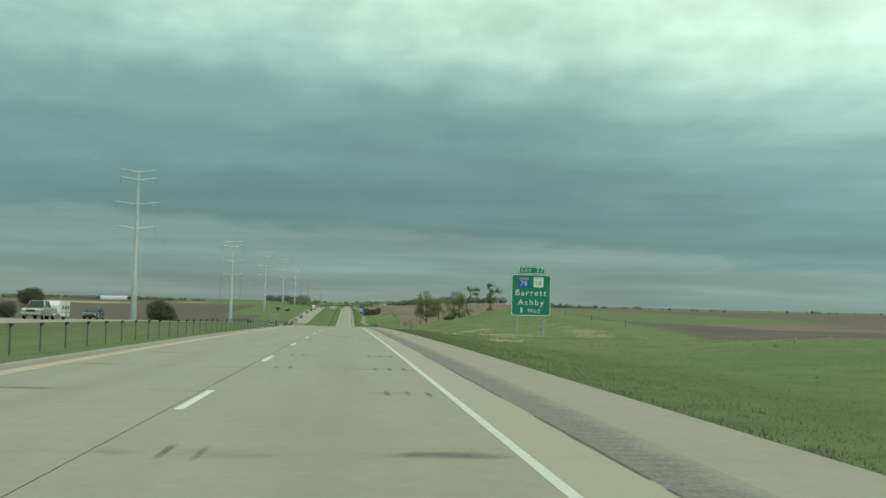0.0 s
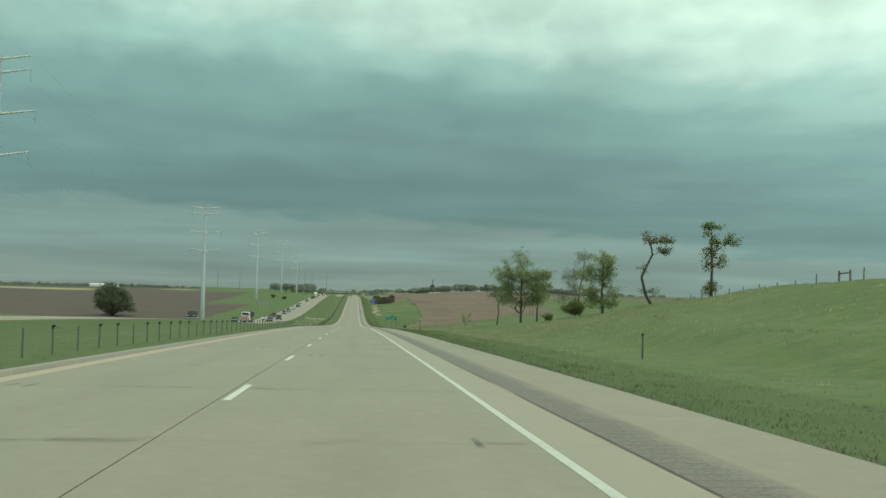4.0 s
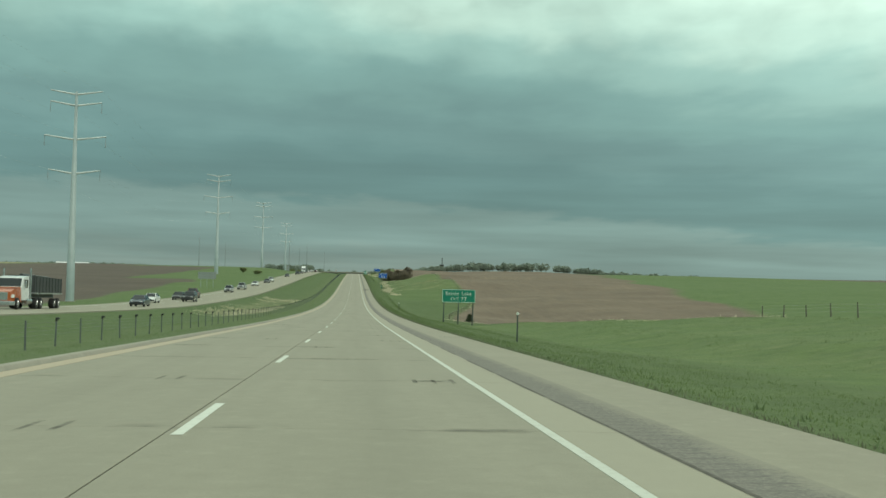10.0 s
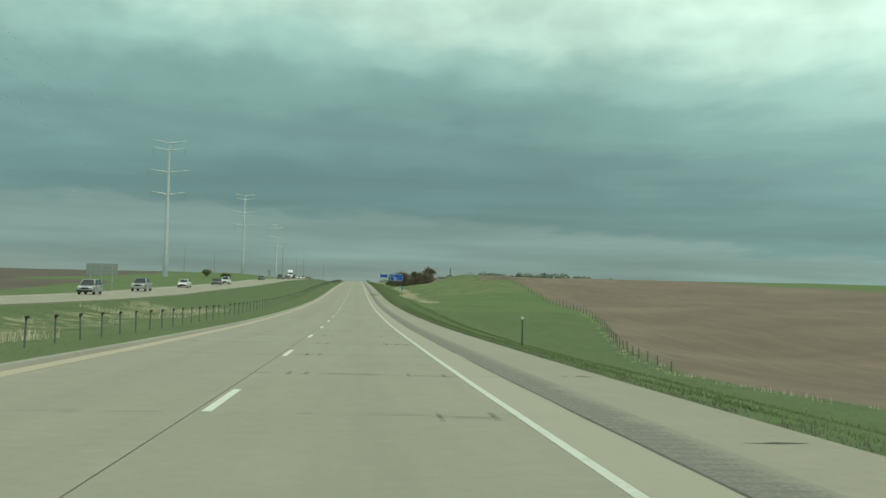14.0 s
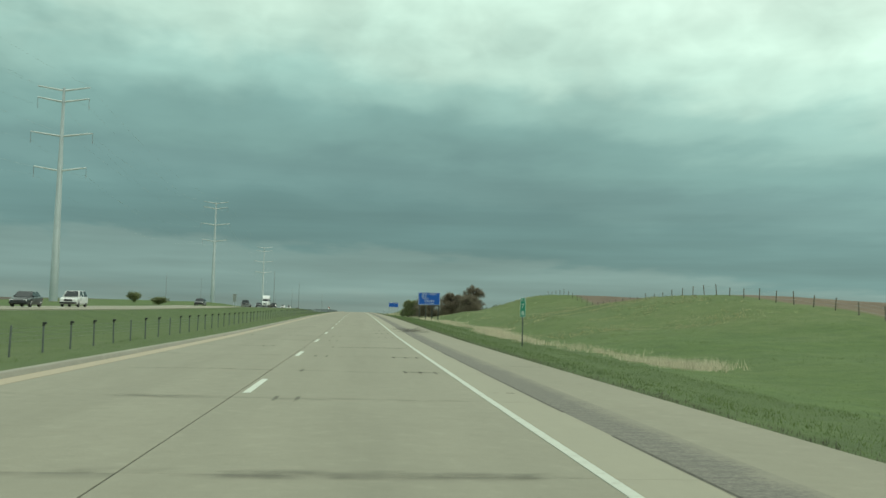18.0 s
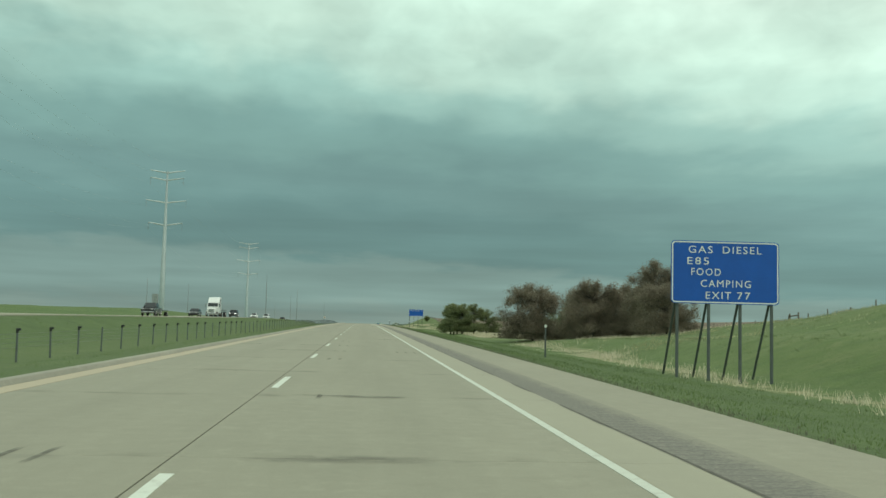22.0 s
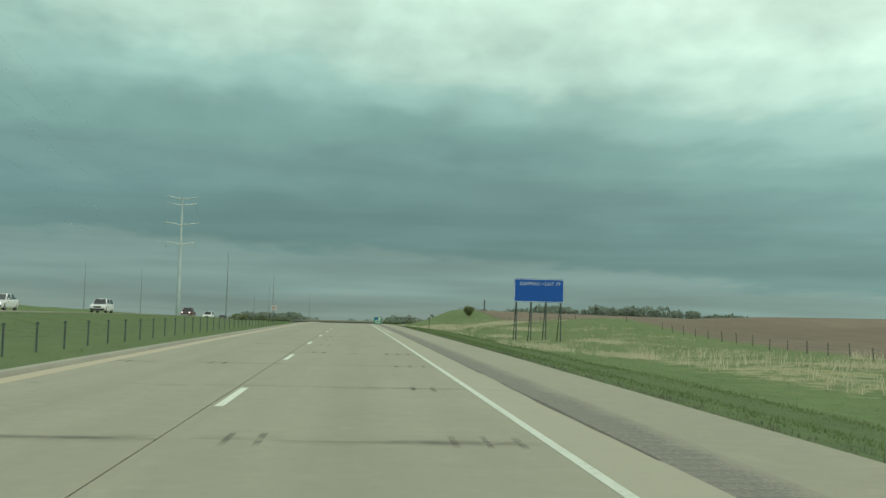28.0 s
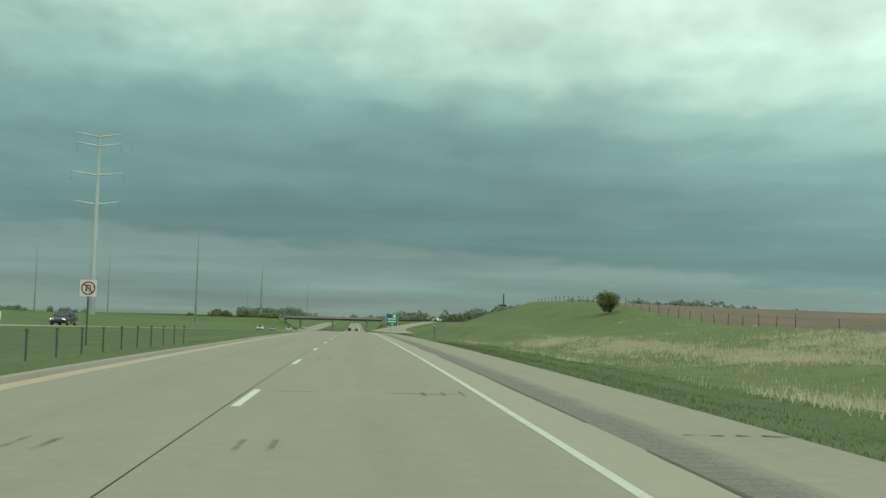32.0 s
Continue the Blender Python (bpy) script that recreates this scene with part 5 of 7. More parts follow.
def limbs(rng, height, trunk, spread, levels, lean=(0, 0), thick=0.16, fork=4, droop=0.0, leader=False):
    """Tapered branch segments (p, q, r at p, r at q) and the places where leaves grow."""
    segs, tips = [], []

    def run(p, d, length, r, level):
        n = 3 if level else 4
        r1 = r * (0.62 if level < levels else 0.3)
        q = p
        for i in range(n):
            d = (d + Vector((rng.uniform(-1, 1), rng.uniform(-1, 1), rng.uniform(-0.6, 0.9))) * (0.10 if level == 0 else 0.2)).normalized()
            e = q + d * (length / n)
            ra, rb = r + (r1 - r) * i / n, r + (r1 - r) * (i + 1) / n
            segs.append((q, e, ra, rb))
            if level >= levels - 1:
                tips.append((e, level))
            q = e
            if 0 < level < levels and i < n - 1 and rng.random() < 0.75:
                side = Vector((rng.uniform(-1, 1), rng.uniform(-1, 1), rng.uniform(-0.2, 0.7))).normalized()
                run(q, (d * 0.55 + side * spread).normalized(), length * rng.uniform(0.5, 0.72), rb * 0.62, level + 1)
        if level < levels:
            k = fork if level == 0 else rng.choice((2, 2, 3))
            a0 = rng.uniform(0, 6.28)
            for j in range(k):
                a = a0 + 6.283 * j / k + rng.uniform(-0.4, 0.4)
                side = Vector((math.cos(a), math.sin(a), 0.15 - droop))
                run(q, (d * rng.uniform(0.6, 1.0) + side * spread * rng.uniform(0.7, 1.2)).normalized(), length * rng.uniform(0.62, 0.85) if level else (height - trunk) * rng.uniform(0.40, 0.52), r1 * 0.75, level + 1)
        else:
            tips.append((q, level + 1))
    if not leader:
        run(Vector((0, 0, -0.3)), Vector((lean[0], lean[1], 1)).normalized(), trunk + 0.3, thick, 0)
        return segs, tips
    # a leading stem that carries limbs from low down to the top
    q, d, n = Vector((0, 0, -0.3)), Vector((lean[0], lean[1], 1)).normalized(), 9
    for i in range(n):
        d = (d + Vector((rng.uniform(-1, 1), rng.uniform(-1, 1), 0.5)) * 0.09).normalized()
        e = q + d * ((height * 0.80 + 0.3) / n)
        ra, rb = thick * (1 - 0.85 * i / n), thick * (1 - 0.85 * (i + 1) / n)
        segs.append((q, e, ra, rb))
        q = e
        if q.z > trunk:
            a0 = rng.uniform(0, 6.28)
            share = (q.z - trunk) / max(height - trunk, 0.1)
            for j in range(3 if share < 0.7 else 2):
                a = a0 + 2.1 * j + rng.uniform(-0.5, 0.5)
                side = Vector((math.cos(a), math.sin(a), 0.25 + 0.5 * share))
                run(q, (d * 0.45 + side * spread * 1.5).normalized(), height * (0.34 - 0.16 * share) * rng.uniform(0.75, 1.15), rb * 0.6, max(1, levels - 2))
    run(q, d, height * 0.2, thick * 0.15, levels - 1)
    return segs, tips


def branch_mesh(segs, sides=6):
    vs, fs = [], []
    for p, q, ra, rb in segs:
        d = (q - p).normalized()
        u = d.orthogonal().normalized()
        w = d.cross(u)
        n = len(vs)
        k = sides if ra > 0.04 else 4
        for c, r in ((p, ra), (q, rb)):
            for i in range(k):
                a = 6.283 * i / k
                vs.append(c + u * (r * math.cos(a)) + w * (r * math.sin(a)))
        fs += [(n + i, n + (i + 1) % k, n + k + (i + 1) % k, n + k + i) for i in range(k)]
    return mesh_from("trunk", [tuple(v) for v in vs], fs)


def leaf_mesh(rng, tips, per, puff, size, name="crown"):
    pts = np.array([t[0] for t in tips])
    g = np.random.RandomState(rng.randint(0, 99999))
    n = len(pts) * per
    c = np.repeat(pts, per, 0) + g.normal(0, puff, (n, 3)) * np.array([1, 1, 0.8])
    a = g.normal(0, 1, (n, 3))
    a /= np.linalg.norm(a, axis=1)[:, None]
    b = np.cross(a, g.normal(0, 1, (n, 3)))
    b /= np.linalg.norm(b, axis=1)[:, None] + 1e-9
    s = size * g.uniform(0.55, 1.3, (n, 1))
    c[:, 2] = np.maximum(c[:, 2], 0.25)
    v = np.stack([c - a * s, c - b * s * 0.55, c + a * s, c + b * s * 0.55], 1).reshape(-1, 3)
    f = np.arange(n * 4).reshape(-1, 4)
    return mesh_from(name, v, f, False)


def tree(name, label, seed, height, trunk, spread, levels, leaf, per, puff, size, lean=(0, 0), thick=0.16, fork=4, group="", thin_to=1.0, cat="tree", stems=1, out=0.0, leader=False, wood=None, skirt=0):
    rng = random.Random(seed)
    t = thing(name, label, cat, group)
    segs, tips = [], []
    for k in range(stems):
        a = 6.283 * k / max(stems, 1) + rng.random()
        l = (lean[0] + out * math.cos(a), lean[1] + out * math.sin(a))
        s, p = limbs(rng, height * rng.uniform(0.85, 1.0), trunk, spread, levels, l, thick, fork, 0.0, leader)
        o = Vector((math.cos(a), math.sin(a), 0)) * (0.25 if stems > 1 else 0)
        segs += [(q + o, r + o, ra, rb) for q, r, ra, rb in s]
        tips += [(q + o, lv) for q, lv in p]
    for _ in range(skirt):
        a, r = rng.uniform(0, 6.283), height * rng.uniform(0.12, 0.40)
        tips.append((Vector((r * math.cos(a), r * math.sin(a), height * rng.uniform(0.05, 0.26))), 3))
    top = max(q.z for q, _ in tips)
    k = height / top
    segs = [(a * k, b * k, ra, rb) for a, b, ra, rb in segs]
    tips = [(p * k, lv) for p, lv in tips if rng.random() < thin_to]
    part("trunk", branch_mesh(segs), wood or BARK, t)
    part("crown", leaf_mesh(rng, tips, per, puff, size), leaf, t)
    return t


def stand(t, x, y, turn=0.0, s=1.0, sz=None):
    t.matrix_basis = pose(x, y, gz(x, y) - 0.05, 0, 0, turn) @ Matrix.Diagonal((s, s, sz or s, 1))
    return t


def crowned(name, label, seed, puffs, leaf, thick, stem, per, puff, size, group="", cat="tree", wood=None, twigs=9, leafy=1.0):
    """A tree from its crown's masses: x, y, z, half width, half height, fullness. stem: the points that the trunk passes."""
    rng = random.Random(seed)
    t = thing(name, label, cat, group)
    segs, tips = [], []
    path = [Vector(p) for p in stem]
    n = len(path) - 1
    for i in range(n):
        ra, rb = thick * (1 - 0.55 * i / n), thick * (1 - 0.55 * (i + 1) / n)
        segs.append((path[i], path[i + 1], ra, rb))

    def bough(a, b, ra, rb, steps, sway):
        q, out = a, [a]
        for i in range(1, steps + 1):
            f = i / steps
            e = a.lerp(b, f) + Vector((rng.uniform(-1, 1), rng.uniform(-1, 1), rng.uniform(-0.4, 1.0) * math.sin(3.14 * f))) * sway * (1 if i < steps else 0)
            segs.append((q, e, ra + (rb - ra) * (i - 1) / steps, ra + (rb - ra) * i / steps))
            q = e
            out.append(e)
        return out
    for x, y, z, w, h, full in puffs:
        c = Vector((x, y, z))
        low = [p for p in path[1:] if p.z < z - 0.3 * h] or [path[1]]
        root = low[-1] if rng.random() < 0.6 else rng.choice(low)
        line = bough(root, c, max(0.025, min(thick * 0.36, 0.032 * math.sqrt(w * w + h * h) + 0.015)), 0.014, 5, 0.10 * (c - root).length)
        ends = []
        for _ in range(max(4, int(twigs * w))):
            d = Vector((rng.gauss(0, 1), rng.gauss(0, 1), rng.gauss(0.15, 1))).normalized()
            e = c + Vector((d.x * w, d.y * w, d.z * h)) * rng.uniform(0.62, 1.08)
            ends += bough(rng.choice(line[2:]), e, 0.013, 0.006, 3, 0.12 * w)[2:]
        for e in ends:
            for _ in range(4):
                f = e + Vector((rng.gauss(0, 0.20 * w), rng.gauss(0, 0.20 * w), rng.gauss(0, 0.18 * h)))
                segs.append((e, f, 0.005, 0.003))
                if rng.random() < full * leafy:
                    tips.append((f, 3))
    part("trunk", branch_mesh(segs), wood or BARK, t)
    part("crown", leaf_mesh(rng, tips, per, puff, size), leaf, t)
    return t


def dome(seed, h, w, low, n, sprays=7, hem=0):
    """Masses of a broad crown with a tufted top."""
    r = random.Random(seed)
    out = []
    for i in range(n):
        a, q = 6.283 * (i * 0.382 + 0.05 * r.random()), w * math.sqrt((i + 0.4) / n) * 0.72
        roof = h * (1 - 0.42 * (q / w) ** 2)
        k = w * r.uniform(0.26, 0.36)
        z = low + 0.7 * k + (roof - low - 1.5 * k) * ((0.10, 0.92, 0.5, 0.98, 0.3)[i % 5] + r.uniform(-0.06, 0.06))
        out.append((q * math.cos(a), q * math.sin(a), z, k, k * 0.85, 1.0))
    for i in range(hem):
        a, k = 6.283 * (i + 0.4 * r.random()) / hem, w * r.uniform(0.22, 0.30)
        out.append((0.74 * w * math.cos(a), 0.74 * w * math.sin(a), low + 0.75 * k, k, k * 0.8, 1.0))
    for _ in range(sprays):
        a, q = r.uniform(0, 6.283), w * math.sqrt(r.random()) * 0.8
        k = w * r.uniform(0.09, 0.14)
        out.append((q * math.cos(a), q * math.sin(a), h * (1 - 0.40 * (q / w) ** 2) - 0.8 * k, k, k * 1.3, 0.7))
    return out


# the group on the bank
stand(crowned("cottonwood_tree", "spreading cottonwood with fresh green leaves on the grass bank", 21,
              ((0.0, 0.2, 7.6, 1.25, 1.45, 1.0), (-1.75, 0.3, 7.1, 0.75, 0.9, 0.9), (-2.4, -0.3, 5.1, 0.95, 0.85, 0.8), (-1.0, 0.6, 5.2, 1.15, 1.4, 1.0), (-2.1, 0.2, 2.7, 0.95, 0.6, 0.55), (-0.4, -0.5, 2.9, 1.2, 0.7, 0.6),
               (2.5, 0.0, 6.4, 1.25, 1.35, 1.0), (3.1, 0.4, 4.9, 0.8, 0.6, 0.7), (1.9, -0.4, 4.3, 1.1, 0.9, 0.45), (1.6, 0.5, 2.6, 1.0, 0.6, 0.4), (0.7, 1.2, 5.6, 1.1, 1.2, 0.9), (-1.2, 0.1, 3.8, 1.1, 0.9, 0.7), (0.9, 0.3, 3.4, 1.0, 0.9, 0.4), (-0.1, -0.8, 6.2, 1.2, 1.0, 0.9), (1.3, 0.4, 5.5, 1.0, 1.0, 0.6),
               (-2.3, 0.2, 4.0, 1.0, 0.9, 0.8), (2.9, 0.1, 3.9, 1.1, 0.8, 0.7), (1.6, -0.6, 5.0, 1.2, 1.0, 0.8), (-2.7, 0, 6.1, 0.9, 0.9, 0.8), (2.0, 0.3, 3.0, 1.0, 0.7, 0.6), (3.2, 0, 5.6, 0.9, 0.9, 0.8)),
              COTTON, 0.165, ((0, 0, -0.3), (0.02, 0, 1.3), (-0.05, 0, 2.4), (0.0, 0, 3.6), (0.05, 0, 5.0), (0, 0, 6.6)), 24, 0.21, 0.058, twigs=11), 21.6, 253.2, 0)
stand(crowned("cottonwood_tree", "slender young cottonwood with thin leaves behind the spreading one", 22,
              ((0.2, 0, 6.0, 1.0, 1.2, 0.6), (0.9, 0.3, 4.4, 0.9, 0.8, 0.5), (-0.6, 0, 4.2, 0.8, 0.8, 0.5)), COTTON, 0.13, ((0, 0, -0.3), (0, 0, 1.4), (0.1, 0, 2.8), (0.2, 0, 4.4), (0.2, 0, 5.6)), 14, 0.16, 0.08), 25.6, 264.6)
stand(crowned("crooked_tree", "thin crooked young tree with a sparse grey-green top", 14,
              ((-0.55, 0, 4.2, 0.75, 0.5, 0.8), (0.55, 0, 4.2, 0.75, 0.5, 0.8), (0.0, 0.2, 4.6, 0.7, 0.35, 0.7)), DULL, 0.11,
              ((0, 0, -0.5), (0.12, 0, 1.0), (0.28, 0, 2.0), (0.10, 0, 2.7), (0.22, 0, 3.2), (-0.05, 0, 3.8)), 15, 0.13, 0.042, twigs=16), 21.4, 272.4)
stand(crowned("willow_tree", "tall half-bare willow with grey twigs and thin new leaves", 33,
              ((0.4, 0, 6.7, 1.05, 0.85, 0.8), (-0.8, 0.2, 5.2, 1.0, 1.0, 0.6), (-1.6, 0.3, 4.6, 0.9, 0.9, 0.45), (0.4, 0.3, 4.8, 0.9, 0.9, 0.7), (-2.1, 0, 2.2, 1.05, 0.95, 0.4), (-0.9, 0, 3.2, 1.0, 0.9, 0.5)), DULL, 0.12,
              ((0, 0, -0.3), (0, 0, 1.0), (-0.15, 0, 2.1), (0.05, 0, 3.4), (0.3, 0, 4.9), (0.4, 0, 6.0)), 15, 0.17, 0.042, wood=PALE_BARK, twigs=18), 27.4, 247.2)
stand(crowned("cottonwood_tree", "rounded pale green tree at the foot of the bank", 34,
              ((-0.1, 0, 5.5, 1.35, 0.95, 0.9), (-1.5, 0.2, 3.9, 1.05, 1.0, 1.0), (1.1, 0.1, 4.7, 0.95, 0.9, 0.7), (-1.6, 0, 2.3, 1.15, 0.9, 1.0), (1.2, 0, 2.4, 0.85, 0.9, 0.55), (0.0, 0.4, 3.6, 1.1, 1.1, 0.8), (-0.6, 0.2, 1.2, 1.2, 0.6, 0.9), (1.0, 0, 1.0, 0.8, 0.5, 0.6)),
              COTTON, 0.16, ((0, 0, -0.3), (0, 0, 1.1), (-0.1, 0, 2.2), (0, 0, 3.4), (0, 0, 4.9)), 17, 0.19, 0.08, twigs=11), 28.5, 241.0, 0, 1.05)
stand(crowned("leaning_tree", "leaning old tree with a bent trunk and tufts of leaves", 41,
              ((-0.4, 0, 6.2, 0.75, 0.6, 0.8), (1.2, 0, 5.9, 0.8, 0.55, 0.8), (1.0, 0, 4.9, 0.6, 0.4, 0.6), (-0.9, 0.2, 3.4, 0.5, 0.8, 0.25), (-0.3, 0.3, 1.2, 0.8, 0.5, 0.25)), DULL, 0.15,
              ((0, 0, -0.3), (-0.7, 0, 0.9), (-1.1, 0, 2.5), (-0.6, 0, 3.6), (-0.1, 0, 4.6), (-0.3, 0, 5.6)), 18, 0.16, 0.08), 29.3, 225)
stand(crowned("elm_tree", "tall narrow elm with dark twiggy branches and small leaves", 47,
              ((0.0, 0, 6.1, 0.75, 0.55, 0.8), (0.55, 0, 5.2, 0.5, 0.4, 0.7), (1.9, 0, 5.0, 0.65, 0.55, 0.8), (-0.5, 0, 3.3, 0.8, 0.8, 0.45), (1.0, 0.2, 3.4, 0.8, 0.8, 0.4), (0.3, 0.3, 4.4, 0.8, 0.7, 0.4), (0.0, 0, 0.8, 0.7, 0.6, 1.0)), OLIVE, 0.15,
              ((0, 0, -0.3), (0, 0, 1.2), (0.05, 0, 2.6), (0.0, 0, 4.0), (0, 0, 5.4)), 18, 0.16, 0.08), 32.7, 219)
stand(tree("shrub", "round green shrub alone on the grass bank", 50, 1.7, 0.15, 0.7, 3, OLIVE, 14, 0.16, 0.07, (0, 0), 0.05, 5, cat="shrub", skirt=16), 26.4, 261.7, 0, 0.62)
stand(tree("shrub", "low dense green shrub at the willow's foot", 51, 2.1, 0.2, 0.8, 3, OLIVE, 16, 0.22, 0.08, (0, 0), 0.05, 5, cat="shrub"), 26.7, 246.5)
stand(tree("sapling", "slim pale green sapling standing alone in the grass", 52, 1.9, 0.15, 0.18, 2, SPRING, 14, 0.13, 0.055, (0, 0), 0.03, 3, cat="sapling"), 18.0, 282)

# spruce by the ploughed field
def spruce(x, y, h):
    rng = random.Random(int(y))
    t = thing("spruce", "small dark green spruce at the edge of the ploughed field", "tree", "")
    segs = [(Vector((0, 0, -0.2)), Vector((0, 0, h)), 0.07, 0.01)]
    tips = []
    for i in range(16):
        z = h * (0.08 + 0.88 * i / 16)
        r = (h - z) * 0.42 + 0.1
        for k in range(7):
            a = rng.uniform(0, 6.28)
            e = Vector((r * math.cos(a), r * math.sin(a), z - 0.10))
            segs.append((Vector((0, 0, z)), e, 0.02, 0.006))
            tips += [(Vector((0, 0, z)).lerp(e, q), 3) for q in (0.35, 0.65, 0.85, 1.0)]
    part("trunk", branch_mesh(segs, 5), BARK, t)
    part("crown", leaf_mesh(rng, tips, 7, 0.09, 0.075), DARK_LEAF, t)
    stand(t, x, y)


spruce(19.6, 490.6, 1.4)

# the row of plum-coloured crab apples
CRAB = "crab apples along the ditch"
ROW_TREES = [crowned("crabapple_tree", "broad crab apple with dull plum-brown leaves down to the grass", 60 + i, dome(160 + i, 5.6, 3.7, 0.05, 20, 14, 10), RUSSET, 0.15,
                     ((0, 0, -0.3), (0.1 * i - 0.1, 0, 0.7), (0, 0, 1.4), (0.1, 0, 2.6), (0, 0, 3.8)), 26, 0.22, 0.062, CRAB, twigs=8) for i in range(3)]
TALL_CRAB = crowned("crabapple_tree", "tall crab apple with a dark open trunk and plum-brown crown", 64, dome(165, 7.0, 3.3, 1.7, 15, 14, 3), RUSSET, 0.22,
                    ((0, 0, -0.3), (0.05, 0, 0.8), (0.1, 0, 1.5), (0.1, 0, 3.0), (0, 0, 4.6)), 26, 0.22, 0.062, CRAB, twigs=8)
for i, (x, y, k) in enumerate(((17.7, 823.4, 0.97), (22.0, 816.8, 0.94), (23.2, 824.0, 0.86))):
    stand(ROW_TREES[i], x, y, 37 * i, k)
stand(TALL_CRAB, 26.0, 811.6, 0, 0.88)
for i, (src, x, y, k) in enumerate(((ROW_TREES[1], 25.8, 818.0, 0.86), (ROW_TREES[0], 24.6, 803.6, 0.70))):
    copy_thing(src, pose(x, y, gz(x, y) - 0.05, 0, 0, 61 + 83 * i)).scale = (k, k, k)
# the green clump further on
HAW = foliage("dull_hawthorn_leaves", (0.190, 0.228, 0.105), (0.315, 0.345, 0.175), 0.6)
CLUMP = [crowned("hawthorn_tree", "rounded hawthorn with dark stems and olive green leaves", 80 + i, dome(180 + i, 5.4, 2.5, 0.55, 12, 8, 5), HAW, 0.16,
                 ((0, 0, -0.3), (0.05, 0, 0.6), (0.25 - 0.25 * i, 0, 1.3), (0.2 - 0.2 * i, 0, 2.4), (0, 0, 3.6)), 12, 0.19, 0.085, "hawthorns in a clump", twigs=11) for i in range(3)]
for i, (x, y, k) in enumerate(((16.6, 902.6, 1.0), (16.7, 897.4, 0.95), (18.0, 896.2, 0.90), (18.2, 907.0, 1.0), (19.9, 895.6, 0.92), (22.3, 898.6, 0.76), (23.6, 897.2, 0.60))):
    if i < 3:
        stand(CLUMP[i], x, y, 20 * i, k)
    else:
        copy_thing(CLUMP[i % 3], pose(x, y, gz(x, y) - 0.05, 0, 0, 80 * i)).scale = (k, k, k)
FEATHER = foliage("pale_feathery_leaves", (0.185, 0.222, 0.122), (0.270, 0.300, 0.178), 0.5)
PALE = [crowned("shrub", "pale green feathery shrub with thin upright stems", 90 + i, ((0, 0, 2.9, 0.75, 0.8, 0.8), (-0.6, 0.1, 2.0, 0.7, 0.7, 0.9), (0.6, 0, 2.1, 0.65, 0.7, 0.8), (0, 0.2, 1.2, 0.9, 0.7, 0.7), (0.2 - 0.5 * i, 0, 3.5, 0.4, 0.5, 0.6)), FEATHER, 0.07,
                ((0, 0, -0.3), (0.05, 0, 0.7), (0.1, 0, 1.4), (0, 0, 2.2)), 13, 0.16, 0.065, "feathery shrubs by the field", "shrub", twigs=13) for i in range(2)]
stand(PALE[0], 24.4, 859.0, 0, 0.85)
stand(PALE[1], 25.5, 857.0, 0, 1.03)
copy_thing(PALE[0], pose(26.6, 854.4, gz(26.6, 854.4) - 0.05, 0, 0, 90)).scale = (0.95, 0.95, 0.98)
copy_thing(PALE[1], pose(26.6, 850.6, gz(26.6, 850.6) - 0.05, 0, 0, 140)).scale = (1.05, 1.05, 1.3)
stand(tree("bush", "lone dark bush on the crest of the green bank", 95, 2.3, 0.1, 0.55, 3, OLIVE, 16, 0.20, 0.11, (0, 0), 0.06, 5, cat="shrub"), 29.3, 1170.5)
BUSH = tree("bush", "small dark bush on the slope beside the oncoming lanes", 96, 2.6, 0.12, 0.7, 3, OLIVE, 12, 0.26, 0.12, (0, 0), 0.06, 5, "bushes beyond the median", cat="shrub")
stand(BUSH, -55.8, 863)
copy_thing(BUSH, pose(-47.8, 854, gz(-47.8, 854), 0, 0, 60)).scale = (1.2, 1.1, 0.75)

# big lone trees in the left-hand fields and groves on the skyline
LONE = tree("field_tree", "broad dark tree standing alone in the ploughed field", 101, 13.5, 0.25, 0.8, 4, FIELD_LEAF, 7, 0.7, 0.34, (0, 0), 0.35, 5, "lone trees in the fields", leader=True, stems=3, out=0.3)
stand(LONE, -101, 578, 0, 1.12, 1.0)
copy_thing(LONE, pose(-231, 782, gz(-231, 782), 0, 0, 50)).scale = (1.4, 1.3, 1.0)
copy_thing(LONE, pose(-118, 372, gz(-118, 372), 0, 0, 120)).scale = (0.55, 0.55, 0.5)


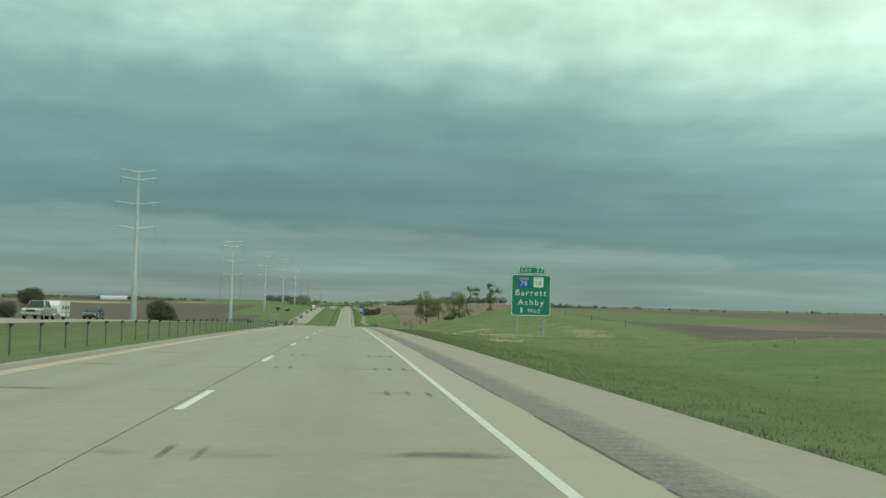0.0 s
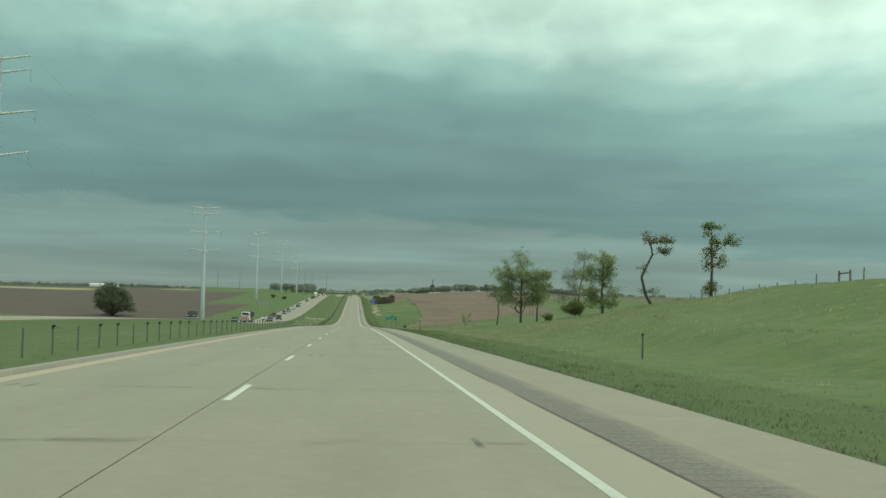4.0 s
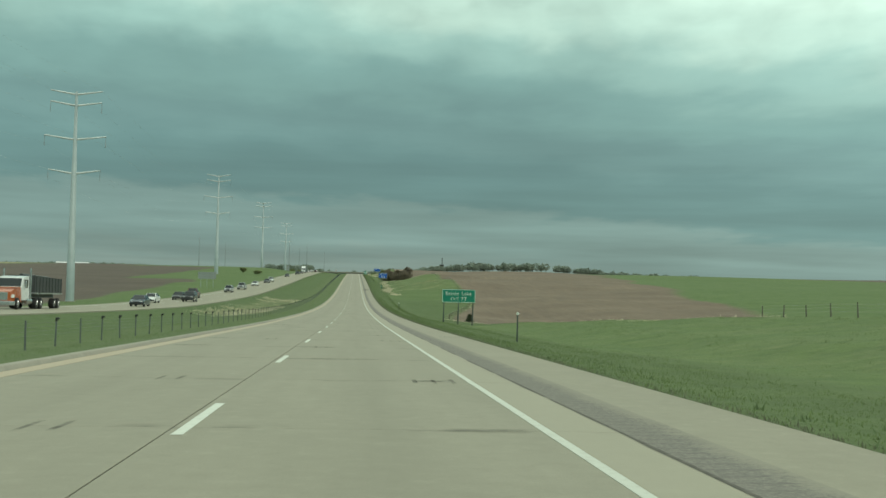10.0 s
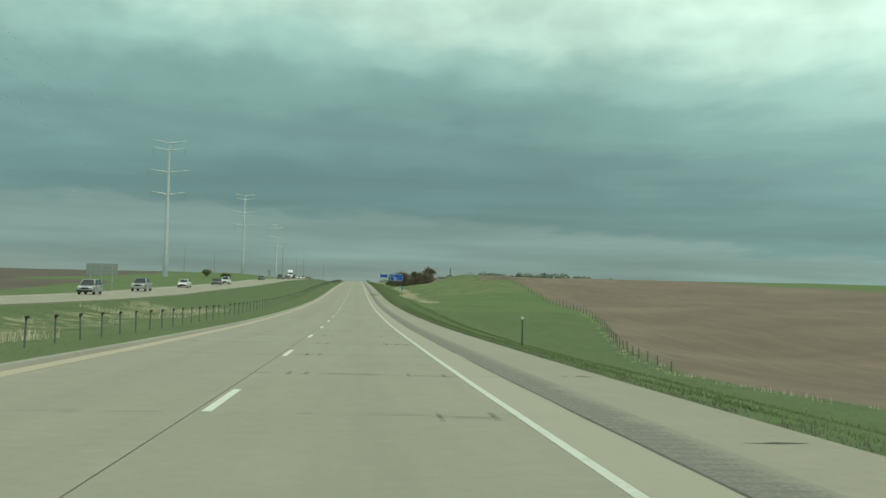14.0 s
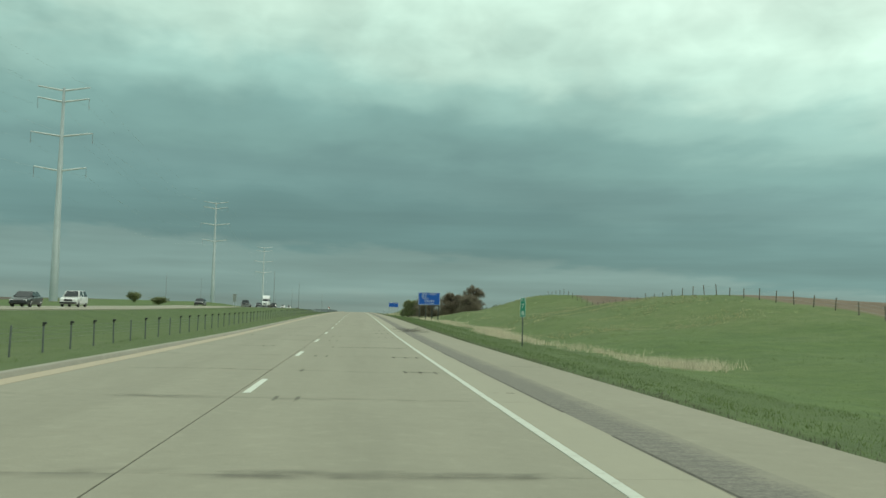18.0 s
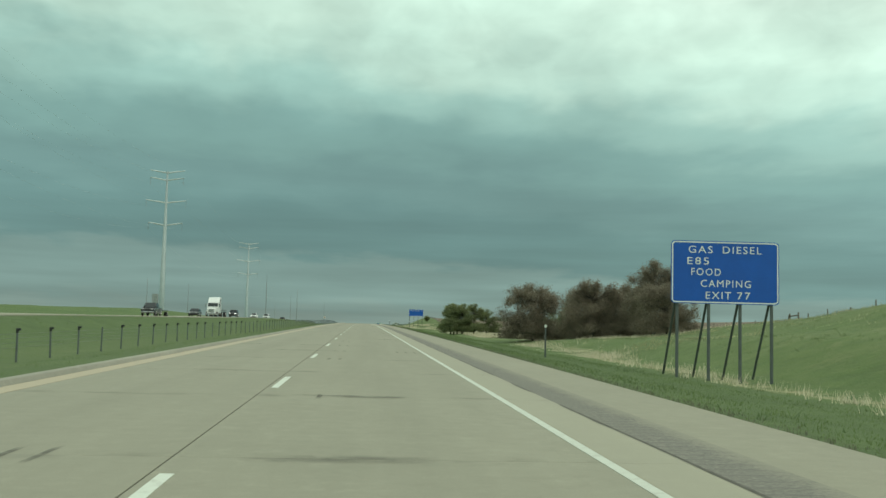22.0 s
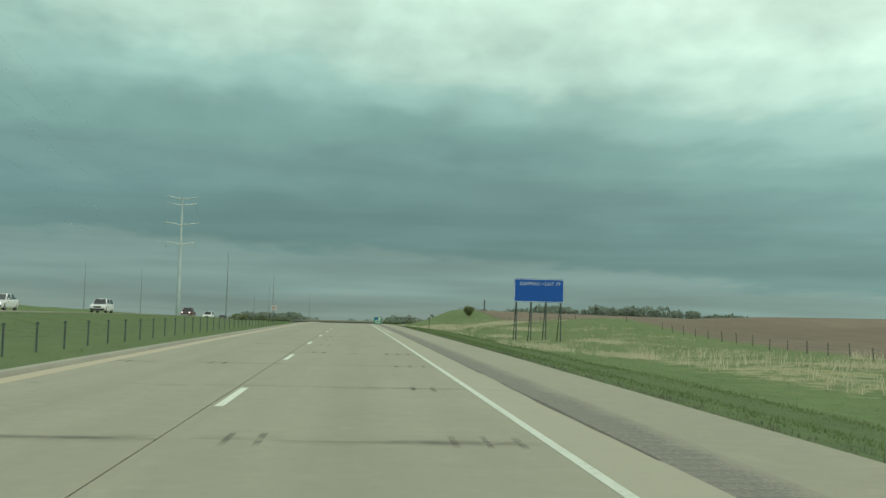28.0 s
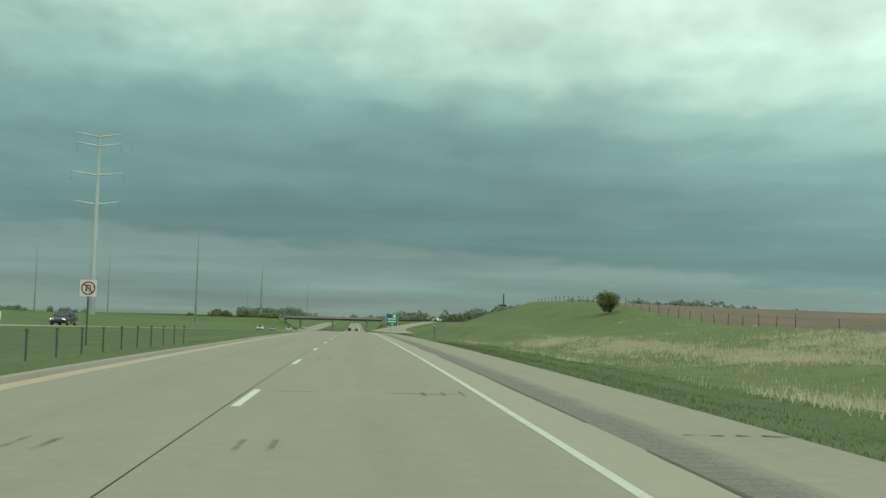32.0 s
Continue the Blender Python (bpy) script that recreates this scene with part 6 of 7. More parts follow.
def grove(name, label, seed, trees, size=1.0, mat=None):
    """A far wood: trunks and crowns of leaf clumps with an uneven outline."""
    rng = np.random.RandomState(seed)
    vs, fs = [], []
    for x, y, h in trees:
        z0 = gz(x, y)
        n = int(110 + 60 * rng.rand())
        w = h * rng.uniform(0.36, 0.6)
        d = rng.normal(0, 1, (n, 3))
        d /= np.linalg.norm(d, axis=1)[:, None]
        r = rng.uniform(0.45, 1.0, (n, 1)) ** 0.6
        lump = 1 + 0.25 * np.sin(d[:, :1] * 5 + seed) * np.cos(d[:, 1:2] * 4 + x)
        c = d * r * lump * np.array([w, w, h * 0.42]) + np.array([x, y, z0 + h * 0.56])
        a = rng.normal(0, 1, (n, 3))
        a /= np.linalg.norm(a, axis=1)[:, None]
        b = np.cross(a, rng.normal(0, 1, (n, 3)))
        b /= np.linalg.norm(b, axis=1)[:, None]
        s = h * 0.105 * rng.uniform(0.6, 1.4, (n, 1)) * size
        v = np.stack([c - a * s, c - b * s * 0.7, c + a * s, c + b * s * 0.7], 1).reshape(-1, 3)
        k = sum(len(q) for q in vs)
        vs.append(v)
        fs.append(np.arange(n * 4).reshape(-1, 4) + k)
        k += n * 4
        t = 0.03 * h
        vs.append(np.array([(x + sx * t * q, y + sy * t * q, z0 + zz) for zz, q in ((-0.5, 1.0), (h * 0.6, 0.5)) for sx, sy in ((-1, -1), (1, -1), (1, 1), (-1, 1))]))
        fs.append(np.array([(k, k + 1, k + 5, k + 4), (k + 1, k + 2, k + 6, k + 5), (k + 2, k + 3, k + 7, k + 6), (k + 3, k, k + 4, k + 7)]))
    me = mesh_from(name, np.concatenate(vs), np.concatenate(fs), False)
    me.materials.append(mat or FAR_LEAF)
    return tagged(new(name, me), label, "woods", kind="stuff")


def scatter(seed, n, x0, x1, y0, y1, h0, h1):
    r = random.Random(seed)
    return [(r.uniform(x0, x1), r.uniform(y0, y1), r.uniform(h0, h1)) for _ in range(n)]


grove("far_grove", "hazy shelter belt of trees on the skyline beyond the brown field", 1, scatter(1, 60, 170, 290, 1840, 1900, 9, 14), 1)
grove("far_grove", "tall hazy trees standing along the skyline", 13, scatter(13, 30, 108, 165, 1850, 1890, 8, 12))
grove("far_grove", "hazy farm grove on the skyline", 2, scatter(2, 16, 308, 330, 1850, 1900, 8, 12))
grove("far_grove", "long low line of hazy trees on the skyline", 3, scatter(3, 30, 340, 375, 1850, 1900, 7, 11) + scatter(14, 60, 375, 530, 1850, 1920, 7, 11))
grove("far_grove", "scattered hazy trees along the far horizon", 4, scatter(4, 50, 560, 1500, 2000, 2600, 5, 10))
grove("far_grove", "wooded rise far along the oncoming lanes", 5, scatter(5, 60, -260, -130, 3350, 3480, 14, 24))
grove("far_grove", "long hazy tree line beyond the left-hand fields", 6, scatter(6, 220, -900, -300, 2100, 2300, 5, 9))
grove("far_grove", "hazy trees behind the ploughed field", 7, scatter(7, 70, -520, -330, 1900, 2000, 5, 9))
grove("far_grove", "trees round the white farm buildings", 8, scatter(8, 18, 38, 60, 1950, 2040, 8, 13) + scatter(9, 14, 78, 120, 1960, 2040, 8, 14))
grove("far_grove", "dark trees beside the overpass", 10, scatter(10, 26, -110, -52, 1740, 1800, 5, 9) + scatter(12, 14, 24, 80, 1760, 1850, 4, 8), 1, OLIVE)
grove("far_grove", "trees along the valley beyond the overpass", 11, scatter(11, 60, -140, 160, 2400, 2900, 7, 12))


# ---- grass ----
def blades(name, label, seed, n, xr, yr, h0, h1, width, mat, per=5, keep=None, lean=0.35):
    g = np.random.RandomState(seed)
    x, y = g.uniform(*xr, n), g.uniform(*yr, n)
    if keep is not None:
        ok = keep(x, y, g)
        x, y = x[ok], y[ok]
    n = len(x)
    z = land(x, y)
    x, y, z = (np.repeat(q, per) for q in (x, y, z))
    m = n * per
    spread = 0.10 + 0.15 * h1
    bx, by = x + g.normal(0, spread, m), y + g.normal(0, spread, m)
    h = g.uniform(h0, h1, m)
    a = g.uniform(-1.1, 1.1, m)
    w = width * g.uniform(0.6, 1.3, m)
    # tips lean along +y, a shape set so blade faces catch the sky light
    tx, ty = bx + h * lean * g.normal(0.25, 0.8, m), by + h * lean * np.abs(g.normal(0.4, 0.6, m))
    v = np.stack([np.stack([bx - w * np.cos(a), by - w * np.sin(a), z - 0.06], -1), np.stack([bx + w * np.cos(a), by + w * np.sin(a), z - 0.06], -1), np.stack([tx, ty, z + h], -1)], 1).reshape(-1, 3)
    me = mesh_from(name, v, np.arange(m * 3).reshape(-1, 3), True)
    # normals forced upright, so blades are lit like flat ground
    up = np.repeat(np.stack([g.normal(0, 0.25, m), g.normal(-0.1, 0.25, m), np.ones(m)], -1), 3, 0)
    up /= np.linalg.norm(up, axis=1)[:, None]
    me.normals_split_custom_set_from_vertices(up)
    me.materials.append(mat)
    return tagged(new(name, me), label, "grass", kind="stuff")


VERGE = foliage("verge_grass_blades", (0.086, 0.142, 0.036), (0.128, 0.188, 0.052), 0.2)
RIM = foliage("dusty_low_weeds", (0.092, 0.108, 0.056), (0.140, 0.150, 0.088), 0.2)
BROADLEAF = foliage("dark_broad_weed_leaves", (0.078, 0.130, 0.042), (0.115, 0.170, 0.062), 0.2)
MEADOW = foliage("meadow_grass_blades", (0.088, 0.142, 0.036), (0.142, 0.186, 0.062), 0.2)
WEED = foliage("dull_dry_weeds", (0.300, 0.330, 0.165), (0.470, 0.465, 0.280), 0.45)
STRAW = foliage("dry_straw_blades", (0.52, 0.485, 0.325), (0.74, 0.69, 0.49), 0.35)
WAY = (-4, 1130)


def clumpy(x, y, g):
    return lumps(x, y, 2.1) * 0.6 + lumps(x + 9, y, 0.8) * 0.4 + g.uniform(-0.12, 0.12, len(x)) > 0.56


def in_ditch(x, y, g):
    line = np.exp(-((x - straw_x(y)) / 1.1) ** 2)
    return g.uniform(0, 1, len(x)) < line * np.clip(0.10 + patches(x, y), 0, 1)


def in_spots(x, y, g):
    return g.uniform(0, 1, len(x)) < np.clip(1.2 * spots(x, y) * (0.4 + lumps(x, y, 1.6)) + 0.10 * patches(x, y), 0, 1)


def in_patches(x, y, g):
    return g.uniform(0, 1, len(x)) < patches(x, y) ** 1.5


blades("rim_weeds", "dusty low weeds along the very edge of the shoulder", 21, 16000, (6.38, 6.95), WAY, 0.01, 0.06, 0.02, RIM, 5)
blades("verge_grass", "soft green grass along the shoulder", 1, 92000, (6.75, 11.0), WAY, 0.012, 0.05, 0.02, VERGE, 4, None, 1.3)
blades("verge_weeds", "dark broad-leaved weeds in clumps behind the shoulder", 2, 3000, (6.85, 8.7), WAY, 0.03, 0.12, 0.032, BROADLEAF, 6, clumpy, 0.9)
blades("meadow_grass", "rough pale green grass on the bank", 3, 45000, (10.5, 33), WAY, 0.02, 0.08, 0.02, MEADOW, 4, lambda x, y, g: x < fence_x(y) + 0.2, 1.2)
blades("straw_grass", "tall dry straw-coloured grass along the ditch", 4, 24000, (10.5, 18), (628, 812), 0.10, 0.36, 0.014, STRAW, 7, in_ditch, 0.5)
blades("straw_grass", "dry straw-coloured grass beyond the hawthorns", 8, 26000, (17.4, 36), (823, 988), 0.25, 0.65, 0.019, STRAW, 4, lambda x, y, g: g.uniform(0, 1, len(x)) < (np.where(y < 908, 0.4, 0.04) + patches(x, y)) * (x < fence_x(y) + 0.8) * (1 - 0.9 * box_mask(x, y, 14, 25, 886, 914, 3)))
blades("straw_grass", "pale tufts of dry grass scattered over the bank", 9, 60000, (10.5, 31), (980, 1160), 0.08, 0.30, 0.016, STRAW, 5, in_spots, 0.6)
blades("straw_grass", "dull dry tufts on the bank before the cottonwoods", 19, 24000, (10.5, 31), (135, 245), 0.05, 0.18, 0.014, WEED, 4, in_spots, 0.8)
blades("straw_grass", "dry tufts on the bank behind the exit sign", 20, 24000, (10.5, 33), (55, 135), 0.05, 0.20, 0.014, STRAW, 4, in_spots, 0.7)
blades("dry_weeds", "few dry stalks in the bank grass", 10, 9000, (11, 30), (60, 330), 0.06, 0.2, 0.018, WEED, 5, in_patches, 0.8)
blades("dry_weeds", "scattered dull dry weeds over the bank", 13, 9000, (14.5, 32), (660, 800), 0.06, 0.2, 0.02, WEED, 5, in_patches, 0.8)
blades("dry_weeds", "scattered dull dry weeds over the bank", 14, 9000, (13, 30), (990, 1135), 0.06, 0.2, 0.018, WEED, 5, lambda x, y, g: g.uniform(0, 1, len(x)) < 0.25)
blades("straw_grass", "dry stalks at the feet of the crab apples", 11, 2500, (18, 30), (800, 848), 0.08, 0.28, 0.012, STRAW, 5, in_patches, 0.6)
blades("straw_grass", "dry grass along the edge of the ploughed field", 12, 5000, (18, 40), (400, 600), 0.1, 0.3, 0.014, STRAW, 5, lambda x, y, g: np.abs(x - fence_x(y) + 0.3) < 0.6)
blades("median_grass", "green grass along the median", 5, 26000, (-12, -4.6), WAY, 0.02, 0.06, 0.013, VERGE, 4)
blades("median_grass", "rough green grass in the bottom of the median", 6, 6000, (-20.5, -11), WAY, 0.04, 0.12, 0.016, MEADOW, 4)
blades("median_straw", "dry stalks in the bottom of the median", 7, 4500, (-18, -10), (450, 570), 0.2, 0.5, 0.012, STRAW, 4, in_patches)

# ---- vehicles on the oncoming carriageway ----
def car_paint(name, base, metal=0.2):
    mat = material(name, base, 0.28, metal)
    k = Nodes(mat)
    n = k.noise(k.coord("Object"), 1.4, 4)
    k.rough(k.ramp(n, (0.3, 0.22), (0.75, 0.42)))
    k.colour(k.mix(k.ramp(k.noise(k.coord("Object"), 7, 3), (0.45, 0.0), (0.8, 0.25)), base, tuple(v * 0.7 + 0.02 for v in base)))
    mat.node_tree.nodes["Principled BSDF"].inputs["Coat Weight"].default_value = 0.4
    return mat


PAINTS = {"white": car_paint("white_car_paint", (0.72, 0.74, 0.72), 0.0), "silver": car_paint("silver_car_paint", (0.42, 0.44, 0.44), 0.6),
          "dark": car_paint("charcoal_car_paint", (0.035, 0.04, 0.042)), "maroon": car_paint("maroon_car_paint", (0.10, 0.012, 0.016)), "blue": car_paint("slate_car_paint", (0.05, 0.07, 0.09)),
          "orange": car_paint("orange_cab_paint", (0.40, 0.10, 0.03), 0.0), "black": car_paint("black_car_paint", (0.012, 0.013, 0.014))}
LIT = material("lit_headlamp", (0.9, 0.9, 0.85), 0.2)
LIT.node_tree.nodes["Principled BSDF"].inputs["Emission Color"].default_value = (1, 0.97, 0.9, 1)
LIT.node_tree.nodes["Principled BSDF"].inputs["Emission Strength"].default_value = 3.0


def wheel(parent, x, y, r, w, side):
    bm = bmesh.new()
    prof = ((-w / 2, r * 0.62), (-w / 2, r * 0.9), (-w / 2 + 0.03, r), (w / 2 - 0.03, r), (w / 2, r * 0.9), (w / 2, r * 0.62))
    n = 16
    rings = [[bm.verts.new((x + px, y + pr * math.cos(6.283 * i / n), r + pr * math.sin(6.283 * i / n))) for i in range(n)] for px, pr in prof]
    for a, b in zip(rings, rings[1:]):
        for i in range(n):
            bm.faces.new((a[i], a[(i + 1) % n], b[(i + 1) % n], b[i]))
    bmesh.ops.recalc_face_normals(bm, faces=bm.faces)
    wh = part("wheel", bm, RUBBER, parent, "black rubber tyre", True)
    hub = bmesh.new()
    x0 = x + side * (w / 2 - 0.02)
    tube((x - side * w * 0.3, y, r), (x0, y, r), r * 0.63, r * 0.60, 14, hub)
    for k in range(5):
        a = 6.283 * k / 5
        tube((x0 + side * 0.004, y, r), (x0 + side * 0.02, y + r * 0.5 * math.cos(a), r + r * 0.5 * math.sin(a)), r * 0.09, r * 0.07, 5, hub)
    part("hubcap", hub, CHROME, wh, "alloy wheel")


SHAPES = {
    # body stations: y, half width, underside, beltline; cabin: y of foot and head of screen, head and foot of rear window, roof height
    "sedan": dict(L=4.7, body=((0.0, 0.72, 0.30, 0.62), (0.25, 0.86, 0.22, 0.74), (1.25, 0.90, 0.20, 0.90), (3.7, 0.90, 0.20, 0.96), (4.5, 0.84, 0.24, 0.98), (4.7, 0.74, 0.34, 0.88)), cab=(1.25, 1.95, 3.35, 4.05), roof=1.44, r=0.33, axles=(0.92, 3.68)),
    "suv": dict(L=4.7, body=((0.0, 0.80, 0.36, 0.78), (0.22, 0.92, 0.28, 0.94), (1.15, 0.94, 0.26, 1.06), (3.9, 0.94, 0.26, 1.10), (4.55, 0.90, 0.30, 1.10), (4.7, 0.82, 0.40, 1.0)), cab=(1.10, 1.72, 4.10, 4.55), roof=1.74, r=0.37, axles=(0.92, 3.72)),
    "pickup": dict(L=5.7, body=((0.0, 0.88, 0.46, 0.92), (0.2, 0.98, 0.38, 1.08), (1.5, 1.0, 0.36, 1.16), (3.75, 1.0, 0.36, 1.18), (5.5, 0.99, 0.40, 1.18), (5.7, 0.94, 0.5, 1.12)), cab=(1.5, 2.15, 3.45, 3.75), roof=1.90, r=0.40, axles=(1.05, 4.55)),
}


def car(name, label, kind, paint_name, group="oncoming traffic", lit=False, facing=1):
    """A road vehicle whose nose points to -y, standing on z = 0 with its nose at y = 0."""
    s, mat = SHAPES[kind], PAINTS[paint_name]
    c = thing(name, label, "car" if kind != "pickup" else "pickup truck", group)
    st = []
    for y, w, zb, zt in s["body"]:
        st.append([(-w * 0.92, y, zb), (-w, y, zb + 0.16), (-w, y, zt - 0.12), (-w * 0.94, y, zt), (w * 0.94, y, zt), (w, y, zt - 0.12), (w, y, zb + 0.16), (w * 0.92, y, zb)])
    bm = lofted(st)
    part("body", bm, mat, c, "", False)
    a, b, d, e = s["cab"]
    w = s["body"][2][1] * 0.93
    wt = w * 0.80
    zt = s["roof"]
    zb0, zb1 = s["body"][2][3] - 0.02, s["body"][3][3] - 0.02
    cab = lofted([[(-w, a, zb0), (-wt, b, zt), (-wt, d, zt), (-w, e, zb1)], [(w, a, zb0), (wt, b, zt), (wt, d, zt), (w, e, zb1)]])
    bmesh.ops.bevel(cab, geom=cab.edges[:], offset=0.05, segments=2, affect='EDGES')
    part("cabin", cab, mat, c, "", True)

    def pane(nm, q):
        bm = bmesh.new()
        q = [Vector(p) for p in q]
        mid = sum(q, Vector()) / 4
        nrm = (q[1] - q[0]).cross(q[3] - q[0]).normalized()
        vs = [bm.verts.new(mid + (p - mid) * 0.86 + nrm * 0.012) for p in q]
        bm.faces.new(vs)
        part(nm, bm, GLASS_DARK, c, "dark glass")
    pane("windshield", ((-w, a, zb0), (w, a, zb0), (wt, b, zt), (-wt, b, zt)))
    pane("rear_window", ((w, e, zb1), (-w, e, zb1), (-wt, d, zt), (wt, d, zt)))
    for sg in (-1, 1):
        m0, m1 = (a + e) / 2, (b + d) / 2
        for q in (((sg * w, a, zb0), (sg * w, m0, (zb0 + zb1) / 2), (sg * wt, m1, zt), (sg * wt, b, zt)), ((sg * w, m0, (zb0 + zb1) / 2), (sg * w, e, zb1), (sg * wt, d, zt), (sg * wt, m1, zt))):
            pane("side_window", q if sg > 0 else q[::-1])
    w0, zf = s["body"][1][1], s["body"][1][3]
    for sg in (-1, 1):
        part("headlight", box(sg * w0 * 0.68 - 0.17, sg * w0 * 0.68 + 0.17, 0.02, 0.24, zf - 0.24, zf - 0.08, 0.02), LIT if lit else LAMP_GLASS, c, "headlamp")
        part("taillight", box(sg * w0 * 0.82 - 0.10, sg * w0 * 0.82 + 0.10, s["L"] - 0.16, s["L"] + 0.005, zf - 0.16, zf + 0.06, 0.02), RED_LAMP, c, "red tail lamp")
        part("mirror", box(sg * (w + 0.02) - 0.10, sg * (w + 0.02) + 0.10, a + 0.42, a + 0.52, zb0 + 0.02, zb0 + 0.17, 0.02), mat, c)
        for ax in s["axles"]:
            wheel(c, sg * (s["body"][2][1] - 0.12), ax, s["r"], 0.23, sg)
    part("grille", box(-w0 * 0.46, w0 * 0.46, -0.02, 0.10, zf - 0.34, zf - 0.12, 0.02), BLACK, c, "dark grille")
    part("bumper", box(-w0 * 0.96, w0 * 0.96, -0.05, 0.14, s["body"][0][2] - 0.02, s["body"][0][2] + 0.17, 0.04), CHROME if kind == "pickup" else BLACK, c)
    if kind == "pickup":
        part("bed", box(-0.84, 0.84, 3.85, 5.55, 1.13, 1.186), BLACK, c, "dark open load bed")
    return c


def drive(c, y, lane, back=False):
    x = {0: -29.0, 1: -25.2, 2: 1.95, 3: -1.95}[lane]
    up = float(OPP_RISE(y)) if lane < 2 else 0.0
    z = float(road_z(y)) + up + 0.012
    slope = math.degrees(math.atan((float(road_z(y + 4)) - float(road_z(y))) / 4))
    c.matrix_basis = pose(x, y, z, slope, 0, 0) if not back else pose(x, y, z, -slope, 0, 180)
    return c


FLEET = [("sedan", "dark", 127, 0, "charcoal saloon car following a pickup and trailer", False), ("pickup", "dark", 329, 0, "charcoal pickup truck in the oncoming lanes", False),
         ("sedan", "blue", 399, 0, "slate grey saloon car in the oncoming lanes", False), ("sedan", "blue", 461, 1, "slate grey saloon car overtaking beside the median", False),
         ("sedan", "white", 488, 0, "white saloon car climbing the oncoming lanes", False), ("suv", "dark", 500, 1, "charcoal sport utility vehicle overtaking a white saloon", False),
         ("sedan", "dark", 512, 0, "charcoal saloon car climbing the oncoming lanes", False), ("pickup", "maroon", 527, 0, "maroon pickup truck in the oncoming lanes", False),
         ("suv", "silver", 583, 0, "silver sport utility vehicle in the oncoming lanes", False), ("pickup", "silver", 611, 0, "silver pickup truck in the oncoming lanes", False),
         ("sedan", "white", 648, 0, "white saloon car in the oncoming lanes", False), ("sedan", "dark", 690, 0, "charcoal saloon car ahead of a white sport utility vehicle", False),
         ("suv", "white", 706, 0, "white sport utility vehicle beside the grass median", False), ("sedan", "dark", 795, 0, "charcoal saloon car level with the grass bank", False),
         ("pickup", "dark", 875, 0, "charcoal pickup truck towing a low trailer", False), ("sedan", "dark", 914, 0, "charcoal saloon car ahead of a white tractor unit", False),
         ("suv", "dark", 970, 0, "charcoal sport utility vehicle with its headlamps on", True), ("sedan", "white", 1016, 0, "white saloon car with its headlamps on", True),
         ("suv", "white", 1052, 0, "white crossover car on the crest", False),
         ("pickup", "maroon", 1117, 0, "maroon pickup truck with its headlamps on", True), ("suv", "white", 1144, 0, "white crossover car following a pickup", False),
         ("sedan", "black", 1168, 0, "black saloon car following a crossover", True), ("suv", "white", 1390, 0, "white sport utility vehicle near the overpass", False),
         ("sedan", "silver", 1440, 0, "silver saloon car near the overpass", False), ("pickup", "white", 1470, 1, "white pickup truck near the overpass", False), ("sedan", "dark", 1585, 0, "charcoal saloon car under the overpass", False),
         ("suv", "white", 1660, 0, "white sport utility vehicle beside the bridge piers", False)]
made = {}
for kind, col, y, lane, label, lit in FLEET:
    key = (kind, col, lit)
    nm = {"suv": "sport_utility_car", "sedan": "saloon_car", "pickup": "pickup_truck"}[kind]
    if key not in made:
        made[key] = car(nm, label, kind, col, lit=lit)
        drive(made[key], y, lane)
    else:
        drive(tagged(copy_thing(made[key], Matrix()), label), y, lane)
drive(car("saloon_car", "dark saloon car far ahead in the lane", "sedan", "dark", "traffic ahead"), 1640, 2, True)
drive(car("sport_utility_car", "black sport utility vehicle far ahead in the passing lane", "suv", "black", "traffic ahead"), 1625, 3, True)


def camper(y):
    """A pickup with a white travel trailer."""
    p = car("pickup_truck", "silver pickup truck towing a white travel trailer", "pickup", "silver")
    drive(p, y, 0)
    t = thing("travel_trailer", "white travel trailer with dark windows behind a pickup", "trailer", "oncoming traffic")
    bm = lofted([[(-1.15, 0.0, 0.9), (-1.15, 0.0, 2.1), (1.15, 0.0, 2.1), (1.15, 0.0, 0.9)], [(-1.2, 0.5, 0.5), (-1.2, 0.5, 2.8), (1.2, 0.5, 2.8), (1.2, 0.5, 0.5)],
                 [(-1.2, 6.3, 0.5), (-1.2, 6.3, 2.85), (1.2, 6.3, 2.85), (1.2, 6.3, 0.5)], [(-1.15, 6.6, 0.7), (-1.15, 6.6, 2.6), (1.15, 6.6, 2.6), (1.15, 6.6, 0.7)]])
    part("body", bm, PAINTS["white"], t)
    part("front_window", box(-0.7, 0.7, 0.14, 0.30, 1.5, 2.05), GLASS_DARK, t)
    for yy in (1.6, 3.2, 5.0):
        part("side_window", box(1.19, 1.212, yy, yy + 0.8, 1.5, 2.1), GLASS_DARK, t)
    part("door", box(1.195, 1.215, 4.1, 4.75, 0.6, 2.4), PAINTS["silver"], t)
    part("stripe", box(1.195, 1.21, 0.6, 6.2, 1.0, 1.2), GREY_SHEET, t)
    part("hitch", box(-0.06, 0.06, -1.1, 0.3, 0.5, 0.6), DARK_STEEL, t)
    for sg in (-1, 1):
        for ax in (3.1, 3.9):
            wheel(t, sg * 1.05, ax, 0.36, 0.22, sg)
    drive(t, y + 6.5, 0)
    t.scale = (0.84, 0.62, 0.70)


camper(104)


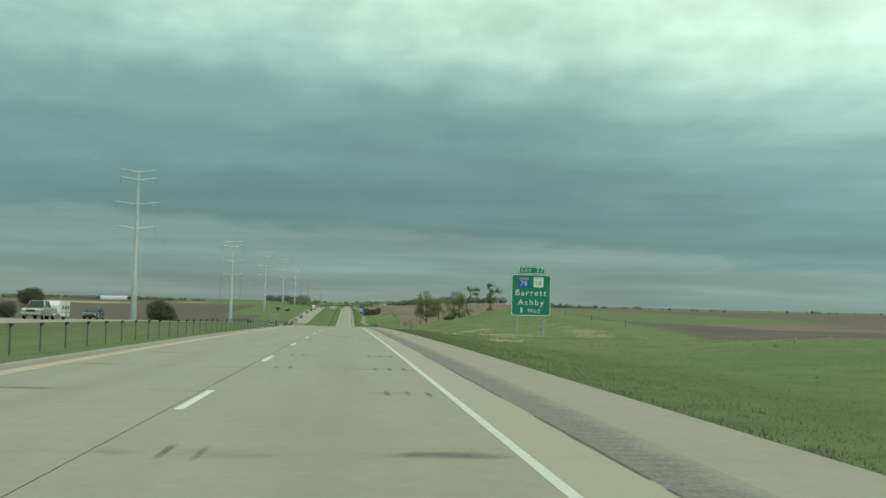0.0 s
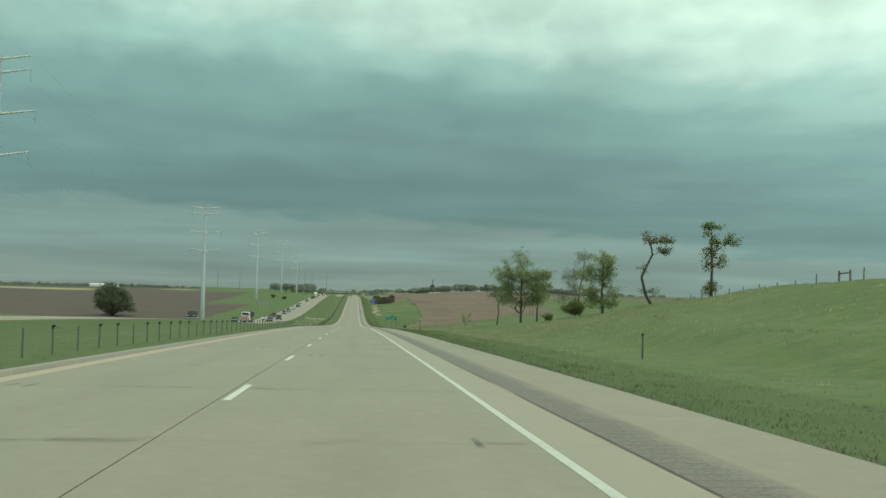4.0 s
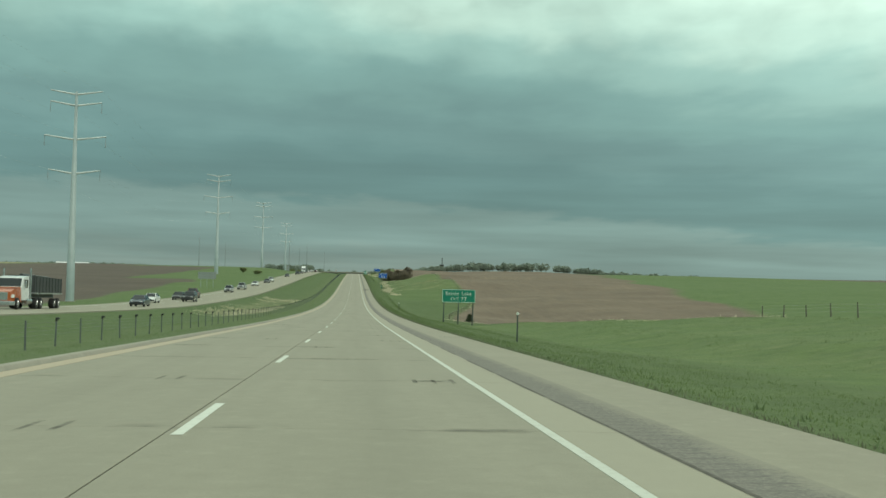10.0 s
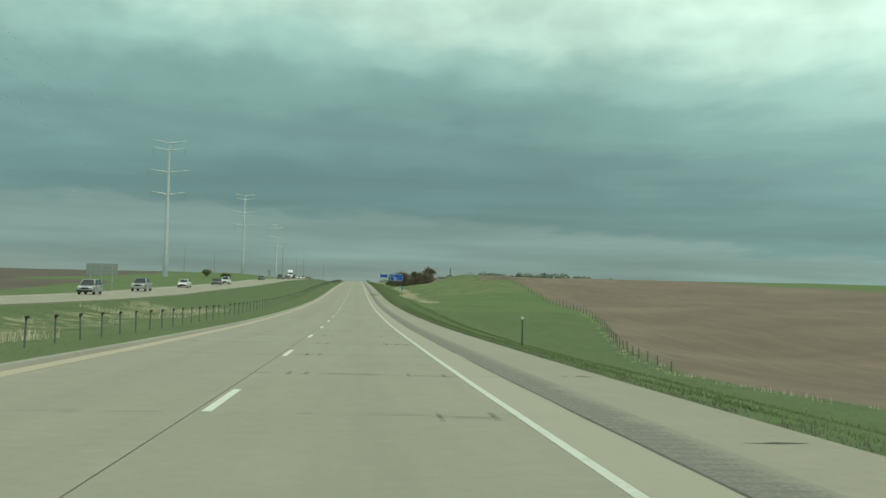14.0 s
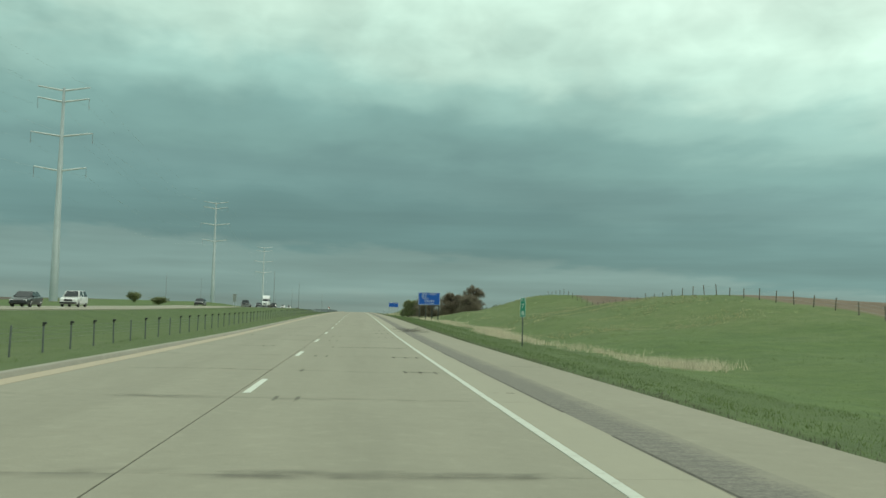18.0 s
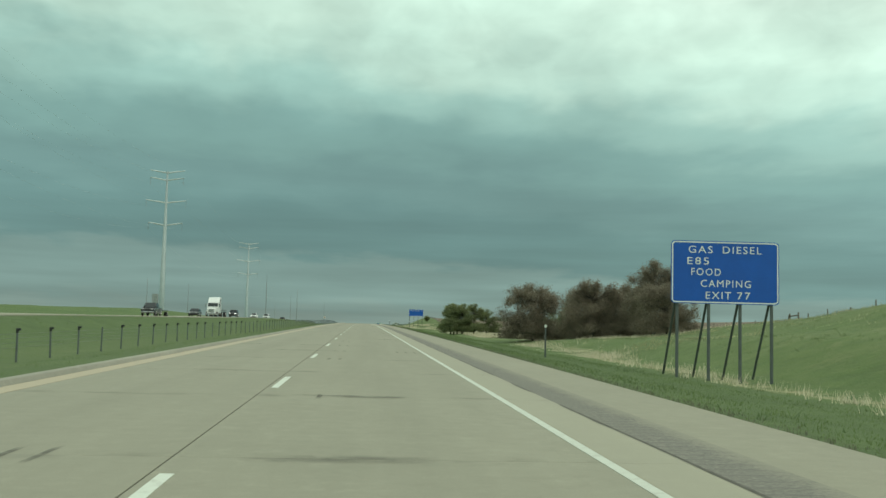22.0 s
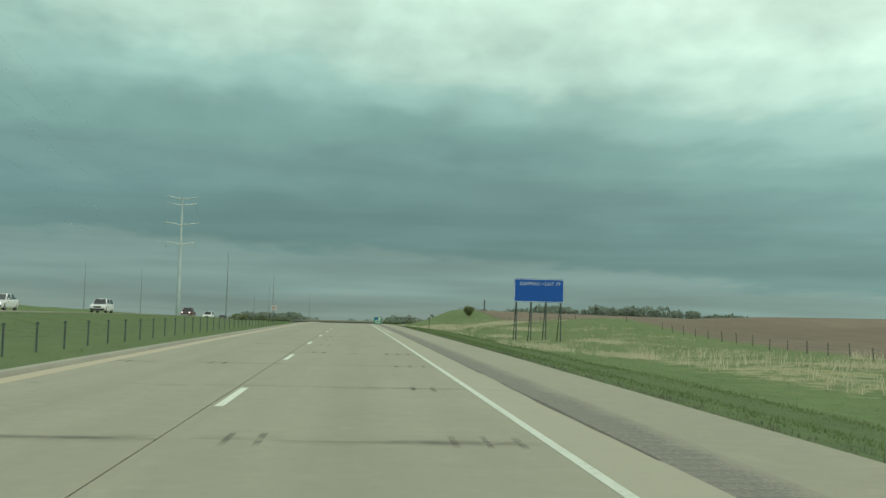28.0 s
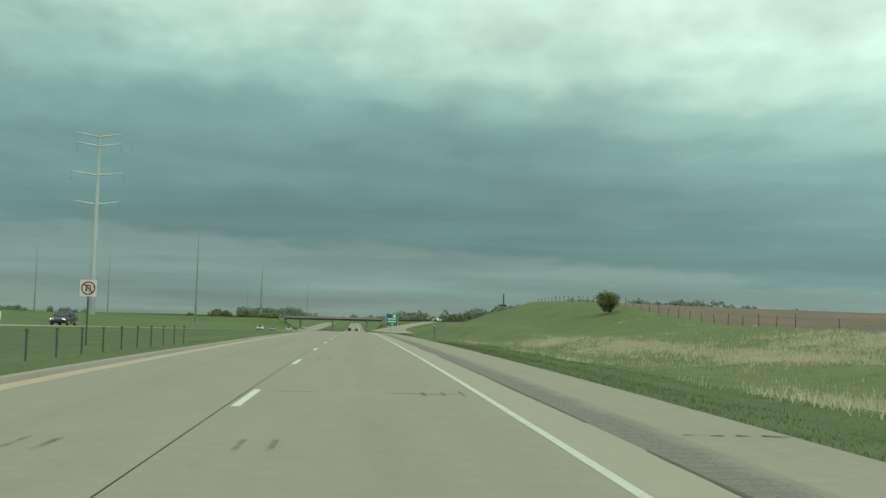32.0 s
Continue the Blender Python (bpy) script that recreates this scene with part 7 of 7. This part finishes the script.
def tractor(name, label, paint_name, sleeper):
    """A road tractor, nose to -y at y = 0."""
    mat = PAINTS[paint_name]
    t = thing(name, label, "truck", "oncoming traffic")
    part("hood", lofted([[(-0.75, 0.0, 0.75), (-0.78, 0.0, 1.55), (0.78, 0.0, 1.55), (0.75, 0.0, 0.75)], [(-0.95, 0.5, 0.65), (-0.92, 0.5, 1.75), (0.92, 0.5, 1.75), (0.95, 0.5, 0.65)],
                         [(-1.1, 2.0, 0.65), (-1.0, 2.0, 2.0), (1.0, 2.0, 2.0), (1.1, 2.0, 0.65)]]), mat, t)
    part("cab", lofted([[(-1.15, 1.95, 0.8), (-1.12, 1.95, 2.0), (1.12, 1.95, 2.0), (1.15, 1.95, 0.8)], [(-1.18, 2.15, 0.8), (-1.08, 2.55, 2.85), (1.08, 2.55, 2.85), (1.18, 2.15, 0.8)],
                        [(-1.18, 3.9, 0.8), (-1.12, 3.9, 3.0), (1.12, 3.9, 3.0), (1.18, 3.9, 0.8)]]), PAINTS["white"], t)
    if sleeper:
        part("sleeper", lofted([[(-1.2, 3.6, 0.8), (-1.1, 3.0, 3.0), (1.1, 3.0, 3.0), (1.2, 3.6, 0.8)], [(-1.22, 3.9, 0.8), (-1.15, 3.9, 3.75), (1.15, 3.9, 3.75), (1.22, 3.9, 0.8)],
                                [(-1.22, 5.6, 0.8), (-1.18, 5.6, 4.0), (1.18, 5.6, 4.0), (1.22, 5.6, 0.8)]]), mat, t)
    ws = bmesh.new()
    vs = [ws.verts.new(p) for p in ((-1.0, 1.98, 2.02), (1.0, 1.98, 2.02), (0.98, 2.36, 2.74), (-0.98, 2.36, 2.74))]
    ws.faces.new(vs)
    bmesh.ops.translate(ws, vec=(0, -0.03, 0.02), verts=ws.verts)
    part("windshield", ws, GLASS_DARK, t)
    for sg in (-1, 1):
        part("side_window", box(sg * 1.12 - 0.03, sg * 1.12 + 0.06 * 1, 2.7, 3.5, 1.95, 2.65, 0.02), GLASS_DARK, t)
        part("headlight", box(sg * 0.86 - 0.16, sg * 0.86 + 0.16, 0.12, 0.42, 1.0, 1.3, 0.03), LAMP_GLASS, t)
        part("exhaust_stack", tube((sg * 1.2, 4.1, 0.9), (sg * 1.2, 4.1, 3.7), 0.09, 0.09, 10), CHROME, t, "chrome exhaust stack")
        part("fuel_tank", tube((sg * 0.98, 3.0, 0.72), (sg * 0.98, 4.6, 0.72), 0.3, 0.3, 14), CHROME, t, "polished fuel tank")
        part("mirror", box(sg * 1.42 - 0.08, sg * 1.42 + 0.08, 2.1, 2.2, 1.9, 2.5, 0.02), CHROME, t)
        wheel(t, sg * 1.0, 1.0, 0.52, 0.3, sg)
        for ax in (6.2, 7.5):
            wheel(t, sg * 0.92, ax, 0.52, 0.55, sg)
    part("grille", box(-0.55, 0.55, -0.03, 0.12, 0.8, 1.5, 0.02), CHROME, t, "chrome grille")
    part("bumper", box(-1.15, 1.15, -0.12, 0.22, 0.35, 0.72, 0.04), CHROME, t)
    part("chassis", box(-0.45, 0.45, 1.5, 8.1, 0.7, 0.95), DARK_STEEL, t)
    return t


grain = tractor("tractor_unit", "orange and white tractor unit with chrome stacks hauling a grain trailer", "orange", False)
drive(grain, 424, 0)
TARP = plain("dark_trailer_paint", (0.06, 0.065, 0.065), 0.5, 0.2)
hopper = thing("grain_trailer", "dark ribbed grain trailer behind a tractor unit", "trailer", "oncoming traffic")
part("hopper", lofted([[(-1.28, 0, 1.5), (-1.28, 0, 3.1), (1.28, 0, 3.1), (1.28, 0, 1.5)], [(-1.28, 8.6, 1.5), (-1.28, 8.6, 2.9), (1.28, 8.6, 2.9), (1.28, 8.6, 1.5)]]), TARP, hopper)
part("rail", box(-1.31, 1.31, -0.03, 8.63, 1.38, 1.52), PAINTS["silver"], hopper)
part("tarp_roll", tube((0, 0, 3.05), (0, 8.6, 2.9), 0.22, 0.22, 8), TARP, hopper)
for i in range(9):
    part("rib", box(1.27, 1.33, 0.3 + i, 0.36 + i, 1.5, 2.95), TARP, hopper)
part("frame", box(-0.5, 0.5, 0, 8.5, 1.05, 1.4), DARK_STEEL, hopper)
for sg in (-1, 1):
    for ax in (6.6, 7.9):
        wheel(hopper, sg * 0.95, ax, 0.5, 0.5, sg)
drive(hopper, 424 + 5.2, 0)
whitecab = tractor("tractor_unit", "white sleeper tractor unit pulling a low empty flatbed", "white", True)
drive(whitecab, 936, 0)
flat = thing("flatbed_trailer", "empty grey flatbed trailer behind a white tractor unit", "trailer", "oncoming traffic")
part("deck", box(-1.25, 1.25, 0, 8.0, 1.2, 1.42, 0.03), DARK_STEEL, flat)
part("headboard", box(-1.2, 1.2, 0, 0.08, 1.4, 1.9), ALU, flat)
for sg in (-1, 1):
    for ax in (6.2, 7.4):
        wheel(flat, sg * 0.95, ax, 0.5, 0.5, sg)
drive(flat, 936 + 6.4, 0)
low_trailer = tagged(copy_thing(flat, Matrix()), "low grey trailer hitched behind a charcoal pickup truck", "trailer", "oncoming traffic")
drive(low_trailer, 875 + 6.0, 0)
low_trailer.scale = (0.78, 0.55, 0.62)

# ---- overpass ----
BRIDGE_Y = 1717.0
GIRDER = plain("weathered_girder", (0.10, 0.115, 0.11), 0.7, 0, 0.15, 0.5)


def overpass():
    b = thing("overpass", "low concrete and steel road bridge crossing both carriageways", "bridge")
    z = -8.45
    part("deck", box(-44, 18.5, BRIDGE_Y - 6, BRIDGE_Y + 6, z - 0.35, z + 0.1), KERB, b)
    for y in (BRIDGE_Y - 4.6, BRIDGE_Y - 1.5, BRIDGE_Y + 1.5, BRIDGE_Y + 4.6):
        part("girder", box(-44, 18.5, y - 0.25, y + 0.25, z - 1.35, z - 0.35), GIRDER, b, "dark girder")
    for y in (BRIDGE_Y - 6, BRIDGE_Y + 5.7):
        p = part("parapet", box(-44, 18.5, y, y + 0.3, z + 0.1, z + 0.75), KERB, b)
        part("rail", box(-44, 18.5, y + 0.1, y + 0.2, z + 0.95, z + 1.05), STEEL, p)
    for x in (-34.0, -13.4, 8.6):
        g = gz(x, BRIDGE_Y)
        for y in (BRIDGE_Y - 4, BRIDGE_Y, BRIDGE_Y + 4):
            part("pier", tube((x, y, g - 1), (x, y, z - 1.9), 0.5, 0.5, 12), KERB, b)
        part("pier_cap", box(x - 0.6, x + 0.6, BRIDGE_Y - 5.5, BRIDGE_Y + 5.5, z - 2.0, z - 1.35), KERB, b)
    for x0, x1 in ((-47, -43.5), (18, 21.5)):
        part("abutment", box(x0, x1, BRIDGE_Y - 6.2, BRIDGE_Y + 6.2, gz((x0 + x1) / 2, BRIDGE_Y) - 6, z - 0.36), KERB, b)


overpass()
for x0, x1 in ((18.6, 130), (-230, -44.1)):
    xs = np.linspace(x0, x1, 20)
    zz = np.maximum(land(xs, np.full_like(xs, BRIDGE_Y)) + 0.15, -8.36)
    v = np.concatenate([np.stack([xs, np.full_like(xs, y), zz], -1) for y in (BRIDGE_Y - 4.5, BRIDGE_Y + 4.5)])
    i = np.arange(19)
    me = mesh_from("cross_road", v, np.stack([i, i + 1, i + 21, i + 20], -1))
    me.materials.append(SHOULDER)
    tagged(new("cross_road", me), "pale cross road leading onto the overpass", "road", kind="structure")


def ramp():
    """The exit ramp that leaves the right-hand lane."""
    s = np.linspace(0, 1, 40)
    ys = 1180 + 420 * s
    xc = 7.5 + 34 * s ** 2.2
    zc = np.maximum(land(xc, ys), road_z(ys) * (1 - s) + (-9.0) * s) + 0.10
    w = 1.2 + 2.4 * np.minimum(1, s * 6)
    v = np.concatenate([np.stack([xc - w, ys, zc], -1), np.stack([xc + w, ys, zc], -1), np.stack([xc + w + 4.5, ys, zc - 2.2], -1), np.stack([xc - w - 3.0, ys, zc - 2.2], -1)])
    i = np.arange(39)
    me = mesh_from("exit_ramp", v[:80], np.stack([i, i + 40, i + 41, i + 1], -1))
    me.materials.append(SHOULDER)
    tagged(new("exit_ramp", me), "pale exit ramp rising beside the highway", "road", kind="structure")


ramp()

# ---- buildings far off ----
WHITE_WALL = plain("white_siding", (0.70, 0.72, 0.68), 0.7, 0, 0.06, 0.4)
ROOF = plain("grey_shingles", (0.20, 0.20, 0.19), 0.9, 0, 0.15, 0.8)
TIN = plain("pale_tin_roof", (0.55, 0.57, 0.55), 0.5, 0.2, 0.08, 0.2)


def house(name, label, x, y, w, d, h, pitch, wall, roof, turn=0.0, windows=3):
    s = thing(name, label, "building")
    s.matrix_basis = pose(x, y, gz(x, y) - 0.3, 0, 0, turn)
    part("wall", box(-w / 2, w / 2, -d / 2, d / 2, 0, h), wall, s)
    bm = bmesh.new()
    o = 0.4
    pts = [(-w / 2 - o, -d / 2 - o, h - 0.05), (w / 2 + o, -d / 2 - o, h - 0.05), (w / 2 + o, 0, h + pitch), (-w / 2 - o, 0, h + pitch), (-w / 2 - o, d / 2 + o, h - 0.05), (w / 2 + o, d / 2 + o, h - 0.05)]
    v = [bm.verts.new(p) for p in pts]
    for f in ((0, 1, 2, 3), (3, 2, 5, 4), (0, 3, 4), (1, 5, 2), (0, 4, 5, 1)):
        bm.faces.new([v[i] for i in f])
    bmesh.ops.recalc_face_normals(bm, faces=bm.faces)
    part("roof", bm, roof, s)
    for i in range(windows):
        wx = -w / 2 + w * (i + 0.7) / (windows + 0.4)
        p = part("window", box(wx - 0.5, wx + 0.5, -d / 2 - 0.06, -d / 2 - 0.01, h * 0.45, h * 0.8), WHITE_WALL, s)
        part("pane", box(wx - 0.4, wx + 0.4, -d / 2 - 0.08, -d / 2 - 0.062, h * 0.48, h * 0.77), GLASS_DARK, p)
    part("door", box(w * 0.28, w * 0.28 + 1.0, -d / 2 - 0.06, -d / 2 - 0.01, 0.3, 2.3), ROOF, s)
    return s


house("farmhouse", "white two-storey farmhouse among trees", 66, 1992, 10, 8, 5.5, 3.0, WHITE_WALL, ROOF, 12)
house("farm_shed", "long white farm shed with a pale roof", 82, 2010, 16, 9, 4.0, 2.0, WHITE_WALL, TIN, -8, 0)
house("farm_shed", "low grey-roofed shed beside the farm", 112, 2020, 22, 9, 3.5, 1.8, WHITE_WALL, ROOF, 4, 2)
house("roadside_store", "low white store building under a tall sign", 158, 2092, 26, 14, 5.5, 1.5, WHITE_WALL, TIN, 0, 5)
house("machine_shed", "long white machine shed across the ploughed field", -420, 1900, 46, 16, 5.5, 2.5, WHITE_WALL, TIN, 5, 0)
house("machine_shed", "pale machine shed on the far field", -760, 2040, 60, 16, 5.0, 2.5, WHITE_WALL, TIN, -5, 0)


def tall_sign(x, y):
    s = thing("tall_pole_sign", "very tall dark pole sign rising over a white store", "sign")
    g = gz(x, y)
    s.matrix_basis = pose(x, y, g)
    h = 20.0 - g
    part("pole", tube((0, 0, -1), (0, 0, h), 1.0, 0.7, 12), DARK_STEEL, s)
    part("sign_board", box(-4.5, 3.0, -0.6, 0.6, h - 17, h - 11, 0.2), BLACK_SHEET, s, "dark sign board")
    part("sign_board", box(-3.2, 1.2, -0.5, 0.5, h - 25, h - 18, 0.2), WHITE_SHEET, s, "pale sign board")
    part("arm", tube((0, 0, h - 14), (9, 0, h - 15.5), 0.3, 0.2, 8), DARK_STEEL, s)


tall_sign(150, 2087)
